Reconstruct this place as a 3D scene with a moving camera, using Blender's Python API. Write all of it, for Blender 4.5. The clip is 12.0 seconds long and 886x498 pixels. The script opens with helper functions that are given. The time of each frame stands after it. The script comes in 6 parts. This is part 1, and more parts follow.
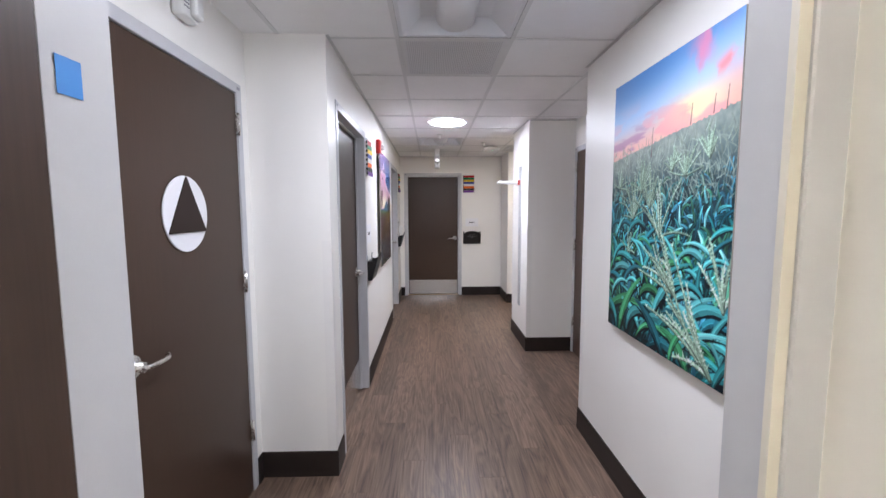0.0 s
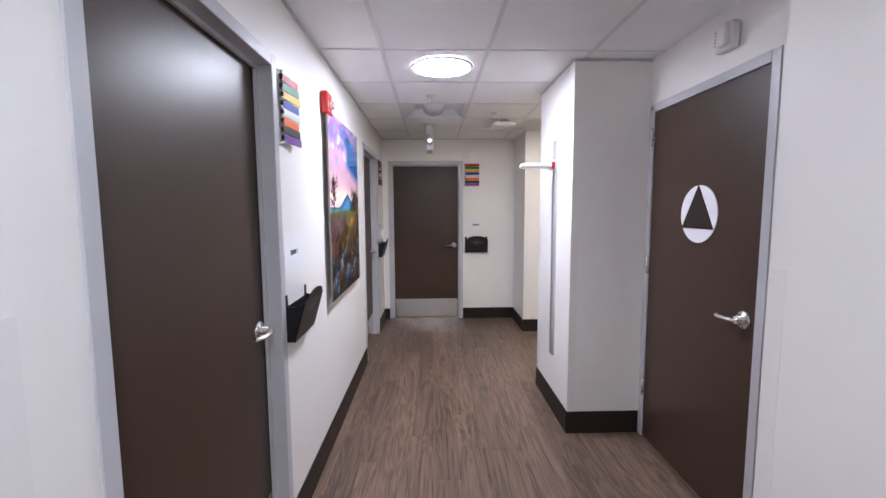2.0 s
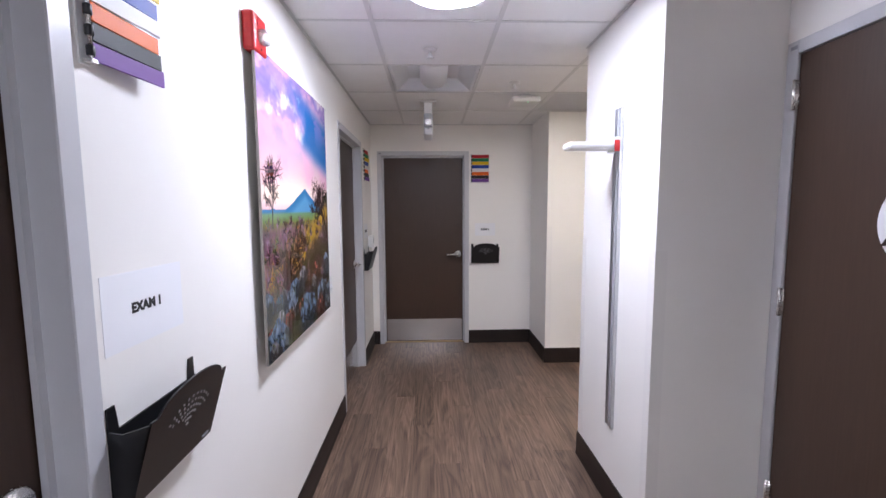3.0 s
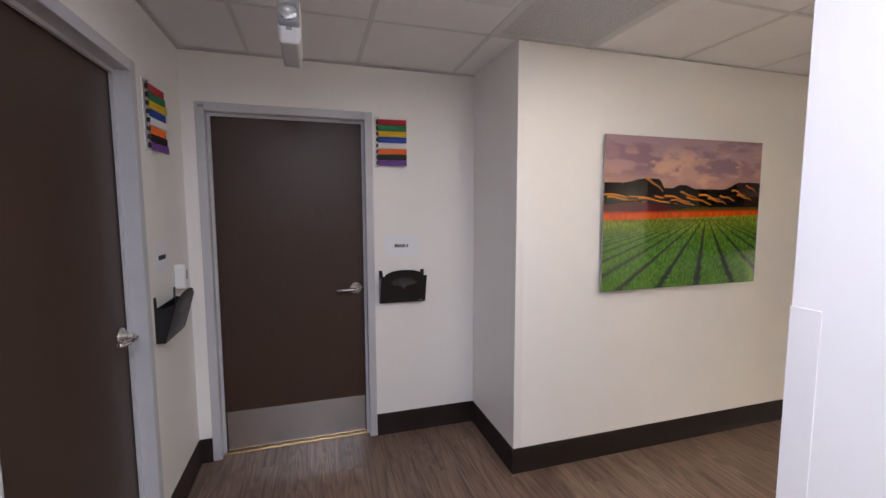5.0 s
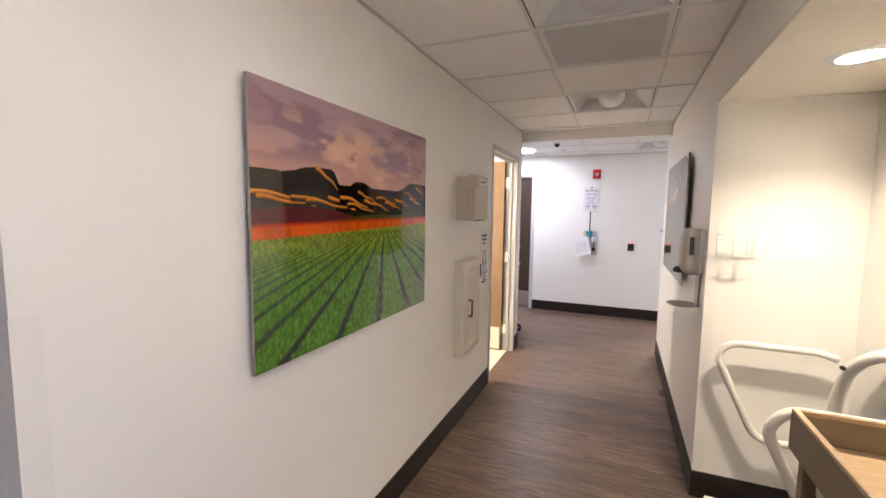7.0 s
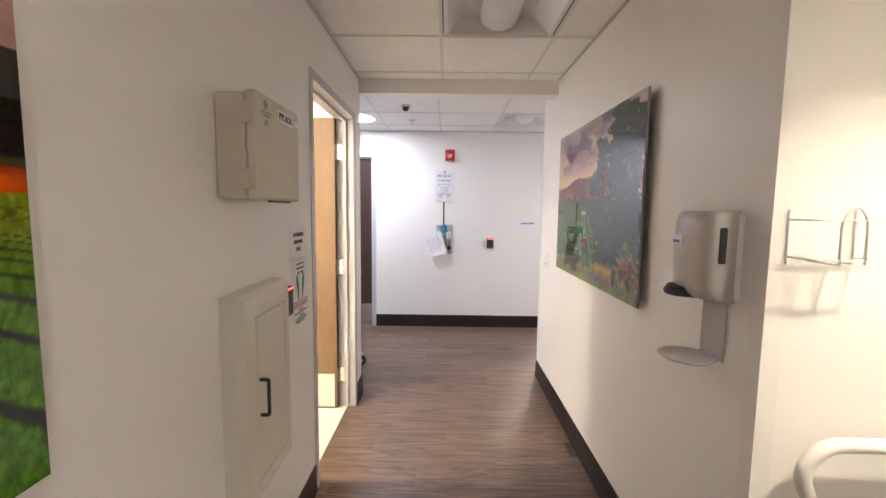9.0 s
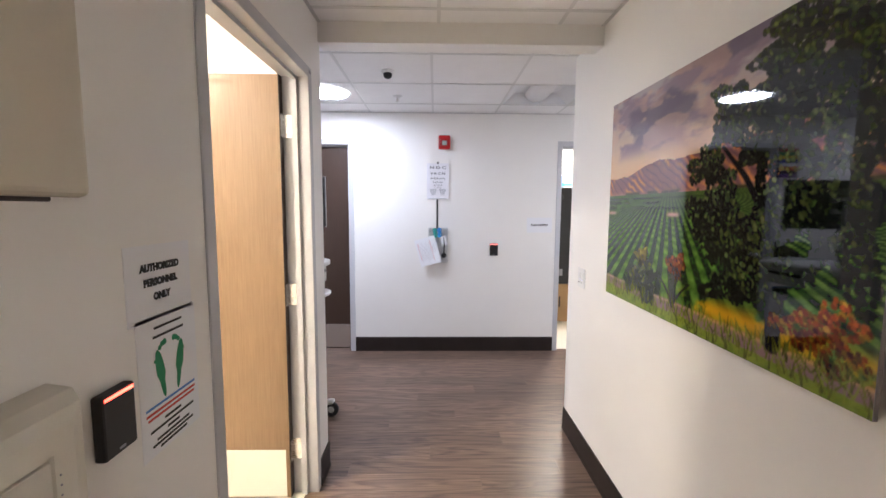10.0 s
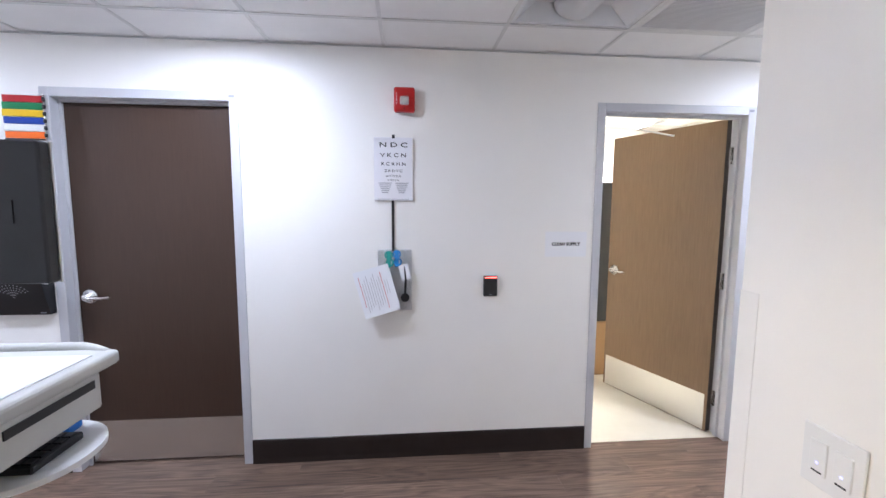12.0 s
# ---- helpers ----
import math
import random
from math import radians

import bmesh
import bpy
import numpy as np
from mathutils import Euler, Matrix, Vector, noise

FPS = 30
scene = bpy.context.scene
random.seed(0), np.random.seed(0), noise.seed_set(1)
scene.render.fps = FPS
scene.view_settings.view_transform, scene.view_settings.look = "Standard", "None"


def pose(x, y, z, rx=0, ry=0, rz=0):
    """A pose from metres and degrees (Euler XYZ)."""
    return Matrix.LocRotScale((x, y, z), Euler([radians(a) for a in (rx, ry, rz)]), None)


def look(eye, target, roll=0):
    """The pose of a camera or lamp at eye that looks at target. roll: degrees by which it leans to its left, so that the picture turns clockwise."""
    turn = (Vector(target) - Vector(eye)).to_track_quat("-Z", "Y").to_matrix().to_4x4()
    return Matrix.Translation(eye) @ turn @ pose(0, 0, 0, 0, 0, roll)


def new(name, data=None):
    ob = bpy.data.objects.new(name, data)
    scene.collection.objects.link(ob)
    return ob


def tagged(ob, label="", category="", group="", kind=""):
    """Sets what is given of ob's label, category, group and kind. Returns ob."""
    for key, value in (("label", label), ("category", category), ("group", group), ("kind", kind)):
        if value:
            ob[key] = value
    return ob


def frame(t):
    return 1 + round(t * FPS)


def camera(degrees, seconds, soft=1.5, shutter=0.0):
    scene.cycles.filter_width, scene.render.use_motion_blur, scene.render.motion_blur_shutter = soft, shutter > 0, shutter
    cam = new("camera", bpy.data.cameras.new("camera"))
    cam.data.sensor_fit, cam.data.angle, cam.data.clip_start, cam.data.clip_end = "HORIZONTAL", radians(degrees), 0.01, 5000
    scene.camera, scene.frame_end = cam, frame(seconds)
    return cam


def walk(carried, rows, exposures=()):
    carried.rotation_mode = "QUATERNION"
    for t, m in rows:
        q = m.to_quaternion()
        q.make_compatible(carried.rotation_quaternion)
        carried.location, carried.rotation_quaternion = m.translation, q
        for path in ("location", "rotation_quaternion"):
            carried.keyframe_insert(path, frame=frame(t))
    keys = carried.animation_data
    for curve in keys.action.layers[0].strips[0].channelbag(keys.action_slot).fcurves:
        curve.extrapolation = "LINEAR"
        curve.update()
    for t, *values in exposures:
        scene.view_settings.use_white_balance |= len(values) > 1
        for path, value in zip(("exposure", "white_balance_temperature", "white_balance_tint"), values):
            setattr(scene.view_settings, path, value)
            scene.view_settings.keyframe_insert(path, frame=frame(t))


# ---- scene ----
cam = camera(93.1, 12.0)
PATH = [
    (0, (0.494, 0.262, 1.544), (0.547, 2.253, 1.357), -0.2),
    (0.5, (0.522, 0.614, 1.541), (0.576, 2.604, 1.35), -0.3),
    (1, (0.557, 1.026, 1.538), (0.612, 3.016, 1.346), -0.25),
    (1.5, (0.572, 1.49, 1.537), (0.626, 3.48, 1.348), -0.3),
    (2, (0.6, 1.977, 1.54), (0.652, 3.967, 1.348), -0.3),
    (2.5, (0.593, 2.497, 1.552), (0.647, 4.487, 1.359), -0.3),
    (4.5, (0.625, 4.538, 1.546), (0.92, 6.508, 1.368), -0.25),
    (5, (0.652, 4.972, 1.557), (1.234, 6.876, 1.371), -0.15),
    (5.5, (0.7, 5.345, 1.556), (1.692, 7.07, 1.369), 0.1),
    (6, (0.835, 5.634, 1.578), (2.181, 7.103, 1.4), 0.3),
    (6.5, (1.046, 5.878, 1.608), (2.701, 6.985, 1.421), 0.7),
    (7, (1.333, 6.034, 1.594), (3.168, 6.807, 1.408), 0.75),
    (7.5, (1.656, 6.16, 1.551), (3.585, 6.66, 1.367), 0.75),
    (9.5, (3.345, 6.472, 1.5), (5.336, 6.44, 1.306), 0.45),
    (10, (3.835, 6.488, 1.511), (5.825, 6.449, 1.314), 0.3),
    (10.5, (4.338, 6.488, 1.515), (6.328, 6.451, 1.321), 0.3),
    (11, (4.832, 6.46, 1.512), (6.823, 6.42, 1.321), 0.2),
    (11.5, (5.28, 6.456, 1.53), (7.269, 6.4, 1.333), 0.3),
    (12, (5.664, 6.394, 1.57), (7.645, 6.214, 1.361), 0.35),
]
walk(cam, [(t, look(eye, target, roll)) for t, eye, target, roll in PATH],
     [(0.0, 1.95, 6300, 9), (1.5, 1.9, 6250, 11), (2.5, 1.9, 6150, 12), (4.5, 1.6, 6100, 13), (5.5, 1.82, 6250, 13), (7.5, 1.72, 6350, 13), (9.5, 1.72, 6200, 11), (10.5, 1.52, 5750, 10), (12.0, 1.5, 5750, 9)])
# ---------- light ----------
world = bpy.data.worlds.new("world")
world.use_nodes = True
world.node_tree.nodes["Background"].inputs[0].default_value = (0.6, 0.7, 1.0, 1)
world.node_tree.nodes["Background"].inputs[1].default_value = 0.05
scene.world = world
LAMP_COOL, LAMP_WARM = (0.935, 0.955, 1.09), (1.0, 0.85, 0.64)
P_ROUND, P_ROUND_END, P_ALCOVE, P_STAFF, P_SUPPLY, P_LOBBY = 33.0, 29.0, 270.0, 76.0, 105.0, 24.0
P_ENTRY, P_TURN_FILL = 24.0, 17.0

# ---------- plan, in metres ----------
CEIL = 2.472            # ceiling of both corridors
CEIL_END = 2.455        # ceiling of the cross corridor
WL, WR = -0.065, 1.525  # side walls of the first corridor
REC_L, REC_R = -0.495, 2.01   # restroom walls, set back
BACK = 7.768            # end wall of the first corridor
W2L, W2R = 7.105, 5.595      # side walls of the second corridor
PIL, PIL0, PIL1 = 1.515, 4.71, 5.528
ALC_X, ALC_Y, ALC_Z = 3.957, 4.95, 2.165
ENDX = 8.16
NICHE_X = 1.735
THICK = 0.125
DOOR_W, DOOR_H, FACE = 0.92, 2.135, 0.05


# ---------- mesh helpers ----------
def box(bm, x0, x1, y0, y1, z0, z1, bevel=0.0, seg=1):
    v = [bm.verts.new((x, y, z)) for z in (z0, z1) for x, y in ((x0, y0), (x1, y0), (x1, y1), (x0, y1))]
    fs = [bm.faces.new([v[i] for i in f]) for f in ((3, 2, 1, 0), (4, 5, 6, 7), (0, 1, 5, 4), (1, 2, 6, 5), (2, 3, 7, 6), (3, 0, 4, 7))]
    if bevel:
        es = list({e for f in fs for e in f.edges})
        bmesh.ops.bevel(bm, geom=es, offset=bevel, segments=seg, affect="EDGES", profile=0.5)
    return bm


def boxed(*a, **k):
    return box(bmesh.new(), *a, **k)


def prism(bm, pts, y0, y1):
    """Extrude an outline in x and z from y0 to y1."""
    a = [bm.verts.new((x, y0, z)) for x, z in pts]
    b = [bm.verts.new((x, y1, z)) for x, z in pts]
    bm.faces.new(a)
    bm.faces.new(b[::-1])
    n = len(pts)
    for i in range(n):
        bm.faces.new((a[i], b[i], b[(i + 1) % n], a[(i + 1) % n]))
    bmesh.ops.recalc_face_normals(bm, faces=bm.faces)
    return bm


def cyl(bm, p0, p1, r0, r1=None, n=20, cap=True):
    r1 = r0 if r1 is None else r1
    p0, p1 = Vector(p0), Vector(p1)
    q = (p1 - p0).to_track_quat("Z", "Y")
    ra = [bm.verts.new(p0 + q @ Vector((r0 * math.cos(2 * math.pi * i / n), r0 * math.sin(2 * math.pi * i / n), 0))) for i in range(n)]
    rb = [bm.verts.new(p1 + q @ Vector((r1 * math.cos(2 * math.pi * i / n), r1 * math.sin(2 * math.pi * i / n), 0))) for i in range(n)]
    for i in range(n):
        f = bm.faces.new((ra[i], ra[(i + 1) % n], rb[(i + 1) % n], rb[i]))
        f.smooth = True
    if cap:
        bm.faces.new(ra[::-1])
        bm.faces.new(rb)
    return bm


def lathe(bm, prof, n=32, at=(0, 0, 0), axis="z"):
    """Turn a profile of (radius, height) about an axis through at."""
    rings = []
    for r, h in prof:
        ring = []
        for i in range(n):
            c, s = r * math.cos(2 * math.pi * i / n), r * math.sin(2 * math.pi * i / n)
            p = (c, s, h) if axis == "z" else ((c, -h, s) if axis == "y" else (h, c, s))
            ring.append(bm.verts.new(Vector(at) + Vector(p)))
        rings.append(ring)
    for a, b in zip(rings, rings[1:]):
        for i in range(n):
            f = bm.faces.new((a[i], a[(i + 1) % n], b[(i + 1) % n], b[i]))
            f.smooth = True
    bm.faces.new(rings[0][::-1])
    bm.faces.new(rings[-1])
    bmesh.ops.recalc_face_normals(bm, faces=bm.faces)
    return bm


def tube(bm, pts, r, n=12, flat=1.0, round_=0.0):
    """A pipe along points; round_ cuts the corners into arcs."""
    P = [Vector(p) for p in pts]
    if round_:
        Q = [P[0]]
        for a, b, c in zip(P, P[1:], P[2:]):
            d = min(round_, (a - b).length * 0.48, (c - b).length * 0.48)
            s, e = b + (a - b).normalized() * d, b + (c - b).normalized() * d
            for k in range(7):
                u = k / 6
                Q.append((1 - u) ** 2 * s + 2 * u * (1 - u) * b + u * u * e)
        P = Q + [P[-1]]
    rings, up = [], None
    for i, p in enumerate(P):
        t = (P[min(i + 1, len(P) - 1)] - P[max(i - 1, 0)]).normalized()
        if up is None:
            up = t.orthogonal().normalized()
        up = (up - t * up.dot(t)).normalized()
        side = t.cross(up)
        rings.append([bm.verts.new(p + (up * math.cos(2 * math.pi * k / n) * flat + side * math.sin(2 * math.pi * k / n)) * r) for k in range(n)])
    for a, b in zip(rings, rings[1:]):
        for k in range(n):
            f = bm.faces.new((a[k], a[(k + 1) % n], b[(k + 1) % n], b[k]))
            f.smooth = True
    bm.faces.new(rings[0][::-1])
    bm.faces.new(rings[-1])
    bmesh.ops.recalc_face_normals(bm, faces=bm.faces)
    return bm


def mesh_of(name, bm, material):
    me = bpy.data.meshes.new(name)
    bm.to_mesh(me)
    bm.free()
    me.materials.append(material)
    return me


def part(name, bm, material, parent=None, label=""):
    """One mesh object under a thing or a part."""
    ob = new(name, mesh_of(name, bm, material) if isinstance(bm, bmesh.types.BMesh) else bm)
    if parent is not None:
        ob.parent = parent
    if label:
        ob["label"] = label
    return ob


def thing(name, at=(0, 0, 0), turn=0.0, label="", category="", group="", kind=""):
    """An Empty at the thing's base; wall things face local -y and run along local x."""
    ob = new(name)
    ob.empty_display_size = 0.05
    ob.matrix_basis = pose(*at, 0, 0, turn)
    return tagged(ob, label, category, group, kind)


def structure(name, bm, material, label, category):
    return tagged(new(name, mesh_of(name, bm, material)), label, category, kind="structure")


def words(name, s, size, material, parent, at, turn=(90, 0, 0), bold=0.0, align="CENTER", label=""):
    """Lettering as a thin mesh in Blender's built-in font."""
    cu = bpy.data.curves.new(name, "FONT")
    cu.body, cu.size, cu.align_x, cu.align_y, cu.offset, cu.extrude = s, size, align, "CENTER", bold, 0.0003
    cu.resolution_u = 3
    tmp = bpy.data.objects.new(name, cu)
    scene.collection.objects.link(tmp)
    me = bpy.data.meshes.new_from_object(tmp.evaluated_get(bpy.context.evaluated_depsgraph_get()))
    bpy.data.objects.remove(tmp)
    bpy.data.curves.remove(cu)
    me.materials.clear()
    me.materials.append(material)
    ob = part(name, me, material, parent, label)
    ob.matrix_basis = pose(*at, *turn)
    return ob


# ---------- materials ----------
def mat(name, colour=(0.8, 0.8, 0.8), rough=0.5, metal=0.0, coat=0.0):
    m = bpy.data.materials.new(name)
    m.use_nodes = True
    b = m.node_tree.nodes["Principled BSDF"]
    b.inputs["Base Color"].default_value = (*colour, 1)
    b.inputs["Roughness"].default_value = rough
    b.inputs["Metallic"].default_value = metal
    b.inputs["Coat Weight"].default_value = coat
    return m


def node(m, kind, **settings):
    n = m.node_tree.nodes.new(kind)
    for k, v in settings.items():
        if k in n.inputs.keys():
            n.inputs[k].default_value = v
    return n


def link(m, a, b):
    m.node_tree.links.new(a, b)


def bsdf(m):
    return m.node_tree.nodes["Principled BSDF"]


def varied(name, c1, c2, rough=(0.4, 0.55), scale=3.0, fine=120.0, bump=0.05, depth=0.001, stretch=(1, 1, 1), metal=0.0, spread=0.0):
    """Two-scale variation: slow drift of tone, fine grain in relief."""
    m = mat(name, c1, rough[0], metal)
    co = node(m, "ShaderNodeTexCoord")
    mp = node(m, "ShaderNodeMapping")
    mp.inputs["Scale"].default_value = stretch
    link(m, co.outputs["Object"], mp.inputs["Vector"])
    big = node(m, "ShaderNodeTexNoise", Scale=scale, Detail=4.0, Roughness=0.6)
    sml = node(m, "ShaderNodeTexNoise", Scale=fine, Detail=3.0, Roughness=0.6)
    link(m, mp.outputs[0], big.inputs["Vector"])
    link(m, mp.outputs[0], sml.inputs["Vector"])
    mixed = node(m, "ShaderNodeMath")
    mixed.operation = "MULTIPLY_ADD"
    mixed.inputs[1].default_value = 0.35
    link(m, sml.outputs[0], mixed.inputs[0])
    link(m, big.outputs[0], mixed.inputs[2])
    ramp = node(m, "ShaderNodeValToRGB")
    ramp.color_ramp.elements[0].position, ramp.color_ramp.elements[1].position = 0.45, 0.95
    ramp.color_ramp.elements[0].color, ramp.color_ramp.elements[1].color = (*c1, 1), (*c2, 1)
    link(m, mixed.outputs[0], ramp.inputs[0])
    out = ramp.outputs[0]
    if spread:
        info = node(m, "ShaderNodeObjectInfo")
        hsv = node(m, "ShaderNodeHueSaturation")
        mr = node(m, "ShaderNodeMapRange")
        mr.inputs["To Min"].default_value, mr.inputs["To Max"].default_value = 1 - spread, 1 + spread
        link(m, info.outputs["Random"], mr.inputs["Value"])
        link(m, mr.outputs[0], hsv.inputs["Value"])
        link(m, out, hsv.inputs["Color"])
        out = hsv.outputs[0]
    link(m, out, bsdf(m).inputs["Base Color"])
    rr = node(m, "ShaderNodeMapRange")
    rr.inputs["To Min"].default_value, rr.inputs["To Max"].default_value = rough
    link(m, big.outputs[0], rr.inputs["Value"])
    link(m, rr.outputs[0], bsdf(m).inputs["Roughness"])
    if bump:
        bp = node(m, "ShaderNodeBump", Strength=bump, Distance=depth)
        link(m, sml.outputs[0], bp.inputs["Height"])
        link(m, bp.outputs[0], bsdf(m).inputs["Normal"])
    return m


def grained(name, dark, light, rough=(0.35, 0.5), spread=0.0, along="z", offset=False, fine=90.0, rings_mix=0.3):
    """Wood grain: long streaks along one axis, pores, and a cathedral drift."""
    m = mat(name, dark, rough[0])
    co = node(m, "ShaderNodeTexCoord")
    vec = co.outputs["Object"]
    info = node(m, "ShaderNodeObjectInfo")
    if offset:
        sh = node(m, "ShaderNodeVectorMath")
        sh.operation = "MULTIPLY_ADD"
        comb = node(m, "ShaderNodeCombineXYZ")
        for k, f in (("X", 13.0), ("Y", 37.0), ("Z", 5.0)):
            mu = node(m, "ShaderNodeMath")
            mu.operation = "MULTIPLY"
            mu.inputs[1].default_value = f
            link(m, info.outputs["Random"], mu.inputs[0])
            link(m, mu.outputs[0], comb.inputs[k])
        sh.inputs[1].default_value = (1, 1, 1)
        link(m, vec, sh.inputs[0])
        link(m, comb.outputs[0], sh.inputs[2])
        vec = sh.outputs[0]
    long_, wide = {"z": ((1, 1, 0.03), (1, 1, 0.16)), "y": ((1, 0.018, 1), (1, 0.10, 1))}[along]
    m1, m2 = node(m, "ShaderNodeMapping"), node(m, "ShaderNodeMapping")
    m1.inputs["Scale"].default_value, m2.inputs["Scale"].default_value = long_, wide
    link(m, vec, m1.inputs["Vector"])
    link(m, vec, m2.inputs["Vector"])
    streak = node(m, "ShaderNodeTexNoise", Scale=fine, Detail=5.0, Roughness=0.65)
    drift = node(m, "ShaderNodeTexNoise", Scale=9.0, Detail=3.0, Roughness=0.55, Distortion=0.8)
    link(m, m1.outputs[0], streak.inputs["Vector"])
    link(m, m2.outputs[0], drift.inputs["Vector"])
    rings = node(m, "ShaderNodeMath")
    rings.operation = "MULTIPLY"
    rings.inputs[1].default_value = 16.0
    link(m, drift.outputs[0], rings.inputs[0])
    frac = node(m, "ShaderNodeMath")
    frac.operation = "PINGPONG"
    frac.inputs[1].default_value = 1.0
    link(m, rings.outputs[0], frac.inputs[0])
    mixv = node(m, "ShaderNodeMix")
    mixv.inputs[0].default_value = rings_mix
    link(m, streak.outputs[0], mixv.inputs[2])
    link(m, frac.outputs[0], mixv.inputs[3])
    ramp = node(m, "ShaderNodeValToRGB")
    ramp.color_ramp.elements[0].position, ramp.color_ramp.elements[1].position = 0.3, 0.72
    ramp.color_ramp.elements[0].color, ramp.color_ramp.elements[1].color = (*dark, 1), (*light, 1)
    link(m, mixv.outputs[0], ramp.inputs[0])
    out = ramp.outputs[0]
    if spread:
        hsv = node(m, "ShaderNodeHueSaturation")
        mr = node(m, "ShaderNodeMapRange")
        mr.inputs["To Min"].default_value, mr.inputs["To Max"].default_value = 1 - spread, 1 + spread
        link(m, info.outputs["Random"], mr.inputs["Value"])
        link(m, mr.outputs[0], hsv.inputs["Value"])
        link(m, out, hsv.inputs["Color"])
        out = hsv.outputs[0]
    link(m, out, bsdf(m).inputs["Base Color"])
    rr = node(m, "ShaderNodeMapRange")
    rr.inputs["To Min"].default_value, rr.inputs["To Max"].default_value = rough
    link(m, streak.outputs[0], rr.inputs["Value"])
    link(m, rr.outputs[0], bsdf(m).inputs["Roughness"])
    bp = node(m, "ShaderNodeBump", Strength=0.12, Distance=0.0008)
    link(m, streak.outputs[0], bp.inputs["Height"])
    link(m, bp.outputs[0], bsdf(m).inputs["Normal"])
    return m


def brushed(name, colour, rough, stretch, bump=0.1, vary=0.27):
    m = mat(name, colour, rough, 1.0)
    co, mp = node(m, "ShaderNodeTexCoord"), node(m, "ShaderNodeMapping")
    mp.inputs["Scale"].default_value = stretch
    link(m, co.outputs["Object"], mp.inputs["Vector"])
    nz = node(m, "ShaderNodeTexNoise", Scale=160.0, Detail=4.0)
    link(m, mp.outputs[0], nz.inputs["Vector"])
    rr = node(m, "ShaderNodeMapRange")
    rr.inputs["To Min"].default_value, rr.inputs["To Max"].default_value = rough * (1 - vary), rough * (1 + vary)
    link(m, nz.outputs[0], rr.inputs["Value"])
    link(m, rr.outputs[0], bsdf(m).inputs["Roughness"])
    bp = node(m, "ShaderNodeBump", Strength=bump, Distance=0.0005)
    link(m, nz.outputs[0], bp.inputs["Height"])
    link(m, bp.outputs[0], bsdf(m).inputs["Normal"])
    return m


def glowing(name, colour, strength):
    m = mat(name, (0.9, 0.9, 0.9), 0.4)
    bsdf(m).inputs["Emission Color"].default_value = (*colour, 1)
    bsdf(m).inputs["Emission Strength"].default_value = strength
    return m


PAINT = varied("wall_paint", (0.87, 0.85, 0.815), (0.895, 0.875, 0.84), (0.36, 0.46), 2.0, 260.0, 0.10, 0.0006)
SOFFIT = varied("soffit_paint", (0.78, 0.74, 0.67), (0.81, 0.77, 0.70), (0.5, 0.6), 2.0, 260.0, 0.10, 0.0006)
TILE = varied("ceiling_tile", (0.89, 0.885, 0.88), (0.93, 0.925, 0.92), (0.85, 0.95), 5.0, 420.0, 0.35, 0.0012)
GRID = mat("ceiling_grid_paint", (0.74, 0.74, 0.73), 0.45)
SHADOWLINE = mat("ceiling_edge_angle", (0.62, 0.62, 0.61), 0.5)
BROWN = grained("dark_brown_laminate", (0.050, 0.029, 0.0195), (0.063, 0.0368, 0.0248), (0.34, 0.42), rings_mix=0.06, fine=140.0)
TAN = grained("tan_wood_laminate", (0.185, 0.112, 0.058), (0.245, 0.155, 0.084), (0.34, 0.42), rings_mix=0.06, fine=140.0)
EDGE = mat("door_edge_brown", (0.03, 0.02, 0.015), 0.45)
PLANK = grained("vinyl_plank", (0.072, 0.045, 0.032), (0.250, 0.167, 0.120), (0.32, 0.46), 0.18, "y", True, 100.0, rings_mix=0.2)
SUBFLOOR = varied("subfloor", (0.05, 0.04, 0.035), (0.07, 0.055, 0.045))
CREAM = varied("cream_sheet_vinyl", (0.74, 0.69, 0.58), (0.79, 0.74, 0.63), (0.3, 0.4), 8.0, 300.0, 0.03)
BASE = varied("rubber_base", (0.020, 0.014, 0.012), (0.030, 0.022, 0.019), (0.38, 0.5), 6.0, 200.0, 0.06)
FRAME = varied("frame_enamel", (0.53, 0.53, 0.55), (0.57, 0.57, 0.59), (0.28, 0.36), 5.0, 300.0, 0.04)
STEEL = brushed("kick_plate_steel", (0.72, 0.71, 0.69), 0.24, (0.01, 3, 3), 0.55, 0.08)
GOLDBROWN = brushed("gold_brown_strip", (0.62, 0.45, 0.24), 0.35, (0.02, 1, 1))
CHROME = brushed("satin_chrome", (0.78, 0.77, 0.75), 0.27, (1, 1, 1), 0.01, 0.1)
ALU = brushed("anodised_aluminium", (0.66, 0.67, 0.69), 0.33, (1, 1, 0.02))
WHITE = mat("white_plastic", (0.80, 0.80, 0.79), 0.38)
GUARD = mat("corner_guard_plastic", (0.85, 0.83, 0.80), 0.30)
OFFWHITE = varied("off_white_enamel", (0.70, 0.66, 0.57), (0.73, 0.69, 0.60), (0.32, 0.4), 6.0, 300.0, 0.05)
PUTTY = varied("putty_plastic", (0.60, 0.545, 0.44), (0.63, 0.57, 0.465), (0.42, 0.5), 6.0, 250.0, 0.10)
BLACK = mat("black_plastic", (0.012, 0.012, 0.013), 0.32)
SOFTBLACK = varied("black_textured_plastic", (0.014, 0.014, 0.015), (0.022, 0.022, 0.023), (0.45, 0.6), 8.0, 500.0, 0.1)
PAPER = mat("paper", (0.86, 0.865, 0.89), 0.75)
INK = mat("black_ink", (0.02, 0.02, 0.022), 0.7)
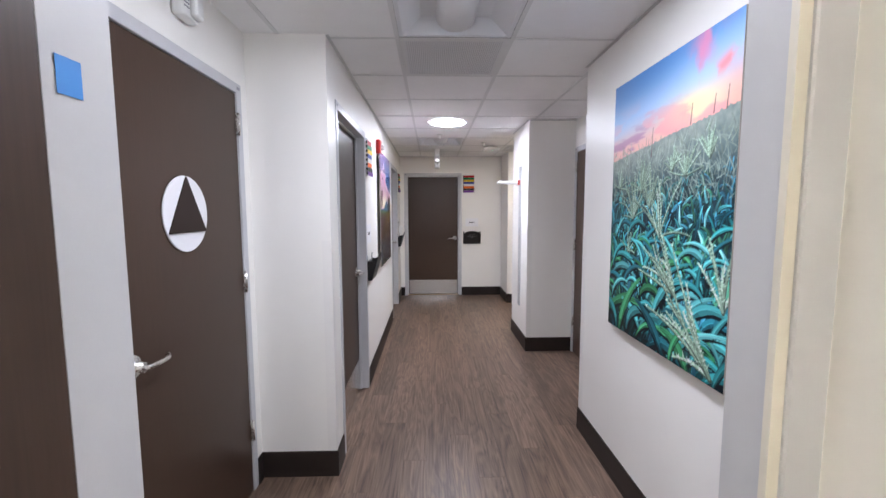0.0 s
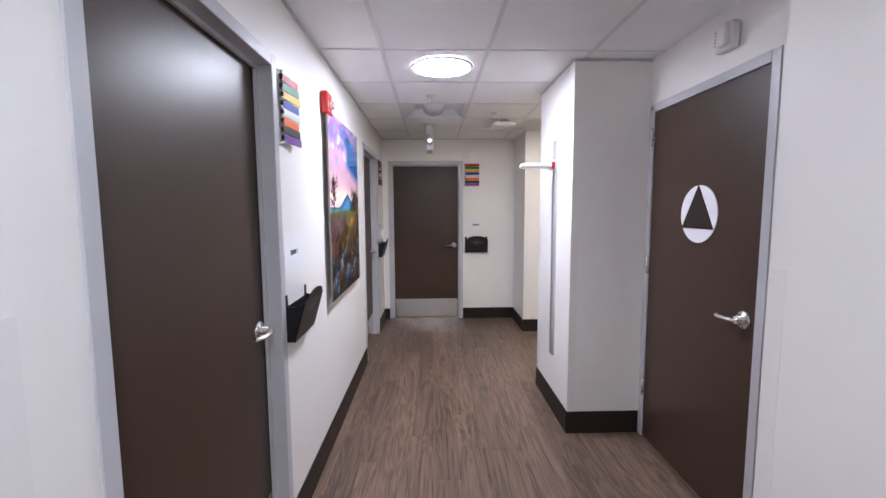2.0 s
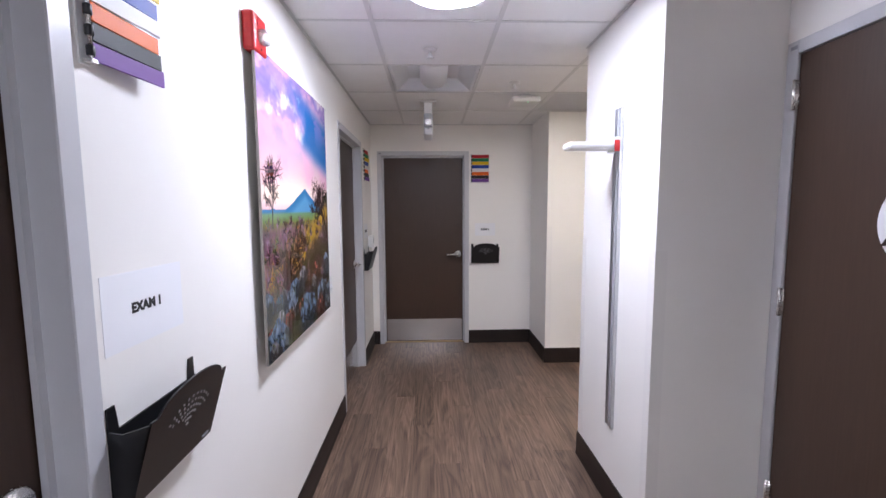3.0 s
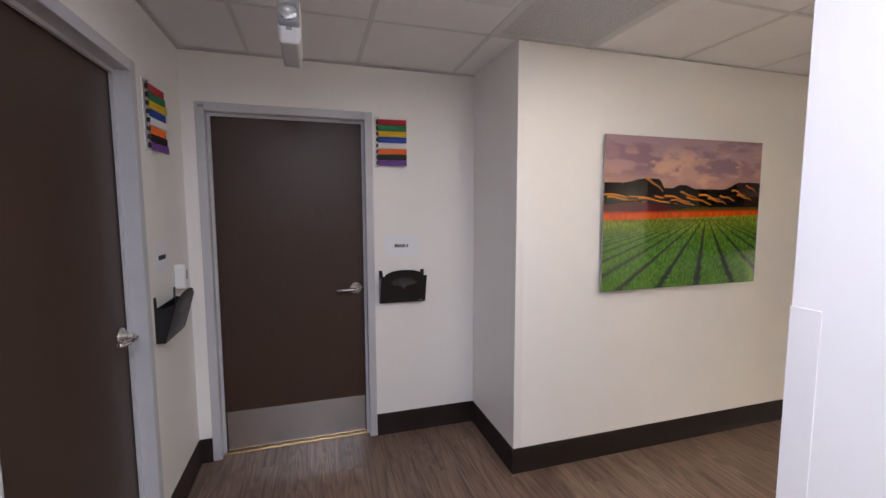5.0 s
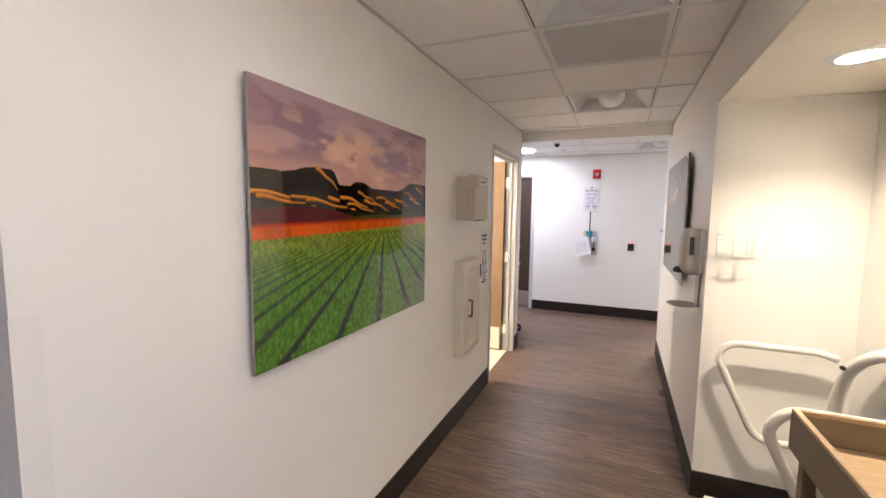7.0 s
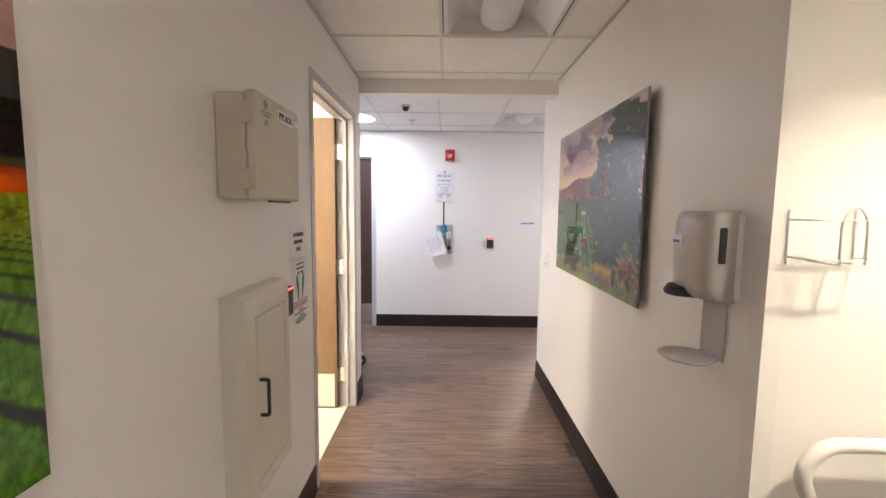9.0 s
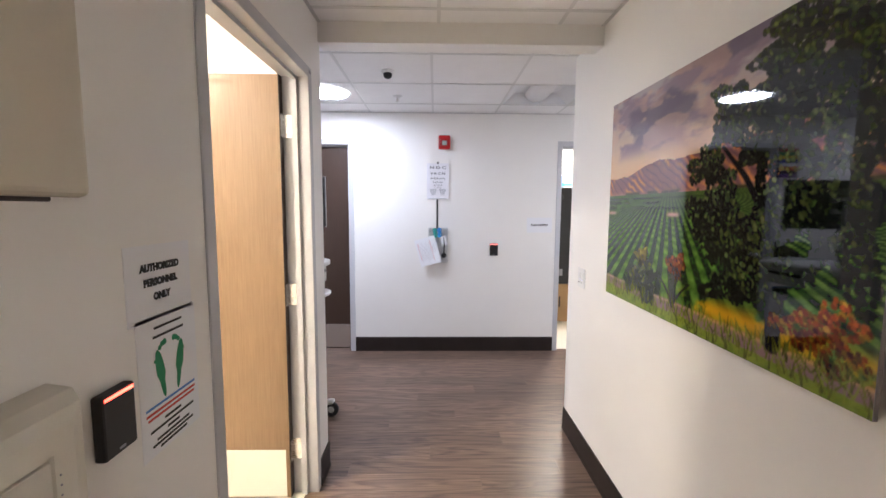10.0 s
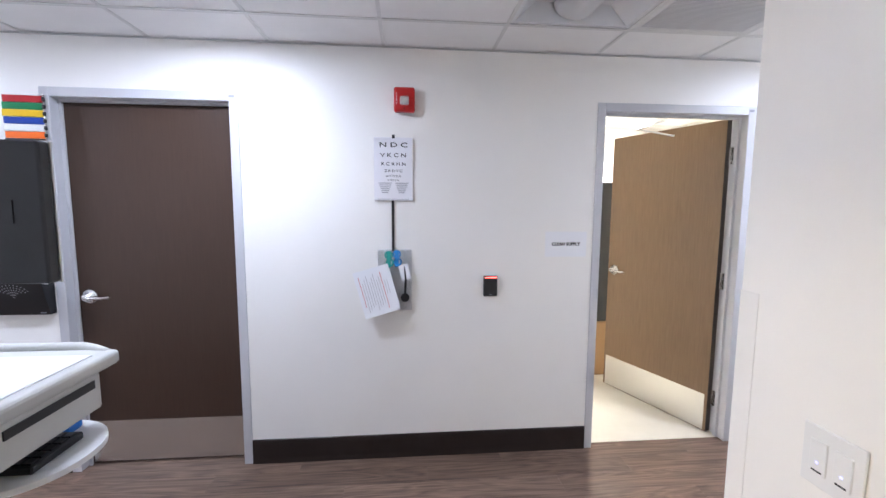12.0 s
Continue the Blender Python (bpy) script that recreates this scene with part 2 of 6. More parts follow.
REDINK = mat("red_ink", (0.6, 0.08, 0.06), 0.7)
BLUEINK = mat("blue_ink", (0.10, 0.25, 0.6), 0.7)
GREENINK = mat("green_ink", (0.02, 0.24, 0.10), 0.7)
PALEINK = mat("pale_grey_ink", (0.50, 0.48, 0.50), 0.7)
GREYINK = mat("grey_ink", (0.30, 0.30, 0.33), 0.7)
RED = mat("red_alarm_plastic", (0.50, 0.015, 0.015), 0.30)
CLEAR = mat("clear_lens", (0.95, 0.96, 0.97), 0.08)
bsdf(CLEAR).inputs["Transmission Weight"].default_value = 0.75
BLUETAPE = mat("blue_tape", (0.03, 0.22, 0.62), 0.6)
SIGNWHITE = mat("sign_white", (0.80, 0.79, 0.82), 0.45)
SIGNBROWN = mat("sign_brown", (0.032, 0.021, 0.017), 0.6)
bsdf(SIGNBROWN).inputs["Specular IOR Level"].default_value = 0.2
TUBEWHITE = mat("white_powder_coat", (0.78, 0.76, 0.71), 0.30)
# Grey enamel darkened to carry the shade on the cart's near side.
CARTSHADE = varied("cart_enamel_shaded", (0.53, 0.53, 0.50), (0.56, 0.56, 0.53), (0.34, 0.42), 8.0, 300.0, 0.04)
RUBBER = mat("grey_rubber", (0.035, 0.035, 0.038), 0.6)
CARD = varied("cardboard", (0.36, 0.22, 0.10), (0.42, 0.26, 0.13), (0.7, 0.8), 5.0, 100.0, 0.1)
PERF = mat("perforated_panel", (0.72, 0.72, 0.73), 0.5)
REFLECTOR = mat("troffer_reflector", (0.80, 0.81, 0.83), 0.35)
LENS_ROUND = glowing("round_lamp_lens", LAMP_COOL, P_ROUND)
LENS_ENTRY = glowing("round_lamp_lens_entry", LAMP_COOL, P_ENTRY)
LENS_TURN_FILL = glowing("round_lamp_lens_turn_fill", (1.0, 0.90, 0.78), P_TURN_FILL)
LENS_ROUND_END = glowing("round_lamp_lens_cross", LAMP_COOL, P_ROUND_END)
LENS_OFF = mat("troffer_lens_unlit", (0.84, 0.84, 0.85), 0.35)
LENS_LOBBY = glowing("lobby_lamp_lens", (1.0, 0.92, 0.80), P_LOBBY)
LENS_ALCOVE = glowing("alcove_lamp_lens", LAMP_WARM, P_ALCOVE)
LENS_STAFF = glowing("staff_lamp_lens", (1.0, 0.84, 0.64), P_STAFF)
LENS_SUPPLY = glowing("supply_lamp_lens", (1.0, 0.89, 0.73), P_SUPPLY)
LED_RED = glowing("reader_red_led", (1.0, 0.06, 0.03), 2.5)
LED_BLUE = glowing("switch_blue_led", (0.25, 0.3, 1.0), 1.2)
LED_GREEN = glowing("green_led", (0.1, 1.0, 0.4), 2.0)
FLAGS = {"red": (0.45, 0.01, 0.015), "green": (0.01, 0.20, 0.07), "yellow": (0.75, 0.50, 0.01), "blue": (0.01, 0.05, 0.34),
         "white": (0.78, 0.78, 0.76), "orange": (0.80, 0.15, 0.01), "black": (0.015, 0.015, 0.016), "purple": (0.17, 0.06, 0.30)}
FLAGMAT = {k: mat("flag_" + k, c, 0.5) for k, c in FLAGS.items()}
for m_, s_ in [(BROWN, 0.36), (BASE, 0.25), (PLANK, 0.38)] + [(m_, 0.3) for m_ in FLAGMAT.values()]:
    bsdf(m_).inputs["Specular IOR Level"].default_value = s_
# ---------- walls ----------
def wall(name, axis, face, into, a0, a1, z1=2.62, holes=(), z0=-0.03, paint=None, label="off-white painted plaster wall", thick=THICK):
    """A wall along x or y with its face at a line; into is +1 or -1, the side on which its thickness lies. Holes: (from, to, top)."""
    bm = bmesh.new()
    lo, hi = sorted((face, face + into * thick))
    spans, cur = [], a0
    for h0, h1, top in sorted(holes):
        spans += [(cur, h0, z0, z1), (h0, h1, top, z1)]
        cur = h1
    spans.append((cur, a1, z0, z1))
    for s0, s1, b, t in spans:
        if s1 - s0 > 1e-4:
            box(bm, s0, s1, lo, hi, b, t) if axis == "x" else box(bm, lo, hi, s0, s1, b, t)
    bmesh.ops.remove_doubles(bm, verts=bm.verts, dist=1e-5)
    return structure(name, bm, paint or PAINT, label, "wall")


def hole(f0, width=DOOR_W):
    """The rough opening behind a door frame that starts at f0."""
    return (f0 + 0.03, f0 + width + 2 * FACE - 0.03, DOOR_H + FACE - 0.02)


OUT = DOOR_W + 2 * FACE
WIDE = 0.965
D_REST_L, D_EXAM1, D_EXAM2, D_EXAM3 = 1.507, 2.785, 6.105, 0.008
D_REST_R, D_STAFF, D_END, D_SUPPLY = 3.685, 4.970, 7.315, 4.22
wall("wall_restroom_left", "y", REC_L, -1, 0.86, 2.60, holes=[hole(D_REST_L)])
wall("wall_return_left", "x", 2.60, 1, REC_L - THICK, WL - THICK)
wall("wall_west", "y", WL, -1, 2.60, BACK + THICK, holes=[hole(D_EXAM1, WIDE), hole(D_EXAM2)])
wall("wall_back", "x", BACK, 1, WL, NICHE_X, holes=[hole(D_EXAM3)])
wall("wall_niche", "y", NICHE_X, 1, W2L + THICK, BACK + THICK)
wall("wall_north", "x", W2L, 1, NICHE_X, 6.17, holes=[hole(D_STAFF)])
wall("wall_cross_west", "y", 6.17, -1, W2L + THICK, 10.2)
wall("wall_end", "y", ENDX, 1, 2.4, 10.2, holes=[hole(D_SUPPLY), hole(D_END)])
wall("wall_south", "x", W2R, -1, ALC_X, 6.58)
wall("wall_cross_east", "y", 6.58, -1, 2.4, W2R - THICK)
wall("wall_alcove_side", "y", ALC_X, 1, ALC_Y - THICK, W2R - THICK)
wall("wall_alcove_back", "x", ALC_Y, -1, 2.2, ALC_X)
wall("wall_alcove_head", "x", W2R, -1, 2.2, ALC_X, z0=ALC_Z + 0.02)
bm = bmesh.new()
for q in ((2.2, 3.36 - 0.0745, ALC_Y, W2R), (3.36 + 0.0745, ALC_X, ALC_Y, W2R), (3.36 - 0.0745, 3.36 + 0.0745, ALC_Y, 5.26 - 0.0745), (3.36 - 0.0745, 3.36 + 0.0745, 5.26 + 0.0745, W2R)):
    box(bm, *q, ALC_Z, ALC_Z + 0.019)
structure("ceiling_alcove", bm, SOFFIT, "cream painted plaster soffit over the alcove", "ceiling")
bm = boxed(PIL, 2.2, PIL0, PIL1, -0.03, 2.62)
structure("wall_pier", bm, PAINT, "off-white painted pier with a height rule", "wall")
wall("wall_alcove_west", "y", 2.2, -1, ALC_Y - THICK, PIL0 + 0.1)
wall("wall_restroom_right", "y", REC_R, 1, 3.088, PIL0, holes=[hole(D_REST_R)])
wall("wall_return_right", "x", 3.088, -1, WR + THICK, REC_R + THICK)
wall("wall_east", "y", WR, 1, 0.86, 3.088)
bm = bmesh.new()
for x0, x1, z0 in ((REC_L - THICK, 0.064, -0.03), (0.064, 0.935, DOOR_H + 0.02), (0.935, WR + THICK, -0.03)):
    box(bm, x0, x1, 0.752, 0.845, z0, 2.62)
structure("wall_entry", bm, PAINT, "off-white painted wall around the entry doorway", "wall")
# the space behind the camera
wall("wall_lobby_east", "y", 0.985, 1, -1.6, 0.752)
wall("wall_lobby_west", "y", -0.62, -1, -1.6, 0.752)
wall("wall_lobby_south", "x", -1.6, -1, -0.75, 1.12)
# staff room and supply room beyond the open doors
wall("wall_staff_north", "x", 9.6, 1, 4.3, 6.05)
wall("wall_staff_west", "y", 4.3, -1, W2L + THICK, 9.6)
wall("wall_supply_east", "y", 10.6, 1, 3.2, 6.3)
wall("wall_supply_north", "x", 6.3, 1, ENDX + THICK, 10.6)
wall("wall_supply_south", "x", 3.2, -1, ENDX + THICK, 10.6)
wall("wall_cross_north", "x", 10.2, 1, 6.05, ENDX + THICK)
wall("wall_cross_south", "x", 2.4, -1, 6.455, ENDX + THICK)
structure("beam", boxed(6.138, 6.26, W2R, W2L, 2.368, 2.62), PAINT, "off-white painted beam across the corridor", "beam")

# ---------- ceilings ----------
def ceiling(name, x0, x1, y0, y1, z, ox, oy, px, py, skip=(), tile_mat=None, cuts=()):
    """Suspended tiles in a visible grid: tiles lie a little above the tee bars. skip: cells (i, j) left open."""
    tiles, bars = bmesh.new(), bmesh.new()
    i0, i1 = math.floor((x0 - ox) / px + 1e-6), math.ceil((x1 - ox) / px - 1e-6)
    j0, j1 = math.floor((y0 - oy) / py + 1e-6), math.ceil((y1 - oy) / py - 1e-6)
    t = 0.0115
    for i in range(i0, i1):
        for j in range(j0, j1):
            if (i, j) in skip:
                continue
            a0, a1 = max(x0, ox + i * px + t * 0.4), min(x1, ox + (i + 1) * px - t * 0.4)
            b0, b1 = max(y0, oy + j * py + t * 0.4), min(y1, oy + (j + 1) * py - t * 0.4)
            if a1 - a0 > 0.01 and b1 - b0 > 0.01:
                dz = 0.003 + 0.0016 * ((i * 7 + j * 13) % 5) / 4
                box(tiles, a0, a1, b0, b1, z + dz, z + dz + 0.016)
    for i in range(i0, i1 + 1):
        x = ox + i * px
        if x0 < x < x1:
            box(bars, x - t, x + t, y0, y1, z - 0.001, z + 0.0022)
    for j in range(j0, j1 + 1):
        y = oy + j * py
        if y0 < y < y1:
            box(bars, x0, x1, y - t * 0.8, y + t * 0.8, z - 0.0004, z + 0.0026)
    c = structure(name, tiles, tile_mat or TILE, "white mineral-fibre ceiling tiles in a suspended grid", "ceiling")
    part("ceiling_grid", bars, GRID, c, "white painted tee bars")
    return c


OX, OY, PX, PY = 0.312, 2.65, 0.630, 0.637
ceiling("ceiling_corridor", REC_L, WR + 0.51, 0.845, W2L - 0.0005, CEIL, OX, OY, PX, PY, skip={(0, -1), (0, 0), (0, 5), (2, 6)})
ceiling("ceiling_niche", WL, NICHE_X, W2L, BACK, CEIL, OX, OY, PX, PY)
ceiling("ceiling_corridor_east", WR + 0.5105, 6.138, W2R, W2L - 0.0005, CEIL, OX, OY, PX, PY, skip={(4, 5), (5, 5), (7, 5), (2, 6)})
CX, CY, QX, QY = 7.17, 5.262, 0.633, 0.625
ceiling("ceiling_cross", 6.17, ENDX, 2.4, 10.2, CEIL_END, CX, CY, QX, QY, skip={(0, 0), (0, -1)})
ceiling("ceiling_staff", 4.3, 6.045, W2L + THICK, 9.6, 2.5, 4.6, 7.4, 0.61, 0.61, skip={(0, 1)})
ceiling("ceiling_supply", ENDX + THICK, 10.6, 3.2, 6.3, 2.5, 8.6, 3.6, 0.61, 0.61, skip={(1, 1)})
ceiling("ceiling_lobby", -0.62, 0.985, -1.6, 0.752, 2.5, -0.6, -1.2, 0.61, 0.61, skip={(0, 0)})
structure("roof_slab", boxed(-1.0, 11.0, -2.0, 10.6, 2.72, 2.80), SUBFLOOR, "dark concrete slab above the suspended ceilings", "ceiling")
bm = bmesh.new()
for a in ((WL, WL + 0.018, 2.60, BACK), (WR - 0.018, WR, 0.845, 3.088)):
    box(bm, a[0], a[1], a[2], a[3], CEIL - 0.0045, CEIL - 0.0015)
for a in ((NICHE_X, 6.138, W2L - 0.018, W2L), (ALC_X, 6.138, W2R, W2R + 0.018), (2.2, ALC_X, W2R, W2R + 0.018), (WL + 0.018, NICHE_X, BACK - 0.018, BACK)):
    box(bm, a[0], a[1], a[2], a[3], CEIL - 0.0045, CEIL - 0.0015)
box(bm, PIL - 0.016, PIL, PIL0, PIL1, CEIL - 0.0045, CEIL - 0.0015)
box(bm, PIL - 0.016, REC_R, PIL0 - 0.016, PIL0, CEIL - 0.0085, CEIL - 0.0055)
box(bm, ENDX - 0.018, ENDX, 2.4, 10.2, CEIL_END - 0.0045, CEIL_END - 0.0015)
structure("trim_ceiling_angle", bm, SHADOWLINE, "grey metal wall angle at the ceiling's edge", "trim")


# ---------- floors ----------
floor = structure("floor", boxed(-0.75, 8.3, -1.8, 10.3, -0.06, -0.008), SUBFLOOR, "dark brown wood-look vinyl plank floor", "floor")
structure("floor_staff", boxed(4.3, 6.045, W2L + 0.06, 9.6, -0.03, 0.003), CREAM, "cream sheet vinyl floor of the staff room", "floor")
structure("floor_supply", boxed(ENDX + 0.05, 10.6, 3.2, 6.3, -0.03, 0.003), CREAM, "cream sheet vinyl floor of the supply room", "floor")


# ---------- rubber base ----------
def base_run(axis, face, out, a0, a1, n):
    """Rubber base along a wall; out is the side that it stands proud of."""
    prof = [(0, 0), (0.011, 0), (0.0095, 0.012), (0.0075, 0.03), (0.0065, 0.128), (0.0045, 0.146), (0, 0.15)]
    bm = bmesh.new()
    va, vb = [], []
    for d, z in prof:
        p = face + out * d
        va.append(bm.verts.new((a0, p, z) if axis == "x" else (p, a0, z)))
        vb.append(bm.verts.new((a1, p, z) if axis == "x" else (p, a1, z)))
    for i in range(len(prof) - 1):
        bm.faces.new((va[i], va[i + 1], vb[i + 1], vb[i]))
    bm.faces.new(va)
    bm.faces.new(vb)
    bmesh.ops.recalc_face_normals(bm, faces=bm.faces)
    structure("baseboard_%d" % n, bm, BASE, "dark brown rubber wall base", "baseboard")


E_ = 0.011
RUNS = [("y", REC_L, 1, 0.845, D_REST_L), ("y", REC_L, 1, D_REST_L + OUT, 2.60 - E_), ("x", 2.60, -1, REC_L, WL + E_),
        ("y", WL, 1, 2.60, D_EXAM1), ("y", WL, 1, D_EXAM1 + WIDE + 2 * FACE, D_EXAM2), ("y", WL, 1, D_EXAM2 + OUT, BACK - E_),
        ("x", BACK, -1, WL, D_EXAM3), ("x", BACK, -1, D_EXAM3 + OUT, NICHE_X), ("y", NICHE_X, -1, W2L, BACK - E_),
        ("x", W2L, -1, NICHE_X - E_, D_STAFF), ("x", W2L, -1, D_STAFF + OUT, 6.17 + E_), ("y", 6.17, 1, W2L, 10.2),
        ("y", ENDX, -1, D_SUPPLY + OUT, D_END), ("y", ENDX, -1, D_END + OUT, 10.2), ("y", ENDX, -1, 2.4, D_SUPPLY),
        ("x", W2R, 1, ALC_X - E_, 6.58 + E_), ("y", 6.58, 1, 2.4, W2R), ("y", ALC_X, -1, ALC_Y + E_, W2R), ("x", ALC_Y, 1, 2.2, ALC_X),
        ("y", PIL, -1, PIL0, PIL1 + E_), ("x", PIL0, -1, PIL - E_, REC_R), ("y", REC_R, -1, 3.088, D_REST_R), ("y", WR, -1, 0.845, 3.088 + E_),
        ("x", 3.088, 1, WR, REC_R), ("x", 0.845, 1, 0.96, WR - E_), ("x", PIL1, 1, PIL, 2.2)]
for k, (ax, f, o, s, e) in enumerate(RUNS):
    base_run(ax, f, o, s, e, k + 1)


# ---------- corner guards ----------
def corner_guard(x, y, sx, sy):
    """A plastic angle on an outside corner; sx, sy point away from the wall."""
    g, w, t = thing("corner_guard", (x, y, 0.15), 0, "white plastic corner guard on a painted wall corner", "corner guard", "corner guards"), 0.05, 0.0016
    pts = [(sx * t, sy * t), (sx * t, -sy * w), (0, -sy * w), (0, 0), (-sx * w, 0), (-sx * w, sy * t)]
    bm = bmesh.new()
    lo, hi = [bm.verts.new((a, b, 0.001)) for a, b in pts], [bm.verts.new((a, b, 1.22)) for a, b in pts]
    for i in range(6):
        bm.faces.new((lo[i], lo[(i + 1) % 6], hi[(i + 1) % 6], hi[i]))
    bm.faces.new(lo), bm.faces.new(hi)
    bmesh.ops.recalc_face_normals(bm, faces=bm.faces)
    part("angle", bm, GUARD, g)
    q = sorted((sx * 0.0022, -sx * w)), sorted((sy * 0.0022, -sy * w))
    part("end_cap", box(boxed(*q[0], *sorted((sy * 0.0022, 0.0001 * sy)), 1.2195, 1.2235), *sorted((sx * 0.0022, 0.0001 * sx)), *q[1], 1.2195, 1.2235), GUARD, g)


for c in ((WL, 2.60, 1, -1), (WR, 3.088, -1, 1), (PIL, PIL0, -1, -1), (PIL, PIL1, -1, 1), (NICHE_X, W2L, -1, -1), (6.58, W2R, 1, 1), (ALC_X, W2R, -1, 1)):
    corner_guard(*c)


# ---------- doors ----------
def lever(parent, x, z, y, way, back=False):
    """Lever set on a leaf's face at local y; the lever points along way in x."""
    s = 1 if not back else -1
    h = part("lever_handle", lathe(bmesh.new(), [(0.041, 0.0), (0.041, 0.005), (0.036, 0.011), (0.018, 0.013), (0.017, 0.045)], 28, (x, y, z), "y"), CHROME, parent, "satin chrome lever handle")
    if back:
        h.matrix_basis = Matrix.Translation((0, 2 * y, 0)) @ Matrix.Diagonal((1, -1, 1, 1))
    bm = tube(bmesh.new(), [(x, y - s * 0.036, z), (x, y - s * 0.058, z), (x + way * 0.04, y - s * 0.064, z), (x + way * 0.10, y - s * 0.060, z - 0.002), (x + way * 0.128, y - s * 0.040, z - 0.002)], 0.0105, 10, 0.8, 0.018)
    part("grip", bm, CHROME, h if not back else parent)


def hinge(parent, x, z, y):
    bm = boxed(x - 0.014, x + 0.014, y - 0.004, y + 0.002, z - 0.055, z + 0.055)
    cyl(bm, (x, y - 0.009, z - 0.057), (x, y - 0.009, z + 0.057), 0.0075, n=12)
    part("hinge", bm, CHROME, parent, "satin steel butt hinge")


def door(name, at, turn, label, hinge_right=True, recess=0.07, kick=True, leaf_mat=None, opened=0.0, plate=True, lab="", width=DOOR_W):
    """A metal frame round a wall opening and its leaf. Local x runs along the wall from the frame's outer edge, y goes into the wall."""
    d = thing(name, at, turn, label, "door", "", "structure")
    W, H, F, T = width, DOOR_H, FACE, THICK
    bm = bmesh.new()
    for x0, x1, z0, z1 in ((0, F, 0, H + F), (F + W, 2 * F + W, 0, H + F), (F, F + W, H, H + F)):
        box(bm, x0, x1, -0.006, T + 0.006, z0, z1, 0.0025)
    part("door_frame", bm, FRAME, d, "grey enamelled steel frame")
    bm = bmesh.new()
    s0, s1 = (recess + 0.048, recess + 0.062) if recess < 0.03 else (recess - 0.018, recess - 0.004)
    if opened:
        s0, s1 = T - 0.075, T - 0.05
    for x0, x1, z0, z1 in ((F, F + 0.016, 0, H), (F + W - 0.016, F + W, 0, H), (F + 0.016, F + W - 0.016, H - 0.016, H)):
        box(bm, x0, x1, s0, s1, z0, z1)
    part("door_stop", bm, FRAME, d)
    if plate:
        bm = boxed(F * 0.35, F * 0.35 + 0.03, -0.0075, -0.0065, H + 0.018, H + 0.032) if not hinge_right else boxed(W + F * 1.65 - 0.03, W + F * 1.65, -0.0075, -0.0065, H + 0.018, H + 0.032)
        part("number_plate", bm, GREYINK, d, "small grey door number plate")
    lm = leaf_mat or BROWN
    g = 0.004
    leaf = part("leaf", boxed(0, W - 2 * g, 0, 0.044, 0.008, H - g, 0.0015), lm, d, lab)
    x_h = F + W - g if hinge_right else F + g
    if opened:
        yb = T - 0.002
        leaf.matrix_basis = (Matrix.Translation((x_h, yb, 0)) @ pose(0, 0, 0, 0, 0, -opened if hinge_right else opened) @ Matrix.Translation((-(W - 2 * g) if hinge_right else 0, -0.044, 0)))
    else:
        leaf.matrix_basis = Matrix.Translation((F + g, recess, 0))
    lx, way = (0.066, 1) if hinge_right else (W - 2 * g - 0.066, -1)
    lever(leaf, lx, 1.03, 0.0, way)
    if opened:
        bm = boxed(W - 2 * g - 0.0005, W - 2 * g + 0.0012, -0.0005, 0.0445, 0.008, H - g) if hinge_right else boxed(-0.0012, 0.0005, -0.0005, 0.0445, 0.008, H - g)
        part("edge_band", bm, EDGE, leaf, "dark brown edge band")
    if kick:
        kb = boxed(0.02, W - 2 * g - 0.02, -0.0018, 0.0005, 0.014, 0.27)
        kp = part("kick_plate", kb, STEEL, leaf, "brushed stainless steel kick plate")
    if recess < 0.03 and not opened:
        hx = F + W - 0.001 if hinge_right else F + 0.001
        for z in (0.35, 1.17, 1.98):
            hinge(d, hx, z, -0.002)
    return d, leaf


door("door_1", (REC_L, D_REST_L, 0), 90, "closed dark brown restroom door with a round sign", True, 0.002, False)
door("door_2", (WL, D_EXAM1, 0), 90, "closed dark brown exam room door with steel kick plate", False, 0.072, width=WIDE)
door("door_3", (WL, D_EXAM2, 0), 90, "closed dark brown exam room door with steel kick plate", False, 0.072)
door("door_4", (D_EXAM3, BACK, 0), 0, "closed dark brown door with steel kick plate at the corridor's end", False, 0.072)
door("door_5", (REC_R, D_REST_R + OUT, 0), -90, "closed dark brown restroom door with a round sign", False, 0.002, False)
dstaff, lstaff = door("door_6", (D_STAFF, W2L, 0), 0, "open tan wood staff door with steel kick plate", True, 0.07, True, TAN, 90)
door("door_7", (ENDX, D_END + OUT, 0), -90, "closed dark brown exam room door with steel kick plate", True, 0.072)
dsup, lsup = door("door_8", (ENDX, D_SUPPLY + OUT, 0), -90, "half-open tan wood supply room door with steel kick plate", True, 0.07, True, TAN, 69)
for d_ in (dstaff, dsup):
    for z in (0.25, 1.07, 1.90):
        bmh = boxed(FACE + DOOR_W - 0.0025, FACE + DOOR_W - 0.0005, THICK - 0.045, THICK + 0.001, z - 0.055, z + 0.055)
        box(bmh, FACE + DOOR_W - 0.040, FACE + DOOR_W - 0.005, THICK - 0.0055, THICK - 0.0025, z - 0.055, z + 0.055)
        cyl(bmh, (FACE + DOOR_W - 0.009, THICK + 0.011, z - 0.057), (FACE + DOOR_W - 0.009, THICK + 0.011, z + 0.057), 0.0075, n=12)
        part("hinge", bmh, CHROME, d_, "satin steel butt hinge")
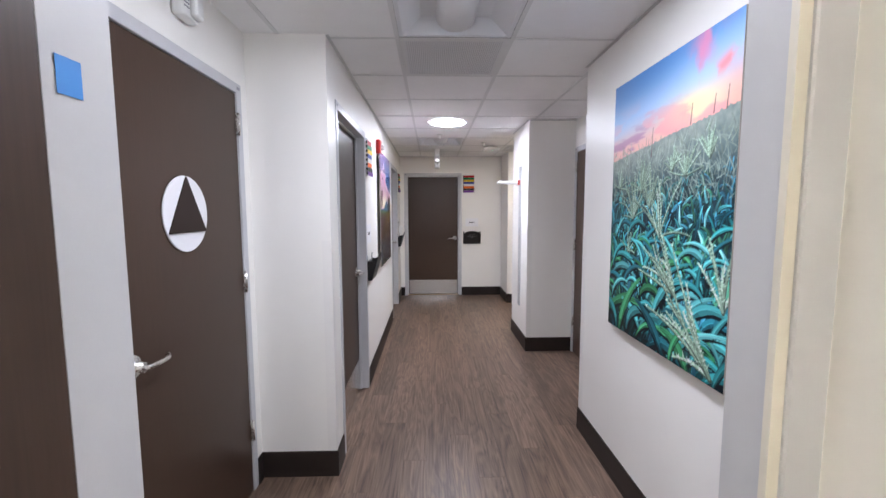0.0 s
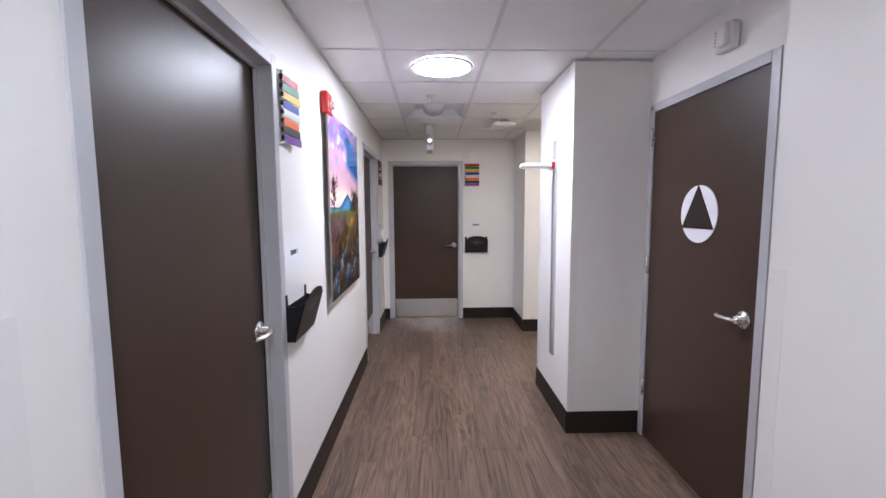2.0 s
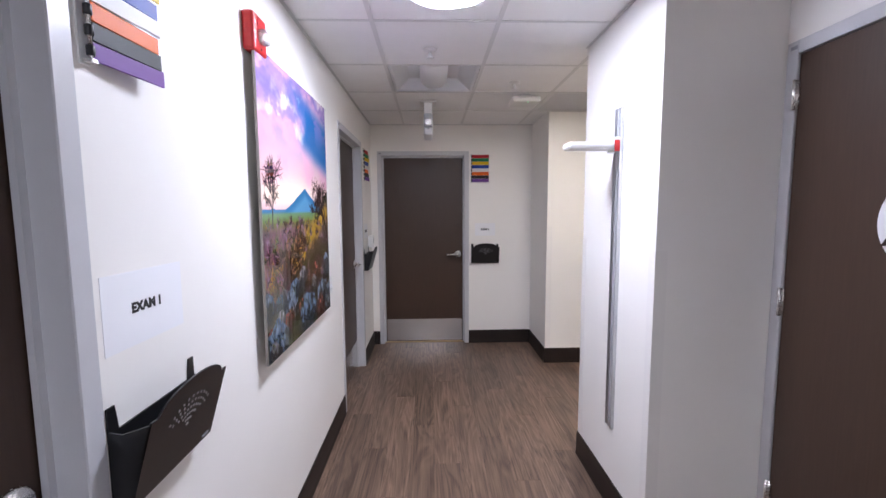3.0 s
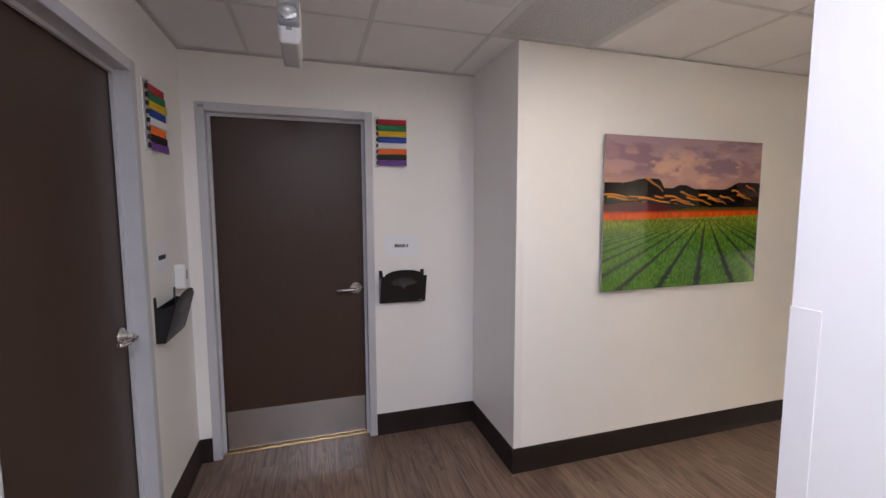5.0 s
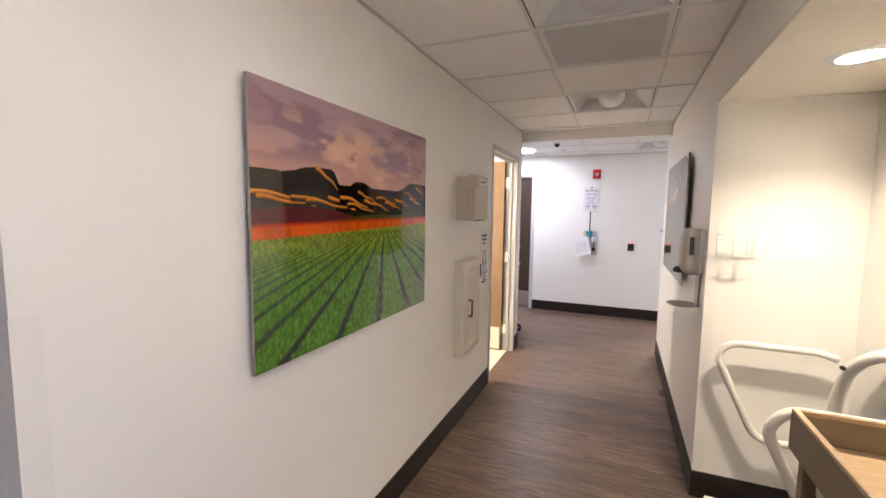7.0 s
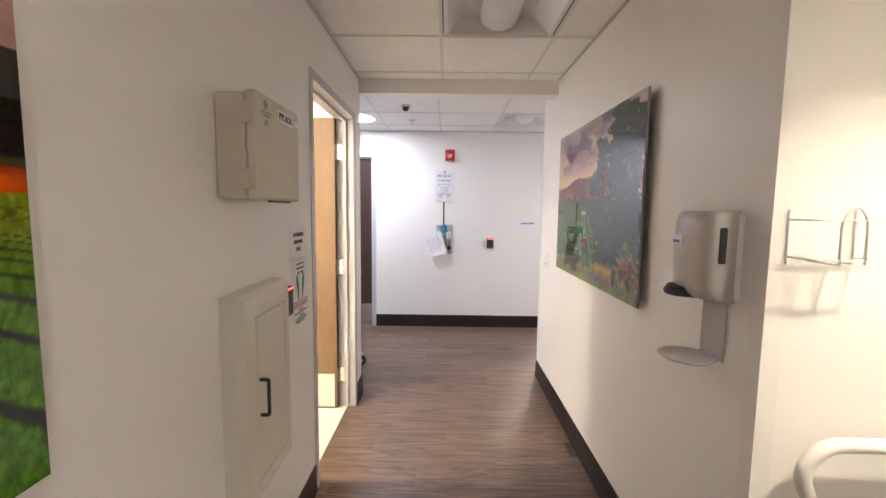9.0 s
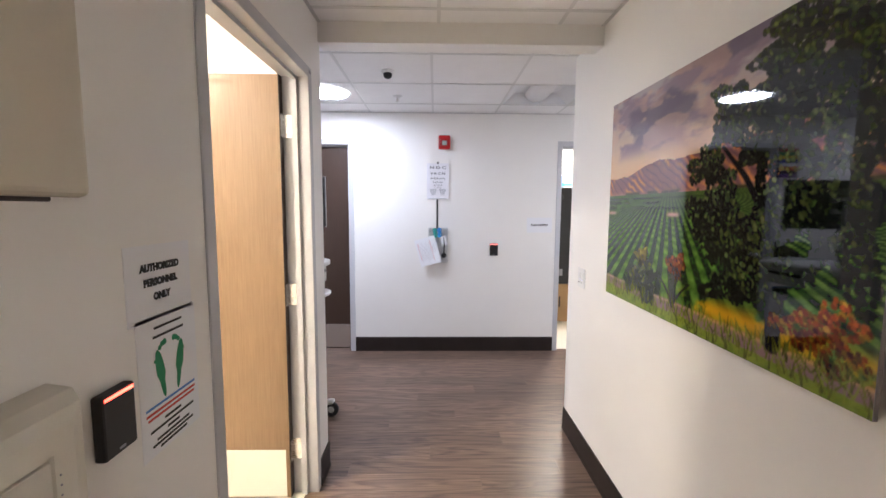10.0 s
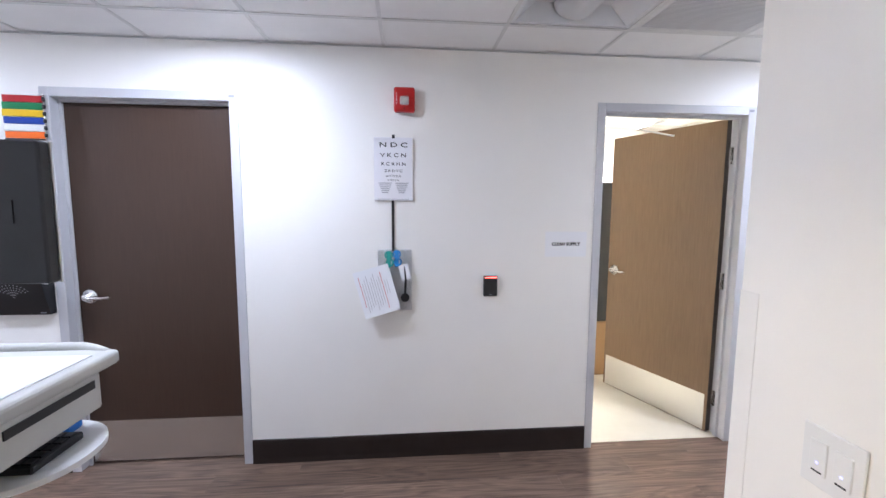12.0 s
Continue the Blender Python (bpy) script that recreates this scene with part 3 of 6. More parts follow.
# closer arms above the open leaves
for lf in (lstaff, lsup):
    bm = tube(bmesh.new(), [(0.55, -0.012, DOOR_H - 0.06), (0.30, -0.10, DOOR_H + 0.02), (0.58, -0.16, DOOR_H + 0.03)], 0.007, 8)
    part("closer_arm", bm, ALU, lf, "folded door closer arm")
# Gold-brown strip along the floor below the corridor-end leaf.
structure("trim_threshold", boxed(D_EXAM3 + FACE, D_EXAM3 + FACE + DOOR_W, BACK + 0.045, BACK + 0.118, -0.004, 0.0065, 0.002), GOLDBROWN, "thin gold-brown strip under the corridor-end door", "threshold")
# the entry doorway that the walk starts in
de = thing("door_9", (0.04, 0.845, 0), 180, "open dark brown door in a grey steel frame", "door", "", "structure")
bm = bmesh.new()
for x0, x1, z0, z1 in ((-0.94, -0.89, 0, 2.185), (-0.0285, 0.0215, 0, 2.185), (-0.89, -0.0285, 2.135, 2.185)):
    box(bm, x0, x1, -0.012, 0.100, z0, z1, 0.0025)
part("door_frame", bm, FRAME, de, "grey enamelled steel frame")
bm = bmesh.new()
for x0, x1, z0, z1 in ((-0.8895, -0.874, 0, 2.135), (-0.874, -0.03, 2.119, 2.135)):
    box(bm, x0, x1, 0.082, 0.094, z0, z1)
part("door_stop", bm, OFFWHITE, de, "off-white seal on the door stop")
lf = part("leaf", boxed(-0.036, 0.008, 0.106, 1.0, 0.008, 2.13, 0.0015), BROWN, de)
tp = thing("masking_tape", (0.0692, 0.783, 1.70), 90, "piece of blue masking tape stuck on the door frame", "tape")
part("strip", boxed(-0.018, 0.018, -0.0006, 0.0, -0.022, 0.022), BLUETAPE, tp)
# ---------- lamps and ceiling fixtures ----------
def round_lamp(x, y, z, r, lens, label, group="round ceiling lamps"):
    o = thing("ceiling_lamp", (x, y, z), 0, label, "ceiling lamp", group)
    part("trim_ring", lathe(bmesh.new(), [(r + 0.022, -0.001), (r + 0.022, -0.006), (r + 0.012, -0.011), (r, -0.009), (r, -0.001)], 48), WHITE, o)
    part("lens", lathe(bmesh.new(), [(r - 0.001, -0.001), (r - 0.001, -0.0035), (r * 0.93, -0.0050), (r * 0.7, -0.0058), (r * 0.3, -0.006)], 48), lens, o, "lit round lens")


def lathe_ring(r0, r1):
    bm = bmesh.new()
    rings = [[bm.verts.new((r * math.cos(2 * math.pi * k / 48), r * math.sin(2 * math.pi * k / 48), z)) for k in range(48)] for r, z in ((r0, 0.004), (r0, -0.005), (r0 + 0.012, -0.008), (r1 - 0.006, -0.005), (r1, -0.001))]
    for a, b in zip(rings, rings[1:]):
        for k in range(48):
            bm.faces.new((a[k], a[(k + 1) % 48], b[(k + 1) % 48], b[k])).smooth = True
    bmesh.ops.recalc_face_normals(bm, faces=bm.faces)
    return bm


round_lamp(0.675, 4.862, CEIL, 0.185, LENS_ROUND, "lit round white lamp set in the tiled ceiling")
# The lamps at 3.7 and 9.45 are unseen, added to even out the end wall.
for ly in (3.7, 7.40, 9.45):
    round_lamp(7.45, ly, CEIL_END, 0.185, LENS_ROUND_END, "lit round white lamp set in the tiled ceiling")
# Fill lamp, never in view, added to lift the walls round the turn.
round_lamp(1.887, 6.02, CEIL, 0.15, LENS_TURN_FILL, "unseen round warm fill lamp added in the ceiling at the turn")
round_lamp(0.627, 1.69, CEIL, 0.185, LENS_ENTRY, "lit round white lamp set in the tiled ceiling")
dl = thing("downlight", (3.36, 5.26, ALC_Z), 0, "lit round recessed downlight in the alcove's soffit", "ceiling lamp")
part("trim_ring", lathe_ring(0.074, 0.112), ALU, dl, "satin metal trim ring")
CAN = mat("downlight_can", (0.50, 0.49, 0.47), 0.35)
bm = bmesh.new()
lo_, hi_ = [], []
for k in range(40):
    c_, s_ = math.cos(2 * math.pi * k / 40), math.sin(2 * math.pi * k / 40)
    lo_.append(bm.verts.new((0.0735 * c_, 0.0735 * s_, -0.002)))
    hi_.append(bm.verts.new((0.0735 * c_, 0.0735 * s_, 0.090)))
for k in range(40):
    bm.faces.new((lo_[k], hi_[k], hi_[(k + 1) % 40], lo_[(k + 1) % 40])).smooth = True
bm.faces.new(hi_)
part("can", bm, CAN, dl, "grey reflector can")
part("lens", lathe(bmesh.new(), [(0.070, 0.088), (0.070, 0.082), (0.05, 0.079), (0.02, 0.078)], 40), LENS_ALCOVE, dl, "lit round lens")


def troffer(x0, x1, y0, y1, z, lens, label, turn=0.0):
    """A square recessed luminaire: sloped reflectors and a raised lens in the middle."""
    o = thing("troffer", ((x0 + x1) / 2, (y0 + y1) / 2, z), turn, label, "ceiling lamp", "recessed square lamps")
    a, b, h = (x1 - x0) / 2 - 0.012, (y1 - y0) / 2 - 0.012, 0.095
    bm = bmesh.new()
    rings = []
    for k, dz in ((1.0, 0.004), (0.93, 0.006), (0.62, h), (0.2, h + 0.005)):
        rings.append([bm.verts.new((sx * a * (k if k < 0.95 else 1), sy * b * (1.0 if k > 0.95 else (0.95 if k > 0.9 else 0.9)), dz)) for sx, sy in ((-1, -1), (1, -1), (1, 1), (-1, 1))])
    for r0, r1 in zip(rings, rings[1:]):
        for i in range(4):
            bm.faces.new((r0[i], r0[(i + 1) % 4], r1[(i + 1) % 4], r1[i]))
    bm.faces.new(rings[-1])
    part("reflector", bm, REFLECTOR, o, "white sloped reflector")
    bm = bmesh.new()
    n, w, prev = 14, a * 0.34, None
    for i in range(n + 1):
        th = math.pi * i / n
        row = [bm.verts.new((-w * math.cos(th), sy * b * 0.84, h - 0.01 - math.sin(th) * 0.075)) for sy in (-1, 1)]
        if prev:
            f = bm.faces.new((prev[0], row[0], row[1], prev[1]))
            f.smooth = True
        prev = row
    for sy in (0, 1):
        bm.faces.new([v for v in bm.verts if abs(v.co.y - (b * 0.84 if sy else -b * 0.84)) < 1e-6])
    bmesh.ops.recalc_face_normals(bm, faces=bm.faces)
    part("lens", bm, lens, o, "curved frosted lens")


def cell(i, j):
    return OX + i * PX, OX + (i + 1) * PX, OY + j * PY, OY + (j + 1) * PY


def cell_end(i, j):
    return CX + i * QX, CX + (i + 1) * QX, CY + j * QY, CY + (j + 1) * QY


troffer(*cell(0, -1), CEIL, LENS_OFF, "square recessed lamp, switched off, in the tiled ceiling")
troffer(*cell(0, 5), CEIL, LENS_OFF, "square recessed lamp, switched off, in the tiled ceiling")
troffer(*cell(4, 5), CEIL, LENS_OFF, "square recessed lamp, switched off, in the tiled ceiling", 90)
troffer(*cell(7, 5), CEIL, LENS_OFF, "square recessed lamp, switched off, in the tiled ceiling", 90)
troffer(*cell_end(0, 0), CEIL_END, LENS_OFF, "square recessed lamp, switched off, in the tiled ceiling", 90)
troffer(4.6, 5.21, 8.01, 8.62, 2.5, LENS_STAFF, "lit square lamp in the staff room's ceiling")
troffer(9.21, 9.82, 4.21, 4.82, 2.5, LENS_SUPPLY, "lit square lamp in the supply room's ceiling")
troffer(-0.6, 0.01, -1.2, -0.59, 2.5, LENS_LOBBY, "lit square lamp in the lobby's ceiling")


SLOT = mat("slot_grey", (0.50, 0.50, 0.51), 0.6)


def diffuser(x0, x1, y0, y1, z):
    """A perforated square air diffuser: a framed panel with rows of slots."""
    o = thing("air_diffuser", ((x0 + x1) / 2, (y0 + y1) / 2, z), 0, "grey perforated square air diffuser in the tiled ceiling", "air vent", "perforated air diffusers")
    a, b = (x1 - x0) / 2 - 0.012, (y1 - y0) / 2 - 0.012
    part("panel", boxed(-a + 0.02, a - 0.02, -b + 0.02, b - 0.02, 0.0025, 0.006), PERF, o, "grey perforated face")
    bm = bmesh.new()
    for q in ((-a, a, -b, -b + 0.02), (-a, a, b - 0.02, b), (-a, -a + 0.02, -b + 0.02, b - 0.02), (a - 0.02, a, -b + 0.02, b - 0.02)):
        box(bm, *q, 0.0005, 0.012)
    part("frame", bm, GRID, o)
    bm = bmesh.new()
    for k in range(48):
        x = -a + 0.035 + k * (2 * a - 0.07) / 47
        box(bm, x - 0.0013, x + 0.0013, -b + 0.03, b - 0.03, 0.0012, 0.0026)
    part("slot_pattern", bm, SLOT, o)
    tagged(o.children[-1], kind="stuff")


diffuser(*cell(0, 0), CEIL)
diffuser(*cell(5, 5), CEIL)
diffuser(*cell(2, 6), CEIL)
diffuser(*cell_end(0, -1), CEIL_END)
# ---------- printed pictures: colours worked out cell by cell on a fine sheet ----------
def smooth(a, b, x):
    t = np.clip((x - a) / (b - a), 0, 1)
    return t * t * (3 - 2 * t)


def fbm(w, h, sx, sy, seed, octaves=5, gain=0.55):
    """Layered value noise on a sheet of w by h cells."""
    rng = np.random.default_rng(seed)
    out, amp, tot = np.zeros((h, w)), 1.0, 0.0
    for o in range(octaves):
        gx, gy = int(sx * 2 ** o) + 2, int(sy * 2 ** o) + 2
        g = rng.random((gy + 1, gx + 1))
        x, y = np.linspace(0, gx - 1e-3, w), np.linspace(0, gy - 1e-3, h)
        xi, yi = x.astype(int), y.astype(int)
        fx, fy = x - xi, y - yi
        fx, fy = fx * fx * (3 - 2 * fx), (fy * fy * (3 - 2 * fy))[:, None]
        a = g[yi][:, xi] * (1 - fx) + g[yi][:, xi + 1] * fx
        b = g[yi + 1][:, xi] * (1 - fx) + g[yi + 1][:, xi + 1] * fx
        out += amp * (a * (1 - fy) + b * fy)
        tot += amp
        amp *= gain
    return out / tot


def blend(img, colour, mask):
    img += (np.asarray(colour, float) - img) * mask[..., None]


def stroke(img, pts, w0, w1, colour, alpha=1.0, shade=0.0):
    """A tapering brush stroke along points given in cells."""
    h, w, _ = img.shape
    pts = np.asarray(pts, float)
    seg = np.hypot(*np.diff(pts, axis=0).T).sum()
    n = max(3, int(seg / max(0.6, min(w0, w1) * 0.6 + 0.3)))
    t = np.linspace(0, 1, n)
    k = np.linspace(0, 1, len(pts))
    X, Y = np.interp(t, k, pts[:, 0]), np.interp(t, k, pts[:, 1])
    for i in range(n):
        r = w0 + (w1 - w0) * t[i]
        x0, x1, y0, y1 = int(max(0, X[i] - r - 1)), int(min(w, X[i] + r + 2)), int(max(0, Y[i] - r - 1)), int(min(h, Y[i] + r + 2))
        if x0 >= x1 or y0 >= y1:
            continue
        yy, xx = np.mgrid[y0:y1, x0:x1]
        d = np.hypot(xx - X[i], yy - Y[i])
        m = np.clip(r + 0.5 - d, 0, 1) * alpha
        c = np.asarray(colour) * (1 + shade * (t[i] - 0.5))
        img[y0:y1, x0:x1] += (c - img[y0:y1, x0:x1]) * m[..., None]


def curve_pts(x, y, ang, length, bend, n=7):
    p, a = [(x, y)], ang
    for _ in range(n):
        a += bend / n
        x, y = x + math.cos(a) * length / n, y + math.sin(a) * length / n
        p.append((x, y))
    return p


def paint_corn(w, h):
    u, v = np.meshgrid(np.linspace(0, 1, w), np.linspace(0, 1, h))
    rng = np.random.default_rng(3)
    hor = 0.695 + 0.075 * u
    s = np.clip((v - hor) / (1 - hor), 0, 1)
    img = np.array([0.90, 0.68, 0.64]) * (1 - smooth(0, 0.5, s))[..., None] + np.array([0.66, 0.77, 0.90]) * smooth(0, 0.5, s)[..., None]
    blend(img, (0.37, 0.55, 0.78), smooth(0.35, 1.0, s + 0.35 * (0.4 - u)))
    blend(img, (0.94, 0.62, 0.58), smooth(0.80, 1.0, u) * smooth(0.75, 0.1, s) * 0.6)
    blend(img, (1.0, 0.90, 0.70), np.exp(-((u - 0.72) / 0.20) ** 2 - ((s - 0.20) / 0.20) ** 2))
    streak = fbm(w, h, 3, 14, 5)
    blend(img, (0.91, 0.58, 0.62), smooth(0.52, 0.66, streak) * 0.6 * smooth(0.75, 0.1, s))
    blend(img, (0.62, 0.45, 0.60), smooth(0.55, 0.66, fbm(w, h, 2, 18, 12)) * 0.7 * smooth(0.5, 0.1, s) * smooth(0.8, 0.3, u))
    fan = fbm(w, h, 6, 5, 8)
    blend(img, (0.86, 0.55, 0.68), smooth(0.42, 0.62, fan) * np.exp(-((u - 0.60 - 0.22 * s) / 0.09) ** 2) * smooth(0.25, 0.5, s) * 0.9)
    blend(img, (0.93, 0.56, 0.58), smooth(0.45, 0.60, fbm(w, h, 5, 9, 15)) * np.exp(-((s - 0.28 - 1.2 * (u - 0.72)) / 0.10) ** 2) * smooth(0.6, 0.75, u) * 0.9)
    g = fbm(w, h, 40, 40, 9)
    depth = np.clip((hor - v) / hor, 0, 1)
    far = np.exp(-(depth / 0.20) ** 2)[..., None]
    field = np.stack([0.05 + 0.10 * g, 0.12 + 0.14 * g, 0.16 + 0.14 * g], -1) * (1 - far) + np.stack([0.40 + 0.25 * g, 0.46 + 0.22 * g, 0.46 + 0.18 * g], -1) * far
    img = np.where((v < hor + 0.014 * (fbm(w, h, 60, 2, 4) - 0.5))[..., None], field, img)
    teal = [(0.14, 0.40, 0.42), (0.22, 0.53, 0.54), (0.34, 0.66, 0.68), (0.46, 0.74, 0.76), (0.10, 0.28, 0.33), (0.30, 0.55, 0.44), (0.28, 0.55, 0.66)]
    for k in range(1150):
        y = 0.66 * (1 - (k / 1150) ** 0.85)
        x = rng.random()
        near = 1 - y / 0.70
        L = (0.03 + 0.17 * near) * h * (0.5 + 0.8 * rng.random())
        a = math.pi / 2 + rng.normal(0, 0.55)
        tone = 0.50 + 0.85 * rng.random()
        if x < 0.45 and y < 0.30:
            tone *= 0.75
        c = np.array(teal[rng.integers(len(teal))]) * tone
        wd = 0.6 + 8.5 * near * (0.5 + 0.7 * rng.random())
        pts = curve_pts(x * w, (y - 0.06) * h, a, L, rng.normal(0, 1.5), 9)
        stroke(img, [(p[0] + 1.5, p[1] - 2.0) for p in pts], wd, 0.3, c * 0.25, 0.35)
        stroke(img, pts[:5], wd * 0.45, wd, c * 0.9, 0.95)
        stroke(img, pts[4:], wd, 0.3, c, 0.95, 0.7)
        e = 1 if rng.random() < 0.5 else -1
        stroke(img, [(p[0] + e * wd * 0.55, p[1]) for p in pts[1:8]], wd * 0.35, 0.3, c * 0.62, 0.8)
        if near > 0.3:
            stroke(img, pts, 0.45, 0.3, np.minimum(c * 1.35 + 0.06, 0.9), 0.6)
    for k in range(90):
        y, x = 0.46 * (1 - (k / 90) ** 0.8), rng.random()
        near = 1 - y / 0.60
        e = 1 if rng.random() < 0.55 else -1
        L, wd = (0.10 + 0.20 * near) * h * (0.6 + 0.6 * rng.random()), 1.6 + 6.5 * near * (0.4 + 0.8 * rng.random())
        pts = curve_pts(x * w, (y - 0.03) * h, math.pi / 2 - e * rng.normal(0.3, 0.35), L, -e * (0.7 + 2.0 * rng.random()), 12)
        c = np.array([(0.36, 0.72, 0.74), (0.26, 0.60, 0.62), (0.44, 0.78, 0.80), (0.28, 0.58, 0.40), (0.20, 0.48, 0.54)][rng.integers(5)]) * (0.75 + 0.4 * rng.random())
        stroke(img, [(p[0] + 1.0, p[1] - wd * 0.9) for p in pts], wd * 0.9, 0.4, (0.03, 0.09, 0.12), 0.55)
        stroke(img, pts[:6], wd * 0.35, wd, c * 0.72, 0.95)
        stroke(img, pts[5:], wd, 0.4, c * 0.85, 0.95)
        stroke(img, [(p[0], p[1] + wd * 0.4) for p in pts[2:]], wd * 0.5, 0.3, np.minimum(c * 1.12, 0.92), 0.8)
        stroke(img, pts[1:], 0.6, 0.3, np.minimum(c * 1.3 + 0.05, 0.95), 0.6)
    for k in range(700):
        y, x = 0.52 + 0.20 * rng.random(), rng.random()
        stroke(img, curve_pts(x * w, y * h, math.pi / 2 + rng.normal(0, 0.7), 0.035 * h, 0.4), 0.7, 0.3, np.array([0.62, 0.68, 0.63]) * (0.6 + 0.55 * rng.random()), 0.6)

    def tassel(x, y, L, a0, n, wd, light, spread=0.42):
        for q in range(n):
            a = a0 + rng.normal(0, spread)
            ln = L * (0.45 + 0.6 * rng.random())
            pts = curve_pts(x * w, y * h, a, ln * h, rng.normal(0, 0.4), 16)
            c = np.array([0.66, 0.77, 0.68]) * light * (0.75 + 0.35 * rng.random())
            stroke(img, [(p[0] + 1, p[1] - 1.5) for p in pts], wd * 1.1, wd * 0.5, c * 0.45, 0.7)
            stroke(img, pts, wd * 0.8, wd * 0.4, c * 0.9, 0.95)
            for px, py in pts[2:]:
                for e in (-1, 1, 1, -1):
                    ex, ey = px + e * wd * (0.7 + 1.1 * rng.random()), py + wd * rng.normal(0.6, 1.0)
                    stroke(img, [(px, py), (ex, ey)], wd * 0.45, 0.3, np.minimum(c * (0.75 + 0.6 * rng.random()), 0.93), 0.85)
    for x, y, L, n in ((0.34, 0.56, 0.13, 22), (0.26, 0.46, 0.16, 26), (0.42, 0.50, 0.16, 14), (0.70, 0.60, 0.10, 14), (0.60, 0.62, 0.08, 10), (0.85, 0.64, 0.09, 14), (0.10, 0.58, 0.08, 8), (0.22, 0.33, 0.09, 7)):
        tassel(x, y, L, math.pi / 2, n, 0.7, 0.95, 0.6)
    tassel(0.52, 0.40, 0.24, 1.75, 12, 1.2, 1.05, 0.5)
    tassel(0.66, 0.22, 0.27, 2.3, 14, 1.9, 1.08, 0.35)
    tassel(0.92, 0.02, 0.40, 2.45, 13, 2.6, 1.1, 0.28)
    tassel(0.97, 0.22, 0.24, 1.75, 6, 2.2, 1.1, 0.3)
    for x, y, t in ((0.42, 0.68, 0.10), (0.72, 0.75, 0.06), (0.86, 0.76, 0.05), (0.93, 0.76, 0.06)):
        stroke(img, [(x * w, y * h), ((x + 0.008) * w, (y + t) * h)], 0.9, 0.5, (0.42, 0.36, 0.36), 0.9)
    return img


def paint_field(w, h):
    u, v = np.meshgrid(np.linspace(0, 1, w), np.linspace(0, 1, h))
    sky = smooth(0.66, 0.95, v)
    img = np.array([0.80, 0.62, 0.55]) * (1 - sky[..., None]) + np.array([0.68, 0.57, 0.60]) * sky[..., None]
    n1, n2 = fbm(w, h, 5, 9, 21), fbm(w, h, 3, 8, 22)
    blend(img, (0.56, 0.45, 0.51), smooth(0.46, 0.60, n2) * smooth(0.70, 0.80, v) * 0.85)
    blend(img, (0.88, 0.70, 0.60), smooth(0.53, 0.66, n1) * smooth(1.0, 0.82, v) * 0.85)
    blend(img, (0.70, 0.55, 0.55), smooth(0.52, 0.62, fbm(w, h, 8, 12, 25)) * 0.4)
    bump = lambda a, b, c, d: smooth(a, b, u) * smooth(d, c, u)
    rng = np.random.default_rng(23)
    ridge = 0.668 + 0.034 * smooth(0.36, 0.33, u) + 0.028 * bump(0.10, 0.24, 0.31, 0.355) + 0.024 * bump(0.40, 0.455, 0.49, 0.56) + 0.050 * bump(0.74, 0.86, 0.93, 1.25) + 0.008 * (fbm(w, h, 18, 1, 30) - 0.5)
    hill = v < ridge
    base = np.array([0.125, 0.095, 0.080]) + 0.10 * (fbm(w, h, 20, 20, 31)[..., None] - 0.45)
    img = np.where(hill[..., None], base, img)
    blend(img, (0.20, 0.21, 0.12), smooth(0.45, 0.62, fbm(w, h, 7, 9, 36)) * hill * smooth(0.64, 0.60, v) * 0.8)

    def spur(x, y, L, drop, wide):
        """A sunlit crest that runs down to the right, bright above and shaded below."""
        pts = [(x + L * q, y - drop * q ** 1.4 + 0.004 * math.sin(9 * q + 30 * x)) for q in np.linspace(0, 1, 12)]
        stroke(img, [(p[0] * w, (p[1] - 0.010) * h) for p in pts], wide * 1.6, wide * 0.8, (0.09, 0.075, 0.06), 0.55)
        stroke(img, [(p[0] * w, p[1] * h) for p in pts], wide, 0.6, (0.66, 0.40, 0.17), 0.75)
        stroke(img, [(p[0] * w, (p[1] + 0.003) * h) for p in pts], wide * 0.45, 0.4, (0.90, 0.58, 0.26), 0.65)
    spur(0.245, 0.722, 0.10, 0.075, 2.4)
    for x, y, L, d in ((0.0, 0.622, 0.30, 0.045), (0.02, 0.605, 0.22, 0.030), (0.14, 0.615, 0.25, 0.050), (0.20, 0.600, 0.24, 0.040), (0.30, 0.612, 0.20, 0.045), (0.36, 0.620, 0.16, 0.050), (0.40, 0.590, 0.15, 0.040), (0.46, 0.640, 0.12, 0.050), (0.50, 0.605, 0.16, 0.045), (0.58, 0.628, 0.14, 0.040), (0.64, 0.600, 0.12, 0.035), (0.72, 0.618, 0.10, 0.030), (0.80, 0.660, 0.10, 0.045), (0.84, 0.625, 0.10, 0.035), (0.90, 0.690, 0.07, 0.040)):
        spur(x, y, L, d, 1.5 + 0.9 * rng.random())
    top = 0.565 - 0.045 * (u / 0.5) ** 3 + 0.012 * bump(0.02, 0.14, 0.28, 0.46) + 0.006 * (fbm(w, h, 20, 2, 34) - 0.5)
    blend(img, (0.36, 0.13, 0.15), (v < top) * smooth(0.58, 0.42, u) * 0.92)
    blend(img, (0.30, 0.27, 0.12), smooth(0.548, 0.538, v + 0.006 * (fbm(w, h, 30, 4, 32) - 0.5)) * smooth(0.36, 0.56, u + 8 * (0.535 - v)))
    oc = fbm(w, h, 60, 12, 37)
    band = 0.512 + 0.014 * u
    blend(img, (0.84, 0.36, 0.13), smooth(band + 0.004, band - 0.004, v))
    blend(img, (0.62, 0.16, 0.08), np.exp(-((v - band + 0.004) / 0.006) ** 2) * 0.7)
    blend(img, (0.66, 0.27, 0.10), smooth(band + 0.004, band - 0.004, v) * smooth(0.45, 0.6, oc) * 0.5)
    g = fbm(w, h, 90, 60, 38)
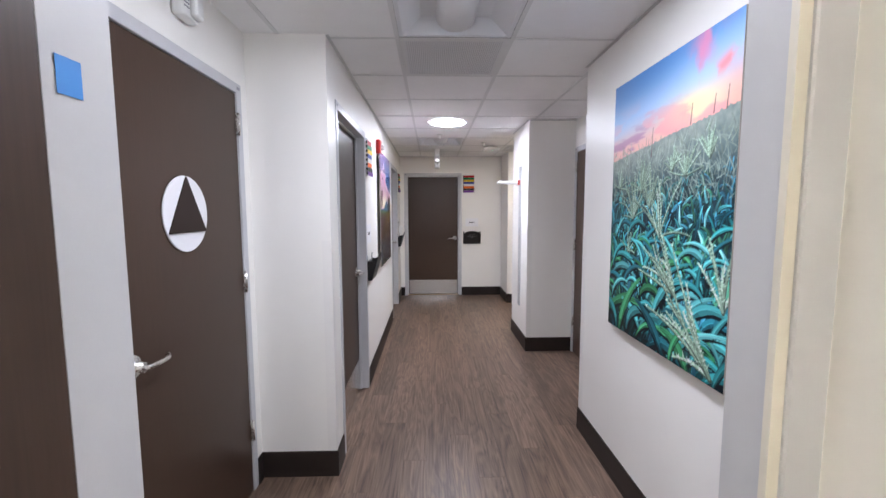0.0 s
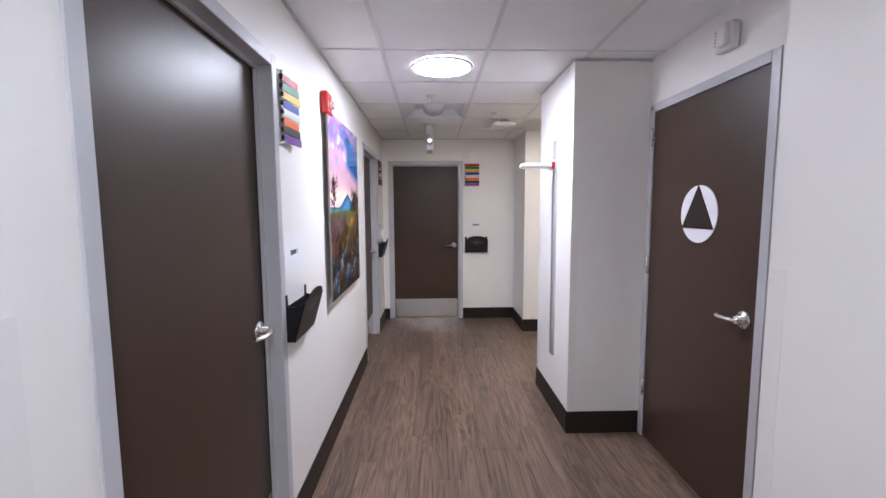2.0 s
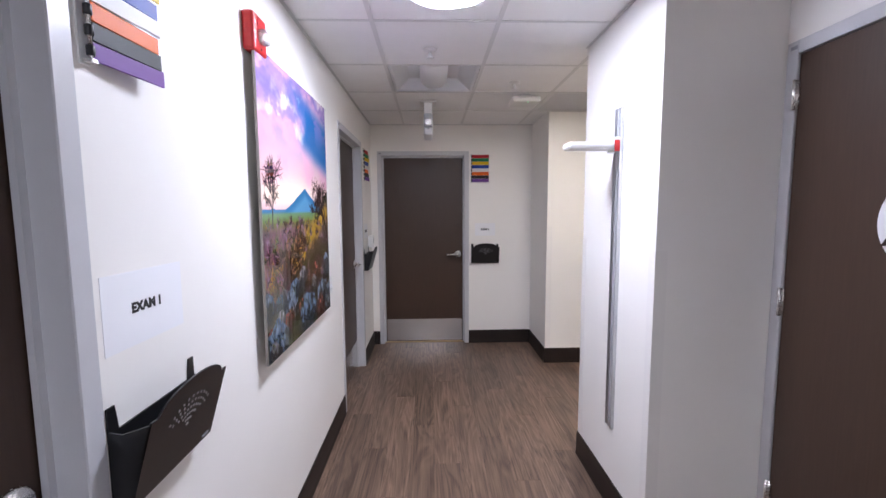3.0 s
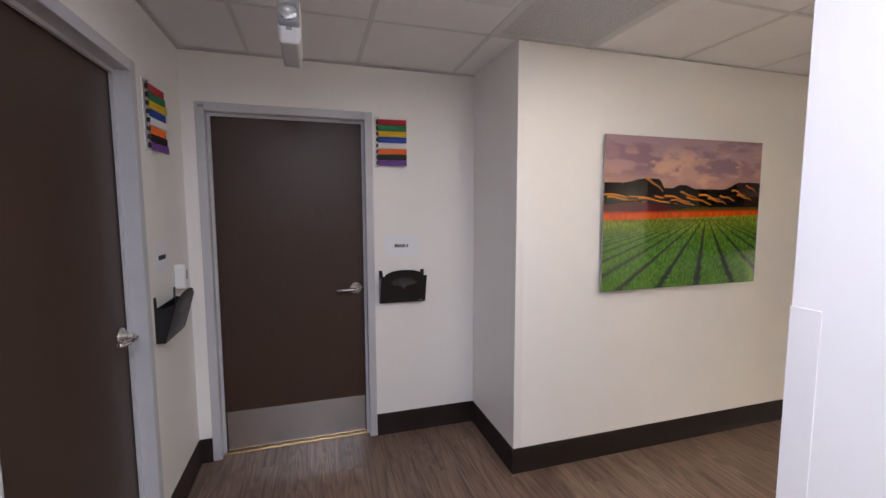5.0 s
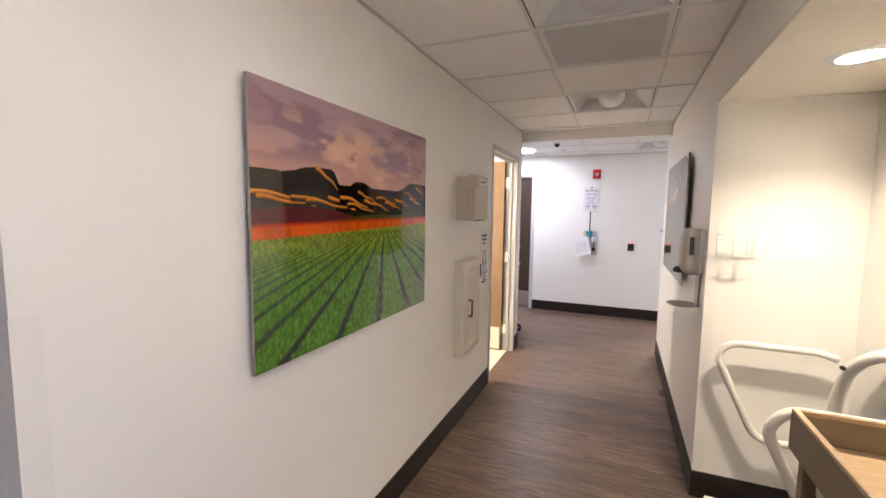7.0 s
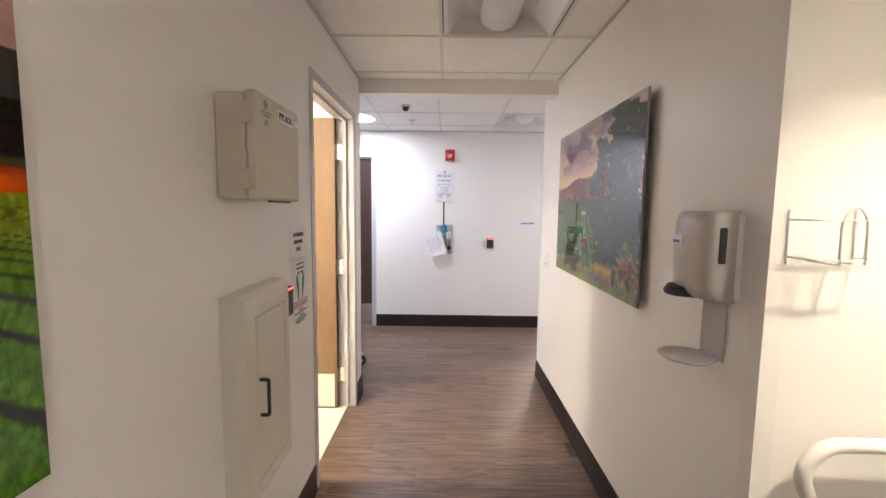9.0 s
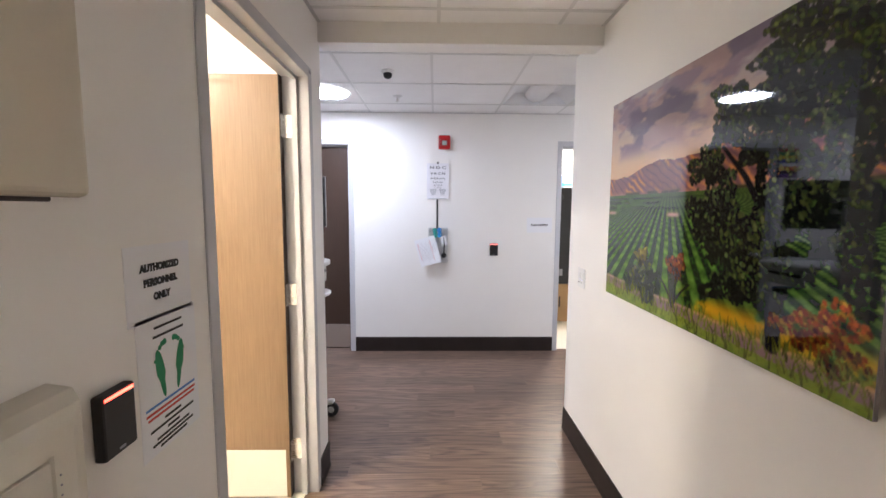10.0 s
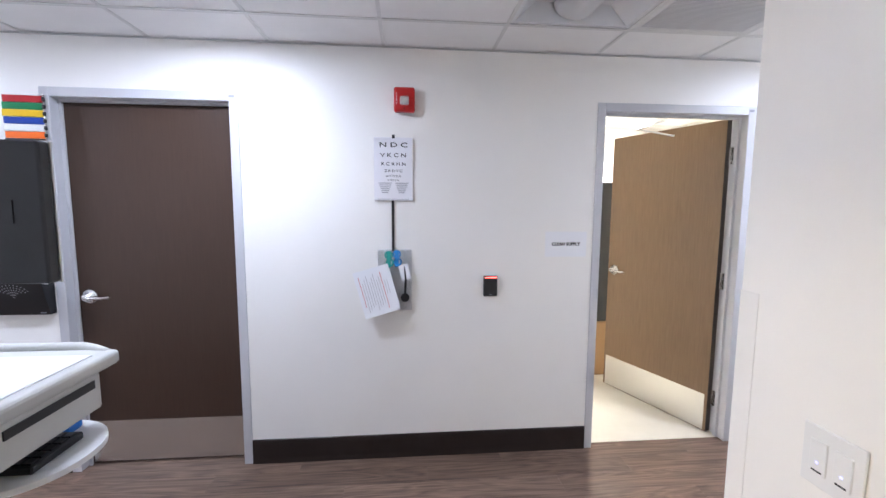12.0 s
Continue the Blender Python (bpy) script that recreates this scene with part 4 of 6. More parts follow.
    near = np.clip((0.48 - v) / 0.48, 0, 1)
    far = np.exp(-(near / 0.22) ** 2)
    green = np.stack([0.33 + 0.19 * far, 0.50 + 0.07 * far, 0.20 + 0.0 * far], -1) + (g - 0.5)[..., None] * np.array([0.20, 0.24, 0.10])
    blade = fbm(w, h, 150, 55, 39)
    green *= (0.90 + 0.20 * smooth(0.40, 0.68, blade))[..., None]
    img = np.where((v < 0.458 + 0.030 * u)[..., None], green, img)
    vx, vy = 0.635, 0.498
    q = (u - vx) / np.maximum(vy - v, 0.004)
    rough = fbm(w, h, 50, 60, 50, 3) - 0.5
    for k in range(-13, 10):
        c = -0.09 + k * 0.50
        d = q - c + 0.05 * rough
        blend(img, (0.16, 0.17, 0.20), np.exp(-(d / (0.046 if abs(c) < 1.5 else 0.07)) ** 4) * (v < 0.46) * (0.80 if abs(c) < 1.5 else 0.6))
        for o in (0.17, 0.33):
            blend(img, (0.30, 0.47, 0.18), np.exp(-((q - c - o + 0.05 * rough) / 0.022) ** 2) * (v < 0.44) * 0.22)
    blend(img, (0.30, 0.30, 0.16), (v < 0.465) * (v > 0.442) * (np.sin(q * 9) > 0.3) * 0.5)
    return img


def paint_valley(w, h):
    u, v = np.meshgrid(np.linspace(0, 1, w), np.linspace(0, 1, h))
    rng = np.random.default_rng(11)
    s = smooth(0.52, 0.95, v)
    img = np.array([0.94, 0.80, 0.76]) * (1 - s[..., None]) + np.array([0.60, 0.52, 0.72]) * s[..., None]
    band = fbm(w, h, 3, 7, 42)
    blend(img, (0.88, 0.68, 0.76), smooth(0.40, 0.58, band) * 0.8)
    blend(img, (0.97, 0.90, 0.88), smooth(0.55, 0.68, fbm(w, h, 4, 8, 40) - 0.15 * u) * 0.7)
    blend(img, (0.14, 0.42, 0.66), smooth(0.30, 0.60, u + 0.6 * (fbm(w, h, 4, 5, 43) - 0.5)) * smooth(0.70, 0.80, v + 0.18 * (u - 0.6)) * smooth(0.98, 0.88, v + 0.1 * (u - 0.7)) * 0.9)
    blend(img, (0.55, 0.50, 0.74), smooth(0.52, 0.64, fbm(w, h, 4, 9, 41)) * smooth(0.75, 0.9, v) * 0.6)
    blend(img, (1.0, 0.95, 0.84), np.exp(-((u - 0.30) / 0.45) ** 2 - ((v - 0.555) / 0.05) ** 2))
    pk = 0.500 + 0.085 * np.clip(1 - np.abs(u - 0.55) / 0.30, 0, 1) ** 1.15 + 0.006 * fbm(w, h, 12, 1, 44)
    rise = 0.465 + 0.13 * smooth(0.72, 1.02, u) + 0.01 * (fbm(w, h, 20, 1, 48) - 0.5)
    blend(img, (0.40, 0.60, 0.74), (v < pk) * 1.0)
    blend(img, (0.24, 0.46, 0.62), (v < pk) * smooth(0.05, 0.01, pk - v) * 0.8)
    blend(img, (0.46, 0.58, 0.46), smooth(0.495, 0.485, v))
    blend(img, (0.22, 0.24, 0.20), (v < rise) * smooth(0.70, 0.78, u))
    land = fbm(w, h, 20, 24, 45)
    g2 = np.stack([0.28 + 0.40 * land, 0.22 + 0.32 * land, 0.24 + 0.34 * land], -1)
    img = np.where((v < 0.455 + 0.09 * smooth(0.75, 1.0, u))[..., None], g2, img)
    blend(img, (0.45, 0.50, 0.24), np.exp(-((v - 0.455) / 0.02) ** 2) * smooth(0.8, 0.6, u) * 0.7)
    slope = v - 0.18 - 0.24 * u
    blend(img, (0.72, 0.60, 0.20), np.exp(-((slope - 0.05 + 0.10 * (fbm(w, h, 6, 8, 46) - 0.5)) / 0.055) ** 2) * 0.85)
    blend(img, (0.42, 0.46, 0.16), np.exp(-((slope + 0.04) / 0.03) ** 2) * 0.5)
    blend(img, (0.30, 0.31, 0.19), smooth(0.02, -0.06, slope + 0.05 * (fbm(w, h, 10, 10, 47) - 0.5)) * 0.8)
    for _ in range(250):
        x, y = rng.random(), 0.14 + 0.32 * rng.random()
        sc = (0.6 - y) * 0.20
        c = np.array([(0.42, 0.28, 0.34), (0.52, 0.42, 0.50), (0.36, 0.20, 0.23), (0.50, 0.38, 0.24), (0.34, 0.38, 0.20)][rng.integers(5)])
        for _ in range(12):
            stroke(img, curve_pts(x * w, y * h, math.pi / 2 + rng.normal(0, 0.9), sc * h * (0.4 + 0.8 * rng.random()), rng.normal(0, 0.9), 5), 0.8, 0.3, c * (0.6 + 0.7 * rng.random()), 0.55)

    def bare_tree(x, y, L, a, wd, depth):
        pts = curve_pts(x, y, a, L, rng.normal(0, 0.5), 6)
        stroke(img, pts, wd, wd * 0.6, (0.20, 0.12, 0.13), 0.9)
        if depth:
            for _ in range(4):
                px, py = pts[rng.integers(2, 7)]
                bare_tree(px, py, L * (0.55 + 0.25 * rng.random()), a + rng.normal(0, 0.75), max(0.35, wd * 0.6), depth - 1)
    bare_tree(0.965 * w, 0.36 * h, 0.15 * h, 1.75, 3.2, 4)
    bare_tree(0.93 * w, 0.47 * h, 0.10 * h, 1.9, 1.6, 4)
    bare_tree(0.10 * w, 0.44 * h, 0.11 * h, 1.6, 1.8, 4)
    bare_tree(0.74 * w, 0.20 * h, 0.08 * h, 1.6, 1.2, 3)
    bare_tree(0.20 * w, 0.16 * h, 0.12 * h, 1.6, 1.6, 4)
    bare_tree(0.42 * w, 0.22 * h, 0.10 * h, 1.5, 1.3, 4)
    tex = fbm(w, h, 40, 40, 49)
    rocks = [(rng.random(), 0.02 + 0.20 * rng.random(), 0.045 + 0.05 * rng.random()) for _ in range(26)] + [(0.83, 0.085, 0.13), (0.55, 0.06, 0.14), (0.30, 0.13, 0.10), (0.93, 0.25, 0.06), (0.66, 0.17, 0.06), (0.12, 0.05, 0.12)]
    for x, y, r in sorted(rocks, key=lambda p: -p[1]):
        c = np.array([(0.44, 0.50, 0.58), (0.50, 0.54, 0.60), (0.55, 0.36, 0.32), (0.52, 0.51, 0.53), (0.36, 0.41, 0.46)][rng.integers(5) if r < 0.1 else rng.integers(2)])
        th0, k = rng.random() * 6, 6 + rng.integers(3)
        du, dv = (u - x) / r, (v - y) / (r * 0.72)
        dist = np.zeros_like(u)
        for e in range(k):
            an = th0 + e * 2 * math.pi / k + rng.normal(0, 0.15)
            dist = np.maximum(dist, (du * math.cos(an) + dv * math.sin(an)) / (0.75 + 0.3 * rng.random()))
        m = smooth(1.03, 0.97, dist)
        shade = 0.50 + 0.40 * smooth(-0.5, 0.6, dv - 0.25 * du) + 1.1 * (tex - 0.5)
        img += (c * np.clip(shade, 0.2, 1.3)[..., None] - img) * m[..., None]
        blend(img, (0.10, 0.10, 0.09), np.exp(-((dist - 1.05) / 0.05) ** 2) * (dv < 0.1) * 0.6)
    for _ in range(420):
        x, y = rng.random(), 0.24 * rng.random()
        stroke(img, curve_pts(x * w, y * h, math.pi / 2 + rng.normal(0, 0.5), 0.03 * h, 0.3, 4), 0.7, 0.3, np.array([0.34, 0.36, 0.16]) * (0.4 + 0.8 * rng.random()), 0.7)
    return img


def paint_vines(w, h):
    u, v = np.meshgrid(np.linspace(0, 1, w), np.linspace(0, 1, h))
    rng = np.random.default_rng(17)
    s = smooth(0.60, 0.98, v)
    img = np.array([0.93, 0.76, 0.58]) * (1 - s[..., None]) + np.array([0.72, 0.68, 0.72]) * s[..., None]
    lean = fbm(w, h, 4, 4, 51)
    streak = fbm(w, h, 4, 9, 52) * 0.6 + 0.4 * lean
    blend(img, (0.55, 0.48, 0.55), smooth(0.47, 0.57, streak + 0.10 * (v - 0.75)) * smooth(0.67, 0.76, v) * 0.9)
    blend(img, (0.42, 0.38, 0.47), smooth(0.50, 0.62, fbm(w, h, 3, 6, 63) + 0.22 * (u - 0.35) * smooth(0.7, 0.9, v)) * smooth(0.72, 0.84, v) * 0.85)
    blend(img, (0.86, 0.70, 0.62), smooth(0.55, 0.66, fbm(w, h, 5, 10, 64)) * smooth(0.62, 0.7, v) * 0.5)
    ridge = 0.605 + 0.050 * smooth(0.06, 0.34, u) + 0.030 * smooth(0.40, 0.75, u) + 0.030 * (fbm(w, h, 9, 1, 53) - 0.5)
    m = (v < ridge) * (v > 0.50)
    blend(img, (0.52, 0.34, 0.32), m * 1.0)
    cuts = np.abs((u * 22 + (v - 0.5) * 26 + 2.2 * fbm(w, h, 8, 6, 54)) % 1.0 - 0.5)
    blend(img, (0.86, 0.52, 0.28), m * smooth(0.30, 0.05, cuts) * smooth(0.38, 0.58, fbm(w, h, 12, 6, 65)) * 0.9)
    blend(img, (0.34, 0.23, 0.27), m * smooth(0.34, 0.48, cuts) * 0.6)
    blend(img, (0.62, 0.42, 0.34), smooth(0.55, 0.52, v) * (v > 0.5) * 0.7)
    blend(img, (0.20, 0.22, 0.13), np.exp(-((v - 0.528 - 0.008 * (fbm(w, h, 30, 2, 55) - 0.5)) / 0.007) ** 2) * smooth(0.45, 0.6, fbm(w, h, 26, 2, 66)) * 0.9)
    near = np.clip((0.522 - v) / 0.42, 0, 1)
    q = (u - 0.40) / np.maximum(0.585 - v, 0.03)
    wob = fbm(w, h, 6, 6, 56)
    rows = 0.5 + 0.5 * np.sin(q * 40 + 1.2 * wob)
    clump = 0.5 + 0.5 * np.sin(9.5 / np.maximum(0.60 - v, 0.05) * 1.6 + 5 * np.sin(q * 3) + 6 * wob)
    leaf = fbm(w, h, 90, 90, 57)
    lit = smooth(0.25, 0.8, rows) * (0.55 + 0.45 * clump)
    vine = np.array([0.13, 0.22, 0.10]) + lit[..., None] * np.array([0.24, 0.29, 0.09]) + (leaf - 0.5)[..., None] * np.array([0.18, 0.20, 0.08])
    far = np.exp(-(near / 0.20) ** 2)[..., None]
    vine = vine * (1 - 0.75 * far) + np.array([0.26, 0.33, 0.15]) * 0.75 * far
    img = np.where((v < 0.522)[..., None], vine, img)
    for y, t in ((0.505, 0.004), (0.485, 0.006), (0.462, 0.004)):
        blend(img, (0.16, 0.21, 0.11), np.exp(-((v - y + 0.006 * (wob - 0.5)) / t) ** 2) * smooth(0.35, 0.55, fbm(w, h, 8, 2, int(y * 1000))) * 0.7)
    for x, y, rx in ((0.03, 0.435, 0.035), (0.43, 0.435, 0.03)):
        blend(img, (0.74, 0.56, 0.46), np.exp(-((u - x) / rx) ** 4 - ((v - y) / 0.009) ** 2))
    edge = 0.105 - 0.03 * u + 0.012 * (fbm(w, h, 16, 2, 58) - 0.5)
    blend(img, (0.50, 0.40, 0.38), smooth(0.004, -0.004, v - edge))
    blend(img, (0.72, 0.56, 0.44), np.exp(-((v - edge + 0.008) / 0.005) ** 2) * 0.7)
    low = smooth(0.004, -0.004, v - edge + 0.050 + 0.012 * (fbm(w, h, 20, 2, 67) - 0.5))
    gr = fbm(w, h, 60, 40, 59)
    img += (np.stack([0.30 + 0.28 * gr, 0.40 + 0.24 * gr, 0.10 + 0.10 * gr], -1) - img) * low[..., None]
    blend(img, (0.86, 0.62, 0.08), np.exp(-((v - 0.125 + 0.02 * u) / 0.035) ** 2) * smooth(0.40, 0.55, u) * smooth(0.38, 0.55, fbm(w, h, 12, 10, 60)) * 0.9)

    def leaves(x, y, rx, ry, n, cols, r0):
        for _ in range(n):
            a = rng.random() * 2 * math.pi
            k = rng.random() ** 0.55 * (0.82 + 0.26 * math.sin(3 * a + 40 * x) + 0.18 * math.sin(7 * a + 30 * y))
            px, py = x + rx * k * math.cos(a), y + ry * k * math.sin(a)
            c = np.array(cols[rng.integers(len(cols))]) * (0.55 + 0.75 * rng.random()) * (0.85 + 0.35 * k * math.sin(a))
            stroke(img, [(px * w, py * h), ((px + 0.004) * w, (py - 0.006) * h)], r0 * (0.6 + 0.8 * rng.random()), r0 * 0.5, c, 0.9)
    dark = [(0.16, 0.20, 0.12), (0.22, 0.26, 0.14), (0.10, 0.13, 0.09), (0.30, 0.33, 0.17), (0.07, 0.09, 0.07)]
    bush = [(0.20, 0.27, 0.11), (0.30, 0.36, 0.14), (0.13, 0.18, 0.09), (0.40, 0.40, 0.16)]
    stroke(img, [(0.80 * w, 0.08 * h), (0.79 * w, 0.40 * h), (0.82 * w, 0.75 * h)], 0.020 * w, 0.012 * w, (0.10, 0.08, 0.07), 1.0)
    stroke(img, [(0.795 * w, 0.36 * h), (0.70 * w, 0.55 * h), (0.62 * w, 0.66 * h)], 0.010 * w, 0.004 * w, (0.10, 0.08, 0.07), 1.0)
    for x, y, rx, ry, n in ((0.84, 0.92, 0.17, 0.10, 1300), (0.66, 0.77, 0.11, 0.10, 900), (0.78, 0.66, 0.17, 0.16, 2000), (0.57, 0.61, 0.08, 0.09, 600), (0.60, 0.43, 0.10, 0.15, 1200), (0.74, 0.36, 0.16, 0.16, 1900), (0.90, 0.50, 0.12, 0.26, 1900), (0.95, 0.78, 0.09, 0.20, 1100), (0.70, 0.22, 0.13, 0.08, 700), (0.82, 0.80, 0.13, 0.10, 1300)):
        leaves(x, y, rx, ry, n, dark, 1.5)
    leaves(0.20, 0.10, 0.05, 0.05, 260, bush, 1.6)
    leaves(0.27, 0.16, 0.065, 0.12, 900, bush, 1.5)
    leaves(0.26, 0.24, 0.05, 0.035, 220, [(0.46, 0.42, 0.16), (0.40, 0.36, 0.14)], 1.3)
    leaves(0.33, 0.13, 0.05, 0.09, 500, dark, 1.5)
    leaves(0.455, 0.23, 0.05, 0.06, 300, [(0.46, 0.22, 0.12), (0.34, 0.20, 0.12), (0.52, 0.30, 0.13)], 1.4)
    for a in (-0.5, -0.15, 0.2, 0.5):
        stroke(img, curve_pts(0.45 * w, 0.07 * h, math.pi / 2 + a, 0.15 * h, a, 6), 1.6, 0.6, (0.16, 0.10, 0.09), 0.95)
    leaves(0.90, 0.15, 0.10, 0.09, 420, [(0.62, 0.28, 0.10), (0.50, 0.22, 0.10), (0.62, 0.44, 0.12)], 1.5)
    for _ in range(420):
        stroke(img, curve_pts(rng.random() * w, 0.08 * rng.random() * h, math.pi / 2 + rng.normal(0, 0.4), 0.04 * h, 0.3, 4), 0.8, 0.3, np.array([0.42, 0.46, 0.14]) * (0.45 + 0.8 * rng.random()), 0.7)
    return img


PRINT = mat("acrylic_print", (0.5, 0.5, 0.5), 0.30, 0.0, 1.0)
bsdf(PRINT).inputs["Specular IOR Level"].default_value = 0.0
bsdf(PRINT).inputs["Coat Roughness"].default_value = 0.03
at_ = node(PRINT, "ShaderNodeVertexColor")
at_.layer_name = "print"
link(PRINT, at_.outputs[0], bsdf(PRINT).inputs["Base Color"])
MATTEPRINT = mat("canvas_print", (0.5, 0.5, 0.5), 0.42)
bsdf(MATTEPRINT).inputs["Specular IOR Level"].default_value = 0.2
at_ = node(MATTEPRINT, "ShaderNodeVertexColor")
at_.layer_name = "print"
link(MATTEPRINT, at_.outputs[0], bsdf(MATTEPRINT).inputs["Base Color"])
PANEL_EDGE = mat("print_panel_edge", (0.33, 0.30, 0.27), 0.35)


def picture(at, turn, w, h, paint, label, cells=300, surface=None, gamma=2.2, vivid=1.05):
    """A frameless print on a panel that floats off the wall on two battens; local x along the wall, z up from the lower edge."""
    o = thing("picture", at, turn, label, "picture", "frameless landscape prints")
    part("panel", boxed(0, w, -0.038, -0.027, 0, h, 0.0015), PANEL_EDGE, o, "pale panel edge")
    part("batten", boxed(0.12, w - 0.12, -0.0275, 0.001, h - 0.16, h - 0.10), PANEL_EDGE, o)
    part("batten", boxed(0.12, w - 0.12, -0.0275, 0.001, 0.10, 0.16), PANEL_EDGE, o)
    n, m = cells, int(cells * h / w)
    img = np.clip(paint(n, m), 0.0, 1.0) ** gamma * 0.92
    grey = img.mean(-1, keepdims=True)
    img = np.clip(grey + (img - grey) * vivid, 0.003, 1.0)
    xs, zs = np.meshgrid(np.linspace(0.001, w - 0.001, n), np.linspace(0.001, h - 0.001, m))
    co = np.stack([xs, np.full_like(xs, -0.0386), zs], -1).reshape(-1, 3)
    i = np.arange(n * m).reshape(m, n)
    q = np.stack([i[:-1, :-1], i[:-1, 1:], i[1:, 1:], i[1:, :-1]], -1).reshape(-1, 4)
    me = bpy.data.meshes.new("print")
    me.from_pydata(co.tolist(), [], q.tolist())
    ca = me.color_attributes.new("print", "FLOAT_COLOR", "POINT")
    ca.data.foreach_set("color", np.concatenate([img, np.ones((m, n, 1))], -1).reshape(-1).astype(np.float32))
    me.materials.append(surface or PRINT)
    part("print", me, None, o, "printed landscape")
    return o


picture((WR, 2.558, 0.909), -90, 0.94, 1.275, paint_corn, "teal cornfield under a pink sunset, a frameless print", 300, MATTEPRINT)
picture((WL, 4.60, 0.953), 90, 0.99, 1.19, paint_valley, "rocky valley with a blue mountain, a frameless print", 320, None, 2.5, 1.0)
picture((2.28, W2L, 1.064), 0, 1.235, 0.929, paint_field, "green furrowed field below dark hills, a frameless print", 380)
picture((5.885, W2R, 1.098), 180, 1.285, 0.90, paint_vines, "vineyard with a large dark tree, a frameless print", 360, None, 2.0, 1.0)
# ---------- wall things ----------
def restroom_sign(at, turn):
    o = thing("restroom_sign", at, turn, "white round restroom sign with a dark brown triangle", "sign", "restroom signs")
    part("disc", lathe(bmesh.new(), [(0.152, 0.0), (0.152, 0.004), (0.150, 0.006)], 64, (0, 0, 0), "y"), SIGNWHITE, o)
    r = 0.149
    part("triangle", prism(bmesh.new(), [(r * math.cos(a), r * math.sin(a)) for a in (math.pi / 2, math.pi * 7 / 6, math.pi * 11 / 6)], -0.0125, -0.0061), SIGNBROWN, o, "raised dark brown triangle")


restroom_sign((REC_L + 0.0, 1.983, 1.53), 90)
restroom_sign((REC_R - 0.0, 4.163, 1.503), -90)


def flag_bar(at, turn, label, out=0.0, mirror=False):
    """Eight coloured signal flags on a rod; out is how far they are swung off the wall, in degrees."""
    o = thing("signal_flags", at, turn, label, "signal flags", "exam room signal flags")
    s = -1 if mirror else 1
    bm = boxed(-0.012, 0.012, -0.004, 0.0, -0.004, 0.315)
    part("backplate", bm, WHITE, o)
    bm = cyl(bmesh.new(), (0, -0.016, 0.0), (0, -0.016, 0.312), 0.004, n=10)
    for z in (0.002, 0.306):
        box(bm, -0.008, 0.008, -0.024, 0.0, z - 0.004, z + 0.004, 0.001)
    part("rod", bm, CHROME, o, "thin steel hinge rod")
    for k, name in enumerate(FLAGS):
        z = 0.284 - k * 0.0375
        bm = bmesh.new()
        box(bm, 0.004, 0.190, -0.0025, 0.0025, -0.0178, 0.0178, 0.0014)
        f = part("flag", bm, FLAGMAT[name], o, name + " plastic flag")
        f.matrix_basis = pose(0, -0.016, z, 0, 0, (180 if mirror else 0) + s * -(out + (k * 37 % 5) * 0.7))
        part("knuckle", lathe(bmesh.new(), [(0.006, -0.010), (0.0075, -0.008), (0.0075, 0.008), (0.006, 0.010)], 12), BLACK, f)
    return o


flag_bar((WL, 3.878, 1.832), 90, "eight coloured plastic signal flags on a rod by the exam door", 3)
flag_bar((WL, 7.21, 1.83), 90, "eight coloured plastic signal flags on a rod by the exam door", 3)
flag_bar((1.058, BACK, 1.84), 0, "eight coloured plastic signal flags on a rod by the exam door", 4)
flag_bar((ENDX, 8.305, 1.83), -90, "eight coloured plastic signal flags on a rod by the exam door", 4, True)


